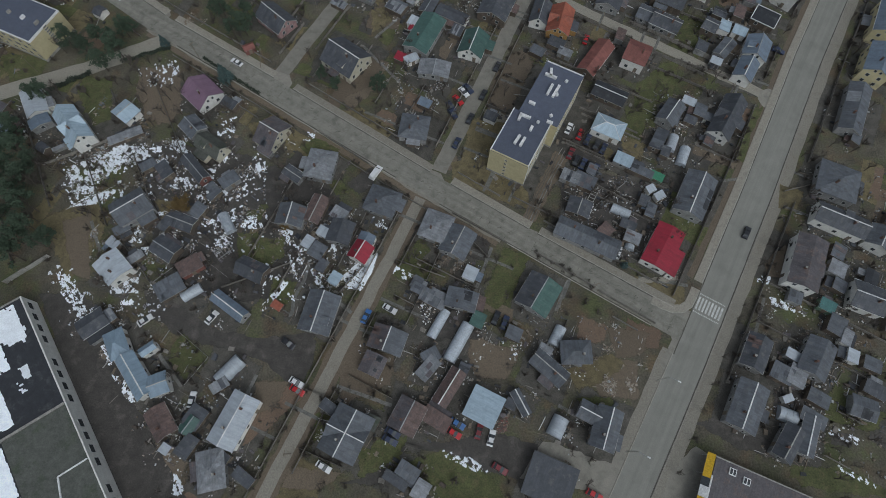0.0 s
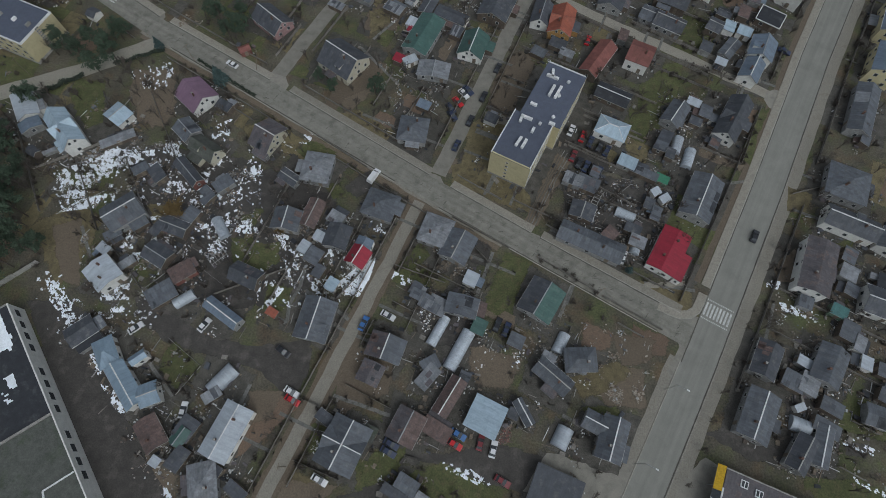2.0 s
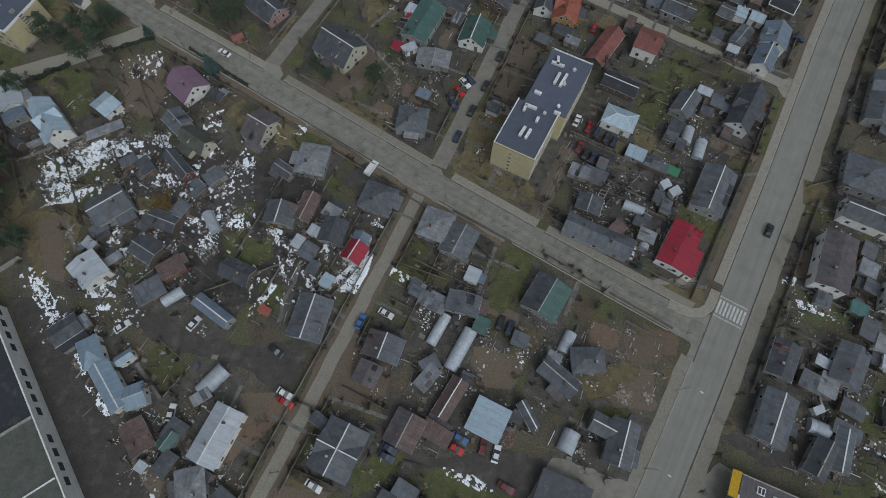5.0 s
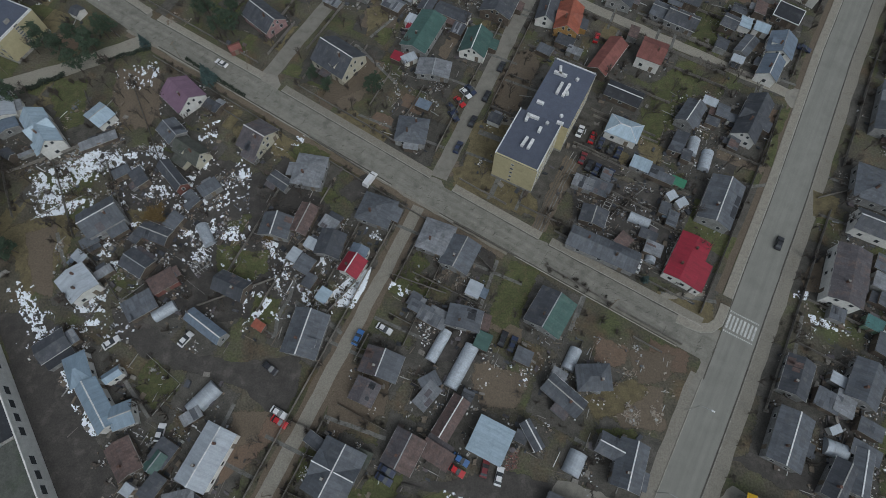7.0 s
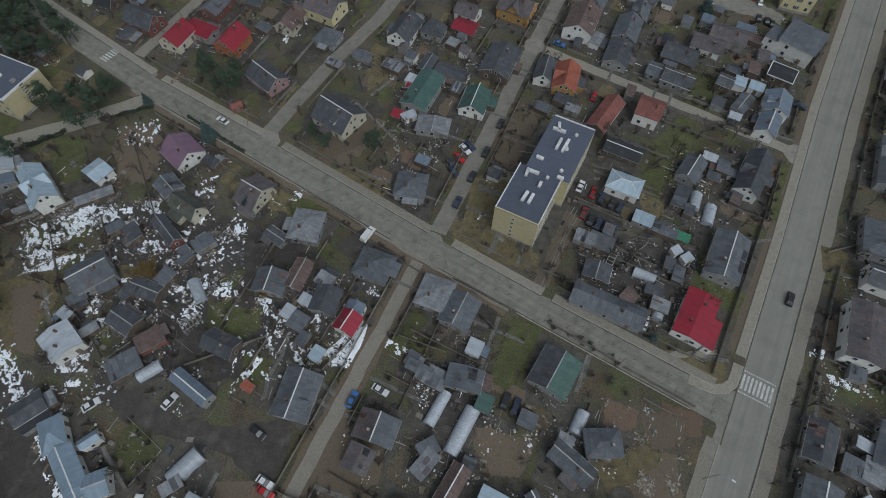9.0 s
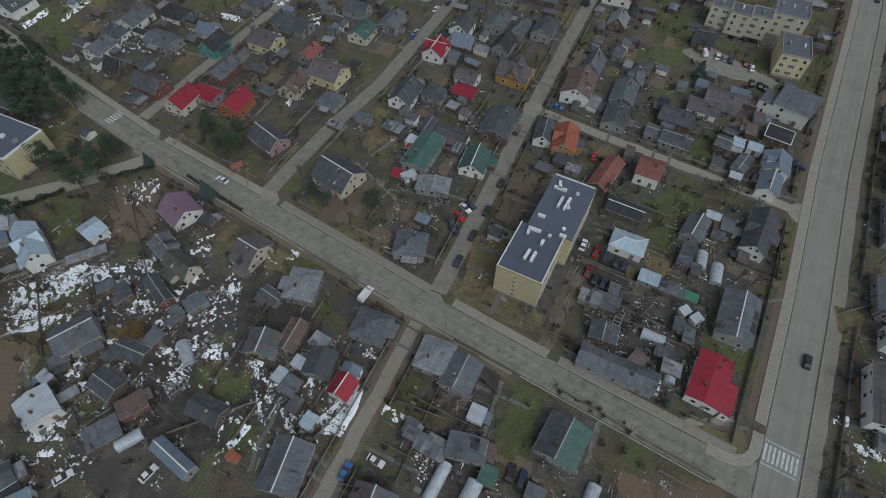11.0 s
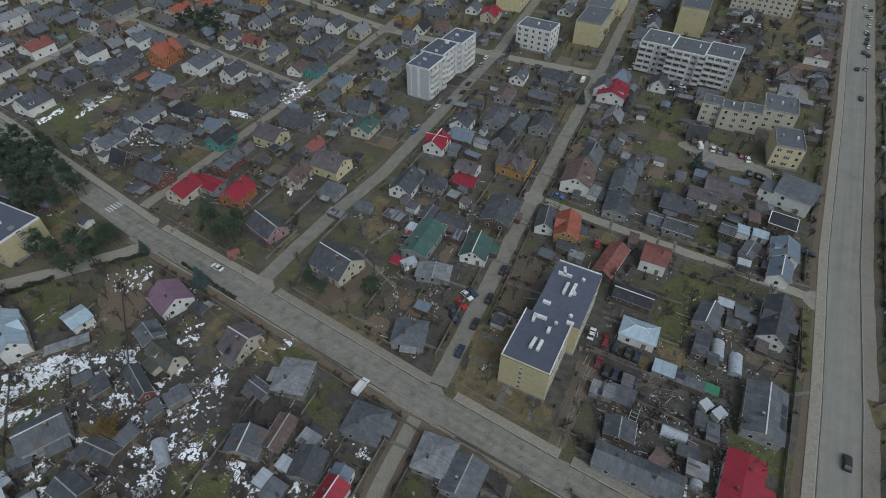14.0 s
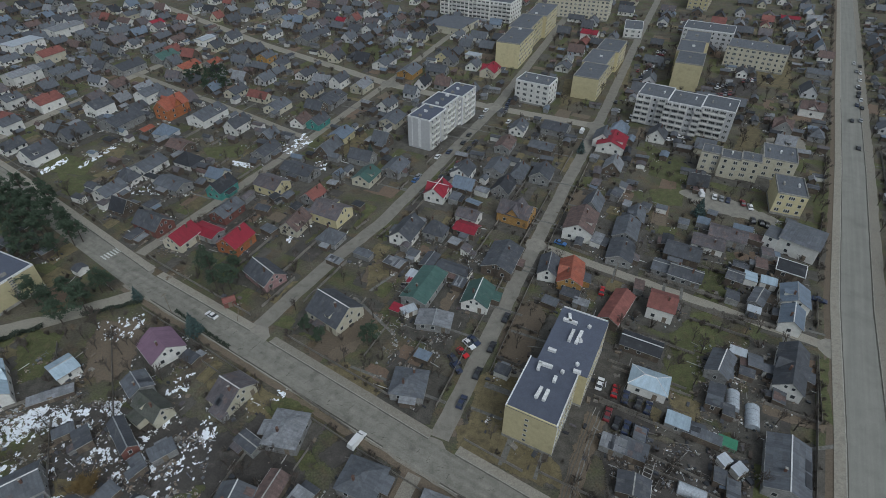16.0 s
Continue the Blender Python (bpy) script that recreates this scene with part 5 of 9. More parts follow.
house(-88.0, 164.6, -27, 12.0, 7.0, 2.8, 1.0, "gable", "R", "g", chimneys=0)
house(-83.6, 226.1, 68, 13.0, 8.0, 3.2, 2.6, "gable", "D", "g")
house(-44.8, 177.3, -27, 13.0, 11.0, 4.0, 3.0, "gable", "N", "y")
house(-64.4, 209.5, -27, 16.0, 9.0, 3.0, 2.0, "gable", "D", "g")
house(-35.2, 205.1, 68, 11.0, 9.0, 3.0, 2.6, "gable", "E", "c")
house(-23.6, 213.0, 68, 12.0, 9.0, 3.0, 2.2, "gable", "G", "g")
house(-15.1, 166.4, 68, 13.0, 9.0, 3.0, 3.4, "gable", "D", "w")
house(-4.7, 193.3, 68, 10.0, 9.0, 3.4, 3.4, "cross", "R", "w", ridge=True)
house(7.6, 177.1, -27, 9.0, 7.0, 3.0, 2.0, "gable", "N", "w")
house(6.8, 168.7, -27, 9.0, 7.0, 2.8, 1.4, "gable", "R", "b", chimneys=0)
house(25.7, 178.8, -27, 13.0, 10.0, 4.0, 3.6, "cross", "N", "o")
house(5.6, 209.9, 68, 10.0, 9.0, 3.4, 3.0, "gable", "D", "w")
house(18.6, 151.0, 68, 15.0, 11.0, 3.4, 2.4, "gable", "D", "b")
house(48.8, 171.7, 68, 15.0, 11.0, 4.5, 3.0, "gable", "M", "w")
house(72.4, 243.2, 68, 11.0, 9.0, 3.6, 3.6, "gable", "G", "w")
house(75.5, 238.8, 68, 14.5, 13.0, 3.6, 2.6, "gable", "R", "w", chimneys=1)
house(51.7, 254.5, -27, 13.0, 11.0, 3.0, 2.2, "gable", "D", "g")
house(42.4, 234.5, -27, 12.0, 8.0, 2.8, 1.4, "gable", "G", "b")
house(25.5, 235.9, 68, 12.0, 8.0, 3.0, 2.0, "gable", "M", "g")
house(20.3, 214.2, 68, 12.0, 9.0, 3.0, 2.2, "gable", "G", "g")
house(39.1, 208.8, 68, 11.0, 9.0, 3.2, 3.0, "gable", "D", "g")
house(96.9, 404.7, -27, 12.0, 10.0, 4.5, 2.0, "gable", "R", "w")
house(188.6, 279.4, -27, 12.0, 10.0, 4.0, 3.0, "cross", "M", "w")
house(220.8, 334.2, -27, 13.0, 8.0, 3.0, 2.0, "gable", "G", "g")
house(261.4, 453.1, -27, 14.0, 8.0, 3.0, 1.6, "gable", "R", "g", chimneys=0)
house(81.5, 156.6, -27, 12.0, 9.0, 3.0, 2.0, "gable", "D", "b")
house(73.3, 148.2, -27, 9.0, 7.0, 2.6, 1.2, "gable", "G", "g", chimneys=0)
house(92.5, 162.4, -27, 11.0, 8.0, 2.8, 1.4, "gable", "N", "w")
house(101.3, 167.3, -27, 13.0, 9.0, 3.0, 1.6, "gable", "N", "g")
house(65.1, 169.1, 68, 13.0, 9.0, 3.0, 2.6, "gable", "G", "g")
house(60.1, 156.3, 68, 12.0, 9.0, 2.8, 2.0, "gable", "D", "g")

# ---------------------------------------------------------------- blocks of flats
apartment(-149.4, 135.7, 156.9, 34.0, 14.9, 3, wall="y", cover="A", blind_ends="stair", bays=6, label="three-storey yellow block of flats with blue-grey roof")
apartment(-4.5, 256.4, -117.9, 47.0, 11.6, 5, wall="l", cover="A", stagger=1.8, loggias=True, blind_ends="panels", bays=9, label="tall grey and white block of flats with loggias")
apartment(115.5, 262.9, -29.4, 45.1, 16.8, 5, wall="l", stagger=2.4, loggias=True, bays=6, label="long whitish five-storey block of flats with loggias")
apartment(45.7, 293.2, -28.7, 18.9, 13.1, 4, wall="w", bays=3)
apartment(120.2, 216.3, -25.8, 23.5, 8.2, 3, wall="c", stagger=1.6, bays=3)
apartment(141.3, 217.7, -24.6, 13.1, 15.4, 3, wall="c", bays=3)
apartment(132.9, 190.9, -20.6, 10.5, 15.5, 3, wall="y", bays=2, blind_ends=True)
apartment(50.9, 392.3, -111.4, 101.0, 15.0, 5, wall="y", stagger=2.6, bays=5, blind_ends=True)
apartment(87.5, 330.0, -115.3, 74.4, 14.0, 4, wall="y", stagger=1.8, bays=3, blind_ends=True)
apartment(145.0, 342.0, -114.1, 67.3, 14.9, 5, wall="y", stagger=1.8, bays=3, blind_ends=True)
apartment(190.5, 353.2, -29.7, 34.3, 18.5, 4, wall="c", bays=4)
apartment(175.0, 393.7, -26.6, 31.9, 20.2, 4, wall="l", bays=3)
apartment(21.3, 462.0, -25.7, 59.3, 23.6, 5, wall="w", loggias=True, bays=4)
apartment(100.4, 468.3, -19.3, 47.6, 26.4, 5, wall="c", bays=4)
apartment(130.6, 417.0, -16.6, 12.7, 23.0, 2, wall="w", bays=1)
apartment(208.6, 501.1, -26.7, 15.6, 36.9, 4, wall="y", bays=2)
house(125.0, 162.7, -39, 13.1, 14.1, 6.0, 1.6, "gable", "G", "w", chimneys=0)
house(116.2, 165.2, -41, 4.9, 8.2, 5.4, 0.4, "flat", "G", "w", chimneys=0)
house(-0.1, 427.6, -28, 28.1, 31.0, 5.0, 0.4, "flat", "G", "c", chimneys=0)

# roof fittings of the yellow block of flats
roof_box(33.9, 112.2, -25, 3.9)
roof_box(34.0, 113.5, -96, 3.1)
roof_box(33.3, 107.0, 63, 4.4)
roof_box(35.2, 106.4, 61, 4.9)
roof_box(27.5, 101.8, -27, 2.1)
roof_box(23.5, 96.4, 70, 2.2)
roof_box(25.2, 96.9, -25, 3.6)
roof_box(26.9, 92.5, 65, 1.8)
roof_box(29.1, 94.8, -38, 0.8)
roof_box(32.7, 94.9, -24, 1.9)
roof_box(33.2, 97.3, 31, 0.8)
roof_box(35.4, 105.3, -83, 1.1)
roof_box(22.5, 88.5, 59, 3.5)
roof_box(24.1, 87.7, 62, 3.4)
roof_box(38.7, 110.3, -52, 0.8)

# ---------------------------------------------------------------- sheds and outbuildings
shed(-102.7, 92.8, 28, 11.0, 3.0, 1.6, "L", "b", 0.35)
shed(-87.4, 80.5, -50, 6.0, 4.0, 2.3, "D", "b", 0.35)
shed(-92.8, 82.0, 35, 5.0, 3.0, 2.2, "G", "b", 0.35)
shed(-70.8, 74.1, -45, 5.0, 3.0, 2.2, "G", "b", 0.35)
shed(-66.5, 77.5, 40, 6.0, 4.0, 2.4, "G", "g", 0.35)
shed(-78.6, 62.9, -20, 9.0, 5.0, 2.5, "D", "b", 0.90)
shed(-74.4, 66.9, 60, 5.0, 4.0, 2.2, "G", "b", 0.35)
shed(-83.3, 62.3, 60, 5.0, 3.0, 2.2, "D", "b", 0.35)
shed(-81.5, 54.0, -30, 8.0, 6.0, 2.6, "D", "b", 1.20)
shed(-73.5, 49.0, 35, 7.0, 5.0, 2.4, "M", "r", 0.35)
shed(-71.5, 51.2, 35, 4.0, 3.0, 2.2, "M", "b", 0.35)
shed(-77.9, 42.2, 35, 8.0, 6.0, 2.6, "G", "b", 0.35)
shed(-97.5, 55.5, -35, 4.0, 3.0, 2.2, "W", "g", 0.35)
shed(-96.0, 60.1, 35, 5.0, 3.0, 2.2, "G", "b", 0.35)
shed(-90.0, 51.3, 40, 5.0, 2.5, 2.0, "L", "b", 0.35)
shed(-31.2, 67.0, -30, 5.0, 4.0, 2.2, "L", "g", 0.35)
shed(-34.8, 60.5, -28, 5.0, 3.2, 2.4, "W", "w", 0.35)
shed(-36.5, 54.8, 62, 5.0, 4.5, 2.3, "G", "b", 0.35)
shed(-39.7, 57.5, 62, 4.0, 3.0, 2.2, "W", "g", 0.35)
shed(-30.5, 46.2, 62, 4.0, 3.4, 2.3, "S", "w", 0.35)
shed(-46.4, 37.7, -30, 3.4, 2.4, 2.0, "O", "b", 0.35)
shed(-34.7, 50.1, 62, 4.0, 3.0, 2.2, "D", "b", 0.35)
shed(-4.7, 43.1, -27, 7.0, 3.0, 2.4, "G", "b", 0.35)
shed(-1.8, 40.3, -27, 8.0, 3.0, 2.4, "L", "b", 0.35)
shed(-6.5, 45.6, 62, 4.0, 3.0, 2.2, "D", "b", 0.35)
shed(9.2, 48.9, 67, 4.4, 4.0, 2.2, "W", "w", 0.35)
shed(11.4, 35.0, 67, 4.6, 4.0, 2.3, "E", "b", 0.35)
shed(21.6, 31.3, 67, 4.0, 4.4, 2.4, "G", "b", 0.35)
shed(-2.4, 21.0, 50, 7.0, 4.0, 2.2, "L", "b", 0.35)
shed(-1.8, 24.4, 30, 5.0, 4.0, 2.2, "G", "b", 0.35)
shed(-17.0, 6.3, 67, 4.0, 3.6, 2.4, "V", "b", 0.35)
shed(0.2, 7.6, -30, 8.0, 4.4, 2.4, "M", "b", 0.35)
shed(7.3, 20.7, 67, 4.0, 3.0, 2.2, "D", "b", 0.35)
shed(-6.8, -5.6, -30, 6.0, 4.0, 2.5, "G", "b", 0.35)
shed(-9.9, -7.7, -30, 7.0, 2.6, 2.3, "D", "b", 0.35)
shed(-3.3, -9.9, 60, 5.0, 4.0, 2.4, "L", "w", 0.35)
shed(20.4, 12.0, 67, 3.0, 3.0, 2.2, "D", "b", 0.35)
shed(39.2, 25.4, 67, 5.0, 4.0, 2.5, "L", "g", 0.35)
shed(30.3, 26.8, -30, 4.0, 3.0, 2.2, "L", "w", 0.35)
shed(-59.1, 15.0, 35, 5.0, 3.0, 2.2, "L", "b", 0.35)
shed(-64.1, 6.6, 60, 6.0, 5.0, 2.4, "D", "b", 0.35)
shed(-65.3, 4.6, 60, 5.0, 4.0, 2.4, "E", "b", 0.90)
shed(-64.9, -0.7, 60, 6.0, 4.0, 2.4, "D", "b", 0.35)
shed(-70.5, -1.5, 60, 2.6, 2.6, 2.2, "W", "w", 0.35)
shed(-72.6, 3.6, 60, 4.0, 3.0, 2.2, "D", "b", 0.35)
shed(-97.4, 31.1, 40, 8.0, 6.0, 2.6, "D", "b", 0.90)
shed(-93.8, 33.2, 40, 4.0, 4.0, 2.2, "G", "b", 0.35)
shed(-55.8, -3.0, -30, 5.0, 3.0, 2.2, "D", "b", 0.35)
shed(-49.2, -7.9, -35, 6.0, 3.0, 2.0, "D", "b", 0.35)
shed(45.1, 80.5, -25, 7.0, 5.0, 2.4, "G", "b", 0.35)
shed(40.7, 81.9, -25, 6.0, 4.0, 2.4, "L", "g", 0.35)
shed(57.5, 65.8, -25, 5.0, 3.0, 2.2, "D", "b", 0.35)
shed(58.4, 61.7, 67, 4.0, 5.0, 2.3, "L", "b", 0.35)
shed(50.4, 63.9, 45, 4.4, 4.0, 2.3, "M", "b", 0.35)
shed(66.0, 78.5, 30, 3.0, 2.6, 2.0, "W", "w", 0.35)
shed(68.5, 76.2, 30, 3.4, 2.6, 2.0, "W", "w", 0.35)
shed(68.4, 83.0, -27, 4.4, 2.8, 2.0, "J", "e", 0.35)
shed(63.0, 84.9, -27, 9.0, 2.8, 2.3, "G", "b", 0.35)
shed(65.0, 71.0, 67, 5.0, 3.0, 2.2, "G", "b", 0.35)
shed(63.3, 74.2, 67, 4.0, 3.0, 2.2, "D", "b", 0.35)
shed(47.8, 84.7, 67, 4.0, 3.0, 2.2, "G", "b", 0.35)
shed(82.6, 111.8, -27, 4.6, 3.0, 2.2, "W", "g", 0.35)
shed(82.0, 104.4, -27, 4.0, 3.0, 2.2, "D", "b", 0.35)
shed(85.8, 108.1, 67, 5.0, 4.0, 2.4, "G", "b", 0.35)
shed(88.9, 105.5, -20, 4.0, 3.0, 2.2, "G", "w", 0.35)
shed(76.9, 104.7, 67, 5.0, 3.0, 2.2, "G", "b", 0.35)
shed(72.2, 92.1, 67, 4.0, 3.0, 2.2, "D", "b", 0.35)
shed(120.6, 58.8, 60, 5.0, 4.0, 2.4, "G", "b", 0.35)
shed(119.0, 53.4, 60, 5.0, 5.0, 2.4, "L", "g", 0.35)
shed(118.4, 48.1, 60, 4.0, 4.0, 2.4, "G", "b", 0.35)
shed(113.3, 41.8, -30, 4.6, 3.6, 2.4, "Q", "e", 0.35)
shed(114.8, 36.1, 60, 6.0, 5.0, 2.4, "G", "b", 0.35)
shed(116.8, 32.6, 60, 5.0, 3.0, 2.4, "L", "w", 0.35)
shed(117.2, 27.3, 67, 4.0, 3.4, 2.4, "W", "w", 0.35)
shed(100.3, 27.3, 60, 3.0, 4.0, 2.2, "W", "g", 0.35)
shed(100.2, 21.4, 60, 6.0, 5.0, 2.5, "L", "g", 0.35)
shed(96.1, 22.1, -30, 6.0, 5.0, 2.5, "G", "b", 0.35)
shed(104.9, 15.5, 60, 4.0, 6.0, 2.4, "G", "b", 0.35)
shed(102.2, 10.2, 60, 4.0, 7.0, 2.4, "G", "b", 0.35)
shed(116.6, 13.2, -20, 7.0, 6.0, 2.6, "G", "g", 1.00)
shed(121.2, 18.1, -30, 6.0, 4.0, 2.4, "D", "b", 0.35)
shed(99.2, 3.0, 60, 3.0, 4.0, 2.2, "W", "w", 0.35)
shed(96.7, 15.3, 20, 3.0, 2.0, 1.8, "W", "w", 0.35)
shed(122.2, 25.1, 67, 4.0, 5.0, 2.4, "G", "b", 0.35)
shed(-10.9, 142.1, -27, 5.0, 4.0, 2.5, "W", "w", 0.35)
shed(-11.2, 139.1, -27, 4.0, 2.4, 2.2, "R", "b", 0.35)
shed(-15.5, 126.8, 67, 3.6, 3.4, 2.3, "R", "b", 0.35)
shed(2.1, 145.8, -27, 12.0, 5.0, 2.6, "D", "w", 0.90)
shed(-6.1, 149.9, 67, 8.0, 5.0, 2.6, "D", "b", 0.90)
shed(-18.3, 148.8, -30, 7.0, 4.0, 2.2, "L", "b", 0.35)
shed(-11.6, 126.3, 30, 5.0, 3.0, 2.2, "W", "w", 0.35)
shed(-68.1, 129.1, 30, 4.0, 3.0, 2.2, "T", "r", 0.90)
shed(-38.7, 149.8, -30, 6.0, 3.0, 2.0, "L", "b", 0.35)
shed(41.8, 130.8, -27, 5.0, 3.0, 2.2, "L", "g", 0.35)
shed(39.0, 134.7, -27, 6.0, 4.0, 2.4, "D", "b", 0.35)
shed(104.9, 142.2, -27, 5.0, 4.0, 2.3, "S", "w", 0.35)
shed(100.0, 144.3, 67, 5.0, 4.0, 2.3, "S", "w", 0.35)
shed(94.4, 128.8, -27, 4.0, 3.0, 2.2, "W", "g", 0.35)
shed(78.1, 153.4, -27, 5.0, 4.0, 2.2, "G", "b", 0.35)
shed(106.4, 151.1, 67, 6.0, 4.0, 2.4, "M", "b", 0.35)
shed(-120.4, 89.2, 30, 10.0, 1.2, 1.4, "L", "g", 0.35)

greenhouse(-65.5, 63.4, -58, 7, 3.2)
greenhouse(-72.1, 41.4, 35, 6, 3.2)
greenhouse(0.1, 33.9, 62, 9, 3)
greenhouse(6.0, 28.7, 62, 12, 3.8)
greenhouse(34.2, 31.2, 62, 6, 3.2)
greenhouse(-57.5, 19.3, 50, 8, 4.4, film=False)
greenhouse(33.1, 6.4, 62, 5.5, 4.4, film=False)
greenhouse(75.3, 96.1, 67, 6, 3.4)
greenhouse(78.4, 91.2, 67, 7, 3.4)
greenhouse(56.2, 71.2, -25, 6, 3)
greenhouse(58.4, 60.6, 67, 5, 3)
greenhouse(96.2, 10.9, -20, 5, 4, film=False)
# open yards
OPEN = [(-77.9, 36.7, 6), (-65.3, 29.6, 8), (-51.9, 26.4, 10), (-40.4, 23.8, 9), (-58.6, 28.1, 7), (4.6, 0.2, 6), (13.7, -1.0, 7), (22.7, -0.8, 7), (49.6, 31.2, 7), (57.9, 24.6, 9), (50.0, 17.4, 7), (42.1, 16.5, 5), (-37.4, 131.7, 8), (-31.7, 122.1, 6), (-43.2, 20.6, 7), (-115.5, 48.6, 9), (-114.6, 57.7, 8), (-186.7, 218.2, 8), (-172.6, 216.1, 8), (-158.7, 211.4, 8), (-169.2, 203.9, 7), (-157.0, 199.6, 7), (-170.7, 233.4, 7), (-154.7, 228.3, 6), (-109.8, 228.5, 7), (-100.0, 229.9, 6), (88.0, 197.6, 8), (84.7, 206.4, 6), (93.5, 186.6, 5), (145.9, 256.5, 9), (135.9, 240.1, 7), (110.6, 187.9, 7), (105.4, 191.8, 6), (116.6, 181.0, 6), (152.6, 328.9, 8), (155.9, 303.1, 9), (174.3, 320.5, 9), (69.5, 317.2, 8), (61.7, 288.4, 7), (77.8, 308.9, 7), (101.5, 327.3, 7), (128.7, 328.1, 9), (152.1, 418.8, 10), (140.5, 333.2, 8), (196.7, 344.6, 9), (173.5, 303.6, 8), (201.0, 321.4, 8), (139.7, 418.4, 9), (63.0, 415.8, 9), (18.1, 315.6, 7), (25.1, 356.5, 8), (133.7, 368.8, 8), (-36.2, 196.3, 7), (-26.0, 188.1, 7), (95.5, 218.7, 6), (-94.5, 160.3, 6), (-88.6, 155.5, 6), (61.0, 148.7, 6)]
FOOT += OPEN

# ---------------------------------------------------------------- cars
car(-71.9, 123.7, 149, "w")
car(94.6, 64.9, 61, "k")
car(-14.1, 37.9, -28, "w")
car(-20.8, 35.5, 67, "b")
car(-38.6, 16.4, -28, "w")
car(-38.2, 14.3, -28, "r")
car(-29.0, -5.0, -28, "w")
car(6.0, 6.6, -30, "b")
car(5.0, 4.2, -30, "r")
car(11.8, 4.9, 75, "m")
car(15.1, 3.2, 75, "w")
car(17.3, -4.4, -30, "m")
car(-11.4, 3.9, -28, "n")
car(-12.0, 2.0, -28, "n")
car(41.7, -10.1, -28, "r")
car(-65.0, 34.0, 55, "w")
car(-83.8, 32.7, 40, "w")
car(-66.4, 11.2, 85, "w")
car(-42.2, 27.1, -35, "k")
car(41.7, 100.8, 65, "w")
car(45.3, 98.5, 65, "r")
car(47.6, 96.7, 65, "n")
car(50.5, 94.8, 62, "k")
car(52.6, 93.4, 62, "n")
car(41.7, 91.2, 65, "m")
car(43.4, 88.7, 62, "k")
car(45.5, 87.5, 62, "n")
car(47.4, 86.5, 62, "k")
car(49.4, 85.6, 62, "n")
car(6.7, 114.0, -50, "w")
car(8.2, 115.4, -50, "n")
car(4.8, 110.7, -50, "r")
car(2.4, 108.2, -55, "n")
car(3.0, 105.3, -55, "n")
car(4.5, 94.0, 67, "n")
car(13.3, 113.1, 67, "k")
car(18.2, 125.0, 67, "k")
car(8.9, 103.5, 67, "k")
car(50.0, 137.9, 70, "r")
car(54.1, 57.2, 67, "w")
car(-21.1, 82.2, 60, "w", "van")
car(16.7, 36.0, 67, "k")
car(19.2, 34.7, 67, "n")
car(118.3, 135.3, -30, "n")
car(-71.2, 204.6, -10, "w")
car(103.0, 198.2, 85, "w", "van")
car(107.8, 195.8, 65, "w")
car(110.1, 194.6, 65, "s")
car(112.3, 193.4, 65, "n")
car(117.4, 191.5, 75, "m")
car(119.1, 188.7, 75, "w")
car(116.2, 179.3, 70, "k")
car(118.8, 177.8, 70, "k")
car(120.3, 176.4, 70, "k")
car(256.7, 357.8, 60, "w")
car(249.9, 343.4, 60, "s")
car(235.9, 318.0, 60, "w")
car(231.4, 308.6, 60, "k")
car(226.1, 298.0, 60, "w")
car(220.4, 287.1, 60, "k")
car(205.9, 271.1, 60, "k")
car(210.3, 271.2, 60, "s")
car(191.5, 240.4, 61, "k")
car(105.1, 246.5, -10, "w")
car(109.8, 244.3, -10, "s")
car(116.9, 241.6, -10, "k")
car(137.4, 375.8, 30, "w")
car(133.6, 366.7, 30, "s")
car(130.0, 357.9, 30, "k")
car(126.1, 349.4, 30, "w")
car(122.4, 341.3, 30, "n")
car(118.9, 333.4, 30, "b")
car(114.6, 324.0, 30, "k")
car(114.5, 340.0, 67, "m")
car(108.4, 325.6, 67, "k")
car(101.0, 309.5, 67, "s")
car(89.8, 291.4, 67, "k")
car(88.5, 279.5, 67, "w")
car(8.8, 249.1, 67, "k")
car(6.0, 240.7, 67, "k")
car(-0.6, 231.4, 67, "n")
car(-5.7, 226.4, 67, "w")
car(-13.6, 208.6, 67, "s")
car(18.2, 278.0, 67, "w")
car(15.5, 269.5, 67, "s")
car(-14.6, 205.7, 67, "b")
car(40.4, 163.0, -28, "b")
car(64.6, 254.5, 67, "w", "van")
car(175.7, 332.4, 80, "w")
car(178.0, 326.0, 80, "w")
car(171.0, 318.6, 80, "k")
car(153.4, 313.7, 40, "w")
car(156.0, 309.6, 40, "k")
car(29.2, 264.5, 67, "w")
car(42.0, 363.7, 67, "s")
car(46.5, 372.8, 67, "k")
car(31.9, 350.5, 67, "k")
car(69.7, 420.5, 67, "w")
car(128.2, 172.3, 20, "k")
car(112.4, 324.0, -25, "s")
car(114.2, 328.6, -25, "n")
car(116.8, 333.2, -25, "w")
car(119.6, 337.9, -25, "w")
car(122.1, 342.5, 155, "m")
car(124.5, 347.1, -25, "w")
car(126.8, 351.7, 155, "w")
car(129.4, 356.3, -25, "k")
car(131.7, 360.9, -25, "k")
car(134.3, 365.5, -25, "s")
car(137.3, 370.2, -25, "m")
car(139.6, 374.8, 155, "s")
car(141.7, 379.4, 155, "k")
car(148.8, 302.1, 245, "m")
car(151.4, 303.1, 65, "m")
car(153.9, 303.9, 245, "s")
car(157.0, 304.9, 245, "m")
car(172.5, 324.3, 245, "m")
car(175.4, 325.2, 245, "k")
car(178.2, 326.2, 245, "m")
car(180.3, 327.1, 245, "n")
car(154.6, 316.7, 245, "s")
car(157.8, 317.4, 65, "s")
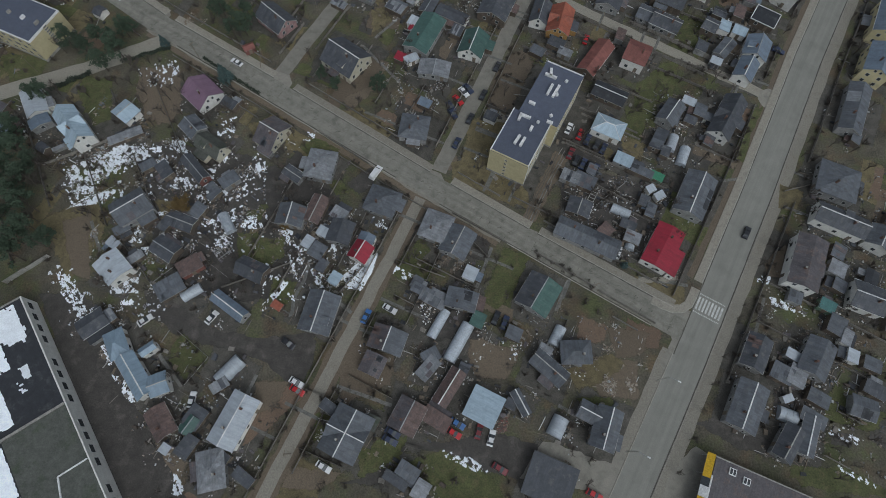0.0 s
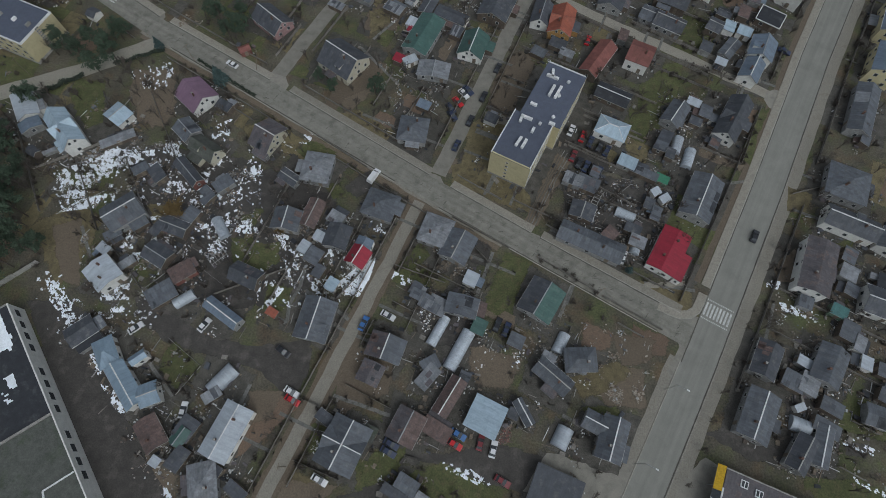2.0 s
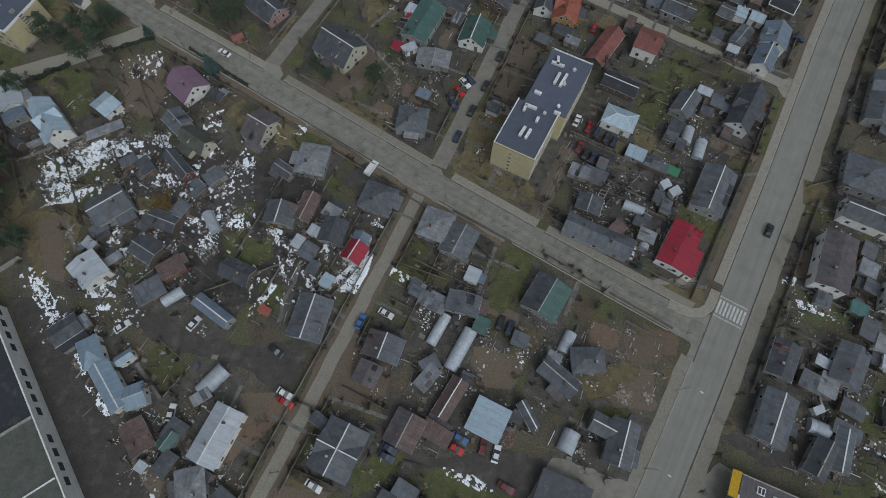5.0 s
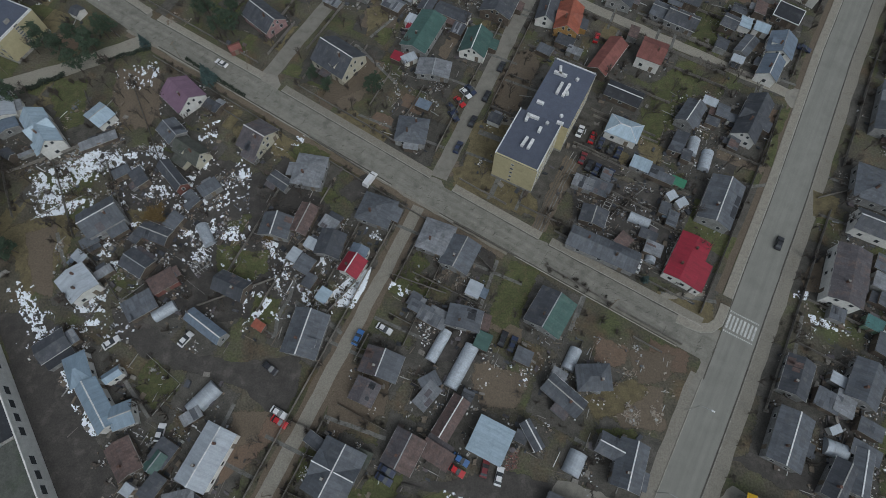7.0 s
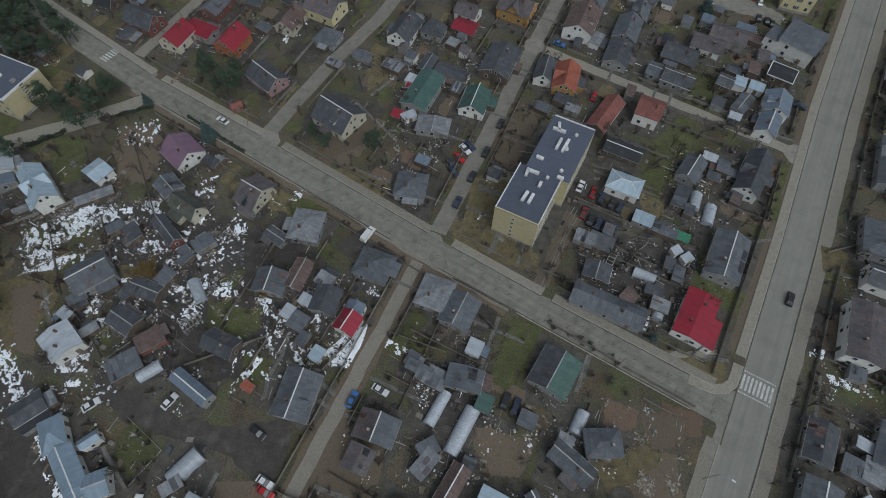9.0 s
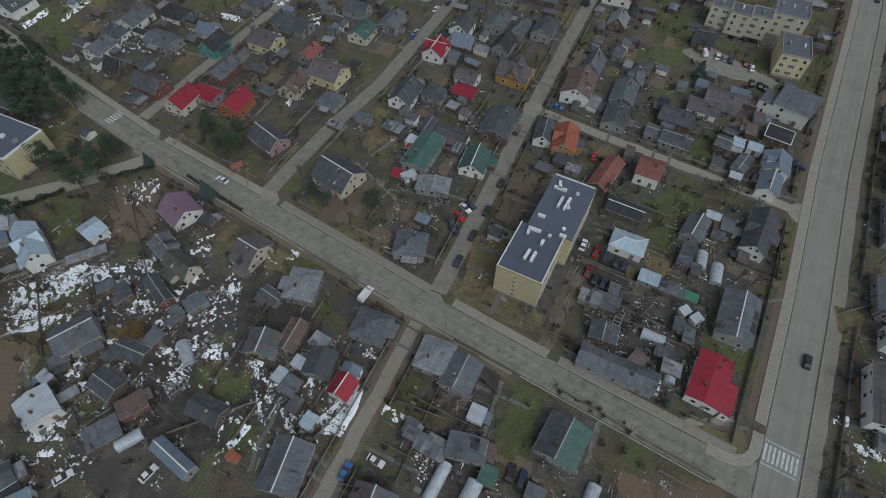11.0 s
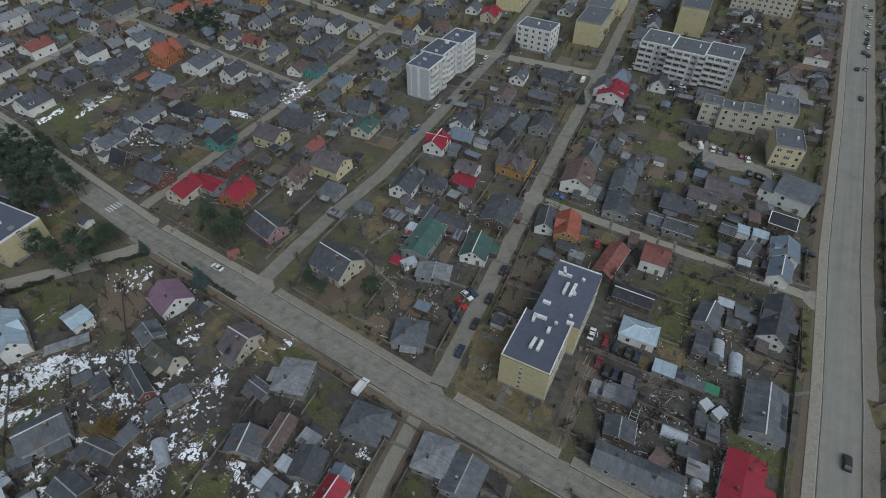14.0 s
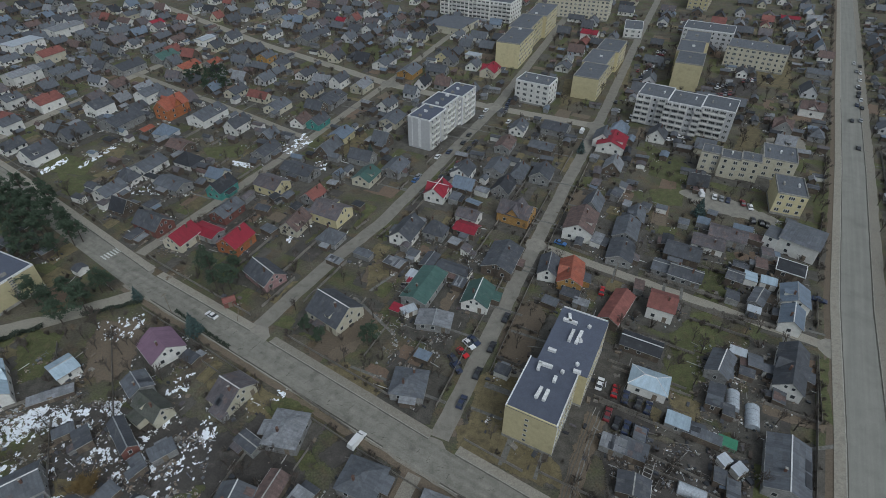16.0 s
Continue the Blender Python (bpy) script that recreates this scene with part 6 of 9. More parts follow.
car(160.7, 318.1, 65, "s")
car(219.9, 290.9, 61, "n")
car(227.7, 303.2, 61, "k")
car(235.3, 315.5, 61, "k")
car(242.8, 327.7, 61, "w")
car(250.2, 340.0, 61, "w")
car(257.2, 352.3, 61, "k")
car(89.6, 265.4, 67, "s")
car(93.4, 272.2, 67, "w")
car(96.8, 279.0, 67, "s")
car(107.7, 250.9, -28, "k")
car(111.1, 249.4, -28, "w")
car(114.3, 247.9, -28, "k")
car(27.9, 275.8, 67, "s")
car(29.4, 281.3, 67, "n")
car(30.4, 286.7, 67, "n")
car(32.1, 292.2, 67, "n")
car(-2.2, 206.7, 67, "m")
car(0.7, 213.6, 67, "s")
car(3.3, 220.5, 67, "m")
car(6.1, 227.3, 67, "w")
car(8.6, 234.2, 247, "k")
car(11.6, 241.1, 247, "n")

# ---------------------------------------------------------------- trees
tree("pine", -127.5, 126.8, 1.0)
tree("pine", -120.9, 123.5, .9)
tree("pine", -115.1, 119.0, .9)
tree("pine", -110.6, 123.9, 1.0)
tree("pine", -110.9, 133.4, .8)
tree("pine", -113.6, 128.5, .8)
tree("pine", -118.6, 129.5, .8)
tree("pine", -135.0, 106.0, .7)
tree("pine", -131.6, 107.2, .7)
tree("pine", -76.6, 139.4, .9)
tree("pine", -70.1, 135.9, .9)
tree("pine", -73.0, 133.0, .8)
tree("pine", -69.4, 141.8, .8)
tree("pine", -80.7, 144.0, .8)
tree("pine", -36.2, 113.8, .6)
tree("pine", -41.4, 118.2, .55)
tree("pine", -22.4, 113.1, .7)
tree("pine", -21.1, 114.8, .6)
tree("spruce", -74.1, 116.3, 1)
tree("spruce", -97.7, 130.2, .6)
tree("spruce", 55.5, 53.0, .4)
tree("pine", -136.3, 93.1, 1.0)
tree("pine", -132.1, 85.0, 1.0)
tree("pine", -132.9, 79.0, 1.0)
tree("pine", -127.5, 75.3, 1.0)
tree("pine", -129.1, 69.5, 1.0)
tree("pine", -123.9, 65.9, 1.0)
tree("pine", -128.3, 61.2, 1.0)
tree("pine", -120.9, 58.7, 1.0)
tree("pine", -122.9, 54.2, 1.0)
tree("pine", -116.9, 53.9, .8)
tree("pine", -116.0, 57.0, .7)
tree("pine", -123.2, 49.8, 1.0)
tree("pine", -137.0, 86.9, 1.0)
tree("pine", -133.7, 73.2, 1.0)
tree("pine", -127.5, 81.7, .8)
tree("pine", -177.8, 187.0, .9)
tree("pine", -170.0, 187.2, .9)
tree("pine", -162.2, 187.4, .8)
tree("pine", -165.0, 171.3, .9)
tree("pine", -156.6, 171.5, 1.0)
tree("pine", -150.3, 169.8, .9)
tree("pine", -144.0, 170.0, .8)
tree("pine", -156.0, 162.5, .9)
tree("pine", -146.2, 158.3, .9)
tree("pine", -133.5, 157.3, .9)
tree("pine", -160.1, 175.3, 1.0)
tree("pine", -155.2, 181.4, .9)
tree("pine", -171.0, 176.9, .9)
tree("pine", -139.3, 308.0, .9)
tree("pine", -141.9, 324.5, .8)
tree("pine", -168.0, 179.0, .9)
tree("pine", -159.3, 179.2, .9)
tree("pine", -149.4, 173.6, .9)
tree("pine", -155.2, 166.0, .9)
tree("pine", -145.9, 162.7, .9)
tree("pine", -139.8, 164.7, .9)
tree("pine", -152.6, 155.7, .9)
tree("pine", -131.8, 159.7, .8)
tree("pine", -141.7, 151.2, .9)
tree("pine", -135.9, 151.3, .9)
tree("pine", -161.2, 164.1, .9)
tree("pine", -145.4, 147.9, .9)
tree("pine", -108.5, 134.4, .7)
tree("pine", -149.9, 305.9, .9)
tree("pine", -148.4, 314.9, .9)
tree("pine", -137.1, 297.8, .9)
tree("pine", -132.3, 302.2, .9)
tree("pine", -124.7, 294.0, .9)
tree("pine", -133.7, 315.4, .9)
tree("spruce", 96.4, 182.3, .9)
tree("spruce", 60.1, 232.4, .7)
tree("spruce", -36.5, 227.6, .7)
tree("bare", -154.0, 189.8, 1)


def hedge(line, w, h, n, mat, label):
    """A row of bushes grown into one another, with an uneven top."""
    r = random.Random(n)
    ob = thing("hedge", *line[0])
    tagged(ob, label, "hedge")
    run = [Vector((x - line[0][0], y - line[0][1], 0)) for x, y in dense(line, 0.8)]

    def shape(q):
        k = q.randrange(len(run) - 1)
        p = run[k].lerp(run[k + 1], q.random())
        a, d = q.uniform(0, 3.14), w / 2 * math.sqrt(q.random()) * (0.75 + 0.3 * math.sin(k * 1.7))
        return (p.x + d * math.cos(2 * a), p.y + d * math.sin(2 * a), h * (0.15 + 0.85 * math.sqrt(q.random())) * (0.8 + 0.25 * math.sin(k * 0.9)))

    link("stems", *merged(*[twig(p, p + Vector((r.uniform(-0.3, 0.3), r.uniform(-0.3, 0.3), h * 0.8)), 0.06, 0.03) for p in run]), M_BARK, ob)
    link("foliage", *leaf_cloud(n, shape, 0.2, r), mat, ob)


def willow(x, y, h, spread, n):
    """A bushy tree in its ochre winter twigs."""
    r = random.Random(n)
    ob = thing("willow_bush", x, y)
    tagged(ob, "bushy ochre-brown willow with dense leafless twigs", "bush")
    limbs, ends = [], []
    for k in range(14):
        a, d = r.uniform(0, 6.28), spread * r.uniform(0.2, 1.0)
        tip = Vector((math.cos(a) * d, math.sin(a) * d, h * r.uniform(0.6, 1.0)))
        limbs.append(tube((0, 0, 0), tip, 0.09, 0.03, 4))
        ends.append(tip)
    link("limbs", *merged(*limbs), M_BARK, ob)
    fine = []
    for k in range(n):
        e = r.choice(ends) * r.uniform(0.5, 1.0)
        fine.append(twig(e, e + Vector((r.gauss(0, 0.7), r.gauss(0, 0.7), r.uniform(0.1, 1.1))), 0.035, 0.02))
    link("twigs", *merged(*fine), M_OCHRE, ob)


hedge([(-132.0, 110.3), (-126.7, 114.1), (-120.5, 117.5)], 2.0, 1.7, 1500, M_DARKHEDGE, "clipped dark evergreen hedge along the lane")
hedge([(-111.3, 122.5), (-103.5, 126.1), (-96.1, 129.2)], 1.6, 1.5, 1100, M_DARKHEDGE, "clipped dark evergreen hedge along the lane")
hedge([(-83.7, 125.3), (-73.4, 118.5), (-62.4, 111.1)], 1.3, 1.2, 900, M_DARKHEDGE, "overgrown dark hedge beside the street fence")
willow(-79.8, 68.3, 4.2, 3.6, 2600)
willow(-47.6, 62.9, 2.4, 2.0, 500)


def pergola(x, y, ang, L, W):
    """An open row of posts, rails and crossbars in weathered timber."""
    ob = thing("pergola", x, y, ang)
    tagged(ob, "bare weathered timber pergola standing in a garden", "pergola")
    for sy in (-1, 1):
        link("rail", *box(-L / 2, sy * W / 2 - 0.07, 1.6, L / 2, sy * W / 2 + 0.07, 1.75), M_BOARD, ob)
    n = max(3, round(L / 1.1))
    for k in range(n + 1):
        u = -L / 2 + k * L / n
        for sy in (-1, 1):
            link("post", *box(u - 0.06, sy * W / 2 - 0.06, 0, u + 0.06, sy * W / 2 + 0.06, 1.6), M_BOARD, ob)
        link("crossbar", *box(u - 0.06, -W / 2, 1.76, u + 0.06, W / 2, 1.86), M_BOARD, ob)


pergola(47.6, 75.8, 62, 4.6, 1.9)
pergola(-64.5, 53.9, 42, 5.0, 2.2)

# ---------------------------------------------------------------- yards, lawns, snow and scrap
patch("dirt_yard", [(-97.0, 82.8), (-80.4, 86.3), (-53.5, 84.0), (-31.4, 74.8), (-31.9, 61.6), (-38.3, 43.9), (-53.8, 39.3), (-71.4, 39.7), (-86.0, 56.6)], M_MUD, 0.009, "dark damp ground of the crowded back yards", 0.8)
patch("dirt_yard", [(-86.5, 42.4), (-78.5, 39.2), (-65.7, 32.0), (-60.5, 29.7), (-49.0, 28.4), (-34.7, 30.4), (-35.0, 20.8), (-39.3, 14.5), (-48.1, 22.0), (-56.4, 24.2), (-71.4, 27.8), (-83.6, 34.0)], M_MUD, 0.018, "dark muddy yard between the houses")
patch("dirt_yard", [(-116.4, 39.9), (-103.3, 40.3), (-92.1, 27.3), (-80.5, 7.6), (-63.6, -13.3), (-82.4, -13.7), (-89.4, -2.7), (-104.6, 20.6)], M_MUD, 0.018, "dark muddy yard between the houses")
patch("dirt_yard", [(-12.1, 2.6), (-1.5, 1.4), (12.2, 3.9), (19.8, 4.1), (28.8, 1.4), (24.0, -7.0), (13.6, -5.2), (0.1, -0.6)], M_MUD, 0.018, "dark muddy yard between the houses")
patch("dirt_yard", [(70.8, 8.2), (80.7, 2.6), (101.0, -2.6), (98.9, 1.6), (87.4, 5.6), (75.7, 9.8)], M_MUD, 0.018, "dark muddy yard between the houses")
patch("apron", [(28.9, 2.8), (46.7, -2.4), (51.7, 1.9), (47.5, -10.9), (41.7, -9.4), (22.5, -7.1)], M_PATCHED, 0.022, "grey patched asphalt forecourt beside the road")
patch("apron", [(70.0, 2.4), (74.9, -0.4), (69.7, -10.4), (59.3, -10.6), (63.2, -3.4)], M_PATCHED, 0.022, "grey patched asphalt forecourt beside the road")
patch("dirt_yard", [(37.7, 100.5), (51.4, 94.4), (53.5, 86.1), (41.7, 87.8), (37.4, 94.0)], M_MUD, 0.018, "dark muddy yard between the houses")
patch("dry_grass", [(-155.8, 129.9), (-145.6, 125.4), (-134.6, 124.6), (-141.0, 119.6), (-151.0, 114.5)], M_STRAW, 0.012, "yellowish dry winter grass")
patch("lawn", [(-154.6, 126.3), (-142.0, 123.1), (-144.4, 118.3), (-151.4, 115.7)], M_LAWN, 0.012, "dull green grass of a garden")
patch("lawn", [(-123.5, 117.8), (-113.4, 113.5), (-111.0, 103.4), (-119.1, 102.0), (-123.3, 110.9)], M_LAWN, 0.012, "dull green grass of a garden")
patch("dry_grass", [(-122.1, 63.1), (-110.3, 71.1), (-101.1, 65.6), (-105.6, 48.9), (-109.2, 43.5), (-114.8, 52.2)], M_STRAW, 0.012, "yellowish dry winter grass")
patch("bare_ground", [(-104.5, 120.8), (-91.0, 121.3), (-87.5, 103.0), (-94.0, 98.4), (-103.9, 109.2)], M_EARTH, 0.015, "bare trodden brown earth")
patch("dry_grass", [(-58.1, 63.0), (-46.4, 59.6), (-48.9, 52.3), (-59.6, 55.6)], M_STRAW, 0.012, "yellowish dry winter grass")
patch("lawn", [(-13.3, 53.2), (-1.3, 51.8), (-2.9, 46.4), (-13.0, 47.9)], M_LAWN, 0.012, "dull green grass of a garden")
patch("lawn", [(19.2, 57.8), (27.7, 56.2), (20.5, 40.1), (15.6, 45.2)], M_LAWN, 0.012, "dull green grass of a garden")
patch("bare_ground", [(13.3, 103.0), (16.2, 117.9), (23.3, 131.3), (31.5, 135.3), (28.1, 123.0), (19.9, 103.2)], M_EARTH, 0.015, "bare trodden brown earth")
patch("dry_grass", [(3.2, 86.6), (16.0, 91.2), (26.7, 78.1), (28.2, 71.3), (17.6, 74.9), (3.3, 80.5)], M_STRAW, 0.012, "yellowish dry winter grass")
patch("dry_grass", [(8.6, 101.7), (13.3, 105.2), (18.0, 103.1), (12.3, 93.2), (5.9, 86.7)], M_STRAW, 0.012, "yellowish dry winter grass")
patch("path", [(13.9, 107.5), (22.2, 105.5), (21.4, 102.1), (13.3, 104.8)], M_DUST, 0.026, "pale dusty footpath")
patch("lawn", [(76.1, 129.5), (82.1, 129.7), (78.2, 115.3), (69.9, 110.4), (69.0, 119.6)], M_LAWN, 0.012, "dull green grass of a garden")
patch("lawn", [(62.2, 110.2), (69.7, 108.2), (64.5, 94.8), (58.8, 94.6)], M_LAWN, 0.012, "dull green grass of a garden")
patch("lawn", [(82.9, 143.5), (90.5, 139.9), (85.4, 132.3), (80.7, 134.6)], M_LAWN, 0.012, "dull green grass of a garden")
patch("dry_grass", [(58.9, 49.8), (72.9, 46.7), (73.0, 41.5), (68.8, 40.5), (57.9, 48.1)], M_STRAW, 0.012, "yellowish dry winter grass")
patch("path", [(54.5, 48.8), (71.7, 50.2), (71.2, 48.8), (56.1, 47.7)], M_DUST, 0.026, "pale dusty footpath")
patch("bare_ground", [(55.1, 36.8), (64.6, 33.7), (63.1, 28.0), (52.7, 29.3)], M_CLAY, 0.015, "reddish bare earth of a cleared plot")
patch("bare_ground", [(44.3, 25.9), (57.1, 24.6), (56.0, 13.8), (45.1, 15.0), (42.3, 19.6)], M_EARTH, 0.015, "bare trodden brown earth")
patch("bare_ground", [(41.9, 37.3), (49.9, 34.2), (46.2, 29.2), (39.8, 30.6)], M_CLAY, 0.015, "reddish bare earth of a cleared plot")
patch("lawn", [(-21.0, 0.3), (-10.4, -0.9), (-11.5, -7.8), (-18.8, -9.3)], M_LAWN, 0.012, "dull green grass of a garden")
patch("lawn", [(1.6, -2.0), (15.1, -5.9), (18.0, -11.5), (0.4, -11.9)], M_LAWN, 0.012, "dull green grass of a garden")
patch("dry_grass", [(-37.4, -1.5), (-27.9, -6.8), (-30.2, -12.5), (-40.4, -12.8)], M_STRAW, 0.012, "yellowish dry winter grass")
patch("bare_ground", [(-49.9, 12.7), (-41.0, 16.0), (-36.0, 13.1), (-45.6, 4.0), (-51.0, -0.4)], M_CLAY, 0.015, "reddish bare earth of a cleared plot")
patch("bare_ground", [(9.0, 29.8), (23.5, 27.0), (20.1, 19.0), (9.0, 21.9)], M_EARTH, 0.015, "bare trodden brown earth")
patch("lawn", [(110.3, 18.1), (124.3, 12.4), (120.1, 7.1), (107.0, 10.5)], M_LAWN, 0.012, "dull green grass of a garden")
patch("lawn", [(113.5, 62.3), (120.1, 60.6), (116.7, 53.2), (111.9, 54.9)], M_LAWN, 0.012, "dull green grass of a garden")
patch("lawn", [(94.9, -2.7), (110.1, -2.4), (119.0, -7.7), (118.5, -9.3), (97.1, -6.8)], M_LAWN, 0.012, "dull green grass of a garden")
patch("bare_ground", [(-29.2, 128.3), (-19.2, 126.2), (-24.3, 114.2), (-31.2, 104.9), (-35.6, 111.5)], M_EARTH, 0.015, "bare trodden brown earth")
patch("dry_grass", [(-27.6, 107.2), (-15.7, 98.8), (-19.2, 94.3), (-35.0, 104.7)], M_STRAW, 0.012, "yellowish dry winter grass")
patch("bare_ground", [(-23.3, 29.0), (-11.9, 27.7), (-12.9, 16.7), (-26.5, 10.3), (-27.3, 19.4)], M_EARTH, 0.015, "bare trodden brown earth")
patch("lawn", [(-61.8, 59.2), (-47.7, 55.9), (-50.3, 50.4), (-60.7, 51.9)], M_LAWN, 0.012, "dull green grass of a garden")
patch("dry_grass", [(-64.4, 99.4), (-53.8, 104.1), (-49.2, 97.7), (-57.1, 86.8)], M_STRAW, 0.012, "yellowish dry winter grass")
patch("dry_grass", [(-49.2, 97.7), (-33.6, 89.6), (-40.5, 85.3), (-52.1, 91.2)], M_STRAW, 0.012, "yellowish dry winter grass")
patch("dry_grass", [(-105.4, 181.9), (-95.0, 203.7), (-98.8, 182.1)], M_STRAW, 0.012, "yellowish dry winter grass")
patch("lawn", [(-172.2, 211.1), (-147.5, 197.6), (-145.2, 184.8), (-159.0, 192.9)], M_LAWN, 0.012, "dull green grass of a garden")
patch("lawn", [(-193.4, 220.7), (-181.3, 226.4), (-159.0, 219.0), (-157.2, 206.6), (-175.6, 208.5)], M_LAWN, 0.012, "dull green grass of a garden")
patch("dry_grass", [(-163.5, 232.5), (-151.1, 231.7), (-148.9, 221.9), (-160.5, 224.3)], M_STRAW, 0.012, "yellowish dry winter grass")
patch("lawn", [(-115.6, 232.7), (-97.9, 235.5), (-94.4, 224.6), (-109.0, 222.0)], M_LAWN, 0.012, "dull green grass of a garden")
patch("lawn", [(83.4, 201.9), (97.6, 202.3), (92.2, 189.4), (81.3, 190.3)], M_LAWN, 0.012, "dull green grass of a garden")
patch("dry_grass", [(67.6, 326.2), (77.7, 326.5), (75.5, 296.6), (58.0, 284.5)], M_STRAW, 0.012, "yellowish dry winter grass")
patch("dry_grass", [(105.0, 357.0), (118.7, 368.3), (102.7, 318.3), (94.4, 318.0)], M_STRAW, 0.012, "yellowish dry winter grass")
patch("lawn", [(116.0, 318.7), (137.0, 333.0), (139.3, 319.4), (118.8, 306.0)], M_LAWN, 0.012, "dull green grass of a garden")
patch("dry_grass", [(196.3, 360.0), (218.3, 360.7), (195.1, 312.6), (179.3, 320.7)], M_STRAW, 0.012, "yellowish dry winter grass")
patch("lawn", [(93.0, 245.8), (108.0, 219.1), (100.7, 204.6), (86.7, 213.6)], M_LAWN, 0.012, "dull green grass of a garden")
patch("dry_grass", [(141.8, 253.3), (163.3, 280.4), (146.3, 241.5), (130.6, 235.4)], M_STRAW, 0.012, "yellowish dry winter grass")
patch("lawn", [(149.7, 199.4), (161.5, 206.3), (147.8, 181.1), (139.2, 179.0)], M_LAWN, 0.012, "dull green grass of a garden")
patch("lawn", [(87.0, 152.4), (95.6, 149.6), (85.5, 132.9), (78.3, 135.3)], M_LAWN, 0.012, "dull green grass of a garden")
patch("dry_grass", [(-197.2, 308.8), (-195.5, 336.9), (-181.6, 318.3), (-183.7, 288.6)], M_STRAW, 0.012, "yellowish dry winter grass")
patch("lawn", [(-218.7, 242.6), (-210.2, 255.5), (-202.4, 243.1), (-208.2, 231.2)], M_LAWN, 0.012, "dull green grass of a garden")
patch("lawn", [(-72.9, 397.8), (-31.0, 374.7), (-35.7, 342.1), (-76.6, 373.2)], M_LAWN, 0.012, "dull green grass of a garden")
patch("dry_grass", [(-66.8, 253.3), (-45.3, 260.4), (-36.6, 236.2), (-50.6, 224.8)], M_STRAW, 0.012, "yellowish dry winter grass")
patch("bare_ground", [(-27.6, 149.3), (-14.8, 159.1), (-17.1, 140.9), (-28.3, 140.6)], M_EARTH, 0.015, "bare trodden brown earth")
patch("apron", [(94.5, 200.0), (105.5, 204.8), (127.1, 180.6), (123.2, 176.7), (99.4, 187.6)], M_PATCHED, 0.022, "grey patched asphalt forecourt beside the road")
patch("path", [(153.0, 250.5), (174.0, 257.3), (164.8, 233.7), (147.8, 235.9)], M_DUST, 0.026, "pale dusty footpath")
patch("dirt_yard", [(152.6, 328.9), (187.4, 339.4), (171.9, 303.6), (146.3, 302.8)], M_MUD, 0.018, "dark muddy yard between the houses")
snow([(-120.8, 80.7), (-104.9, 89.1), (-97.6, 89.3), (-94.8, 84.6), (-104.3, 79.2), (-108.7, 75.1), (-108.8, 72.1), (-102.9, 73.3), (-103.8, 69.4), (-113.8, 67.5), (-118.9, 74.8)], 0.4, scale=.9)
snow([(-98.1, 83.5), (-91.6, 91.0), (-87.4, 83.8), (-95.7, 80.5)], 0.63)
snow([(-89.3, 93.2), (-82.8, 93.4), (-83.7, 88.1), (-88.4, 89.0)], 0.73)
snow([(-106.4, 120.8), (-91.7, 124.9), (-91.6, 114.2), (-102.7, 112.7)], 0.38, scale=.9)
snow([(-85.4, 73.8), (-68.4, 78.3), (-67.1, 70.4), (-79.7, 72.0)], 0.2, scale=.9)
snow([(-72.3, 75.2), (-67.2, 76.3), (-67.4, 72.0), (-72.8, 72.6)], 0.58)
snow([(-61.9, 82.5), (-56.9, 85.8), (-56.8, 78.6), (-62.3, 73.5), (-67.8, 74.3)], 0.22, scale=.9)
snow([(-61.1, 65.8), (-56.9, 66.9), (-56.2, 62.1), (-61.4, 62.0)], 0.73)
snow([(-76.2, 62.5), (-63.3, 68.6), (-61.3, 55.5), (-73.1, 55.2)], 0.28, scale=.9)
snow([(-49.5, 63.3), (-44.9, 61.5), (-45.4, 58.7), (-50.1, 61.4)], 0.63)
snow([(-29.0, 47.5), (-23.5, 53.0), (-18.6, 55.3), (-19.9, 49.5), (-22.8, 43.3), (-27.8, 44.0)], 1.03)
snow([(-50.5, 39.1), (-46.4, 46.1), (-44.3, 45.3), (-48.7, 38.3)], 0.68)
snow([(-95.5, 60.1), (-90.8, 62.1), (-90.5, 56.5), (-95.5, 56.4)], 0.68)
snow([(-91.7, 54.7), (-87.7, 55.7), (-87.8, 52.1), (-92.8, 51.9)], 0.63)
snow([(-96.0, 43.9), (-88.9, 45.8), (-87.8, 40.7), (-94.4, 40.5)], 0.63)
snow([(-93.1, 38.8), (-86.8, 39.8), (-86.3, 37.3), (-92.8, 37.1)], 0.58)
snow([(-113.5, 47.3), (-108.8, 45.3), (-103.2, 38.6), (-99.2, 30.3), (-100.9, 29.5), (-105.8, 36.0), (-110.2, 40.1)], 0.53, scale=1.2)
snow([(-97.2, 28.8), (-87.9, 19.5), (-81.9, 10.2), (-83.6, 9.7), (-90.6, 17.9)], 0.53)
snow([(-39.4, 50.7), (-32.5, 58.2), (-30.5, 54.6), (-36.3, 45.5)], 0.38, scale=.9)
snow([(-72.9, 100.2), (-68.6, 102.5), (-68.3, 94.9), (-72.2, 95.9)], 0.53)
snow([(1.6, 0.1), (9.2, -1.6), (15.4, -5.6), (10.7, -5.3), (3.2, -2.3)], 0.58, scale=1.2)
snow([(-13.2, 51.4), (-6.3, 48.1), (-8.7, 46.3), (-13.9, 48.8)], 0.33, scale=.9)
snow([(-5.2, 40.3), (-1.8, 39.5), (-2.6, 36.1), (-5.5, 36.9)], 0.48)
snow([(15.5, 30.0), (25.1, 27.8), (21.8, 23.8), (15.4, 26.8)], 0.33, scale=.9)
snow([(108.1, 8.7), (116.5, 4.8), (114.6, 3.4), (106.8, 6.1)], 0.48, scale=.8)
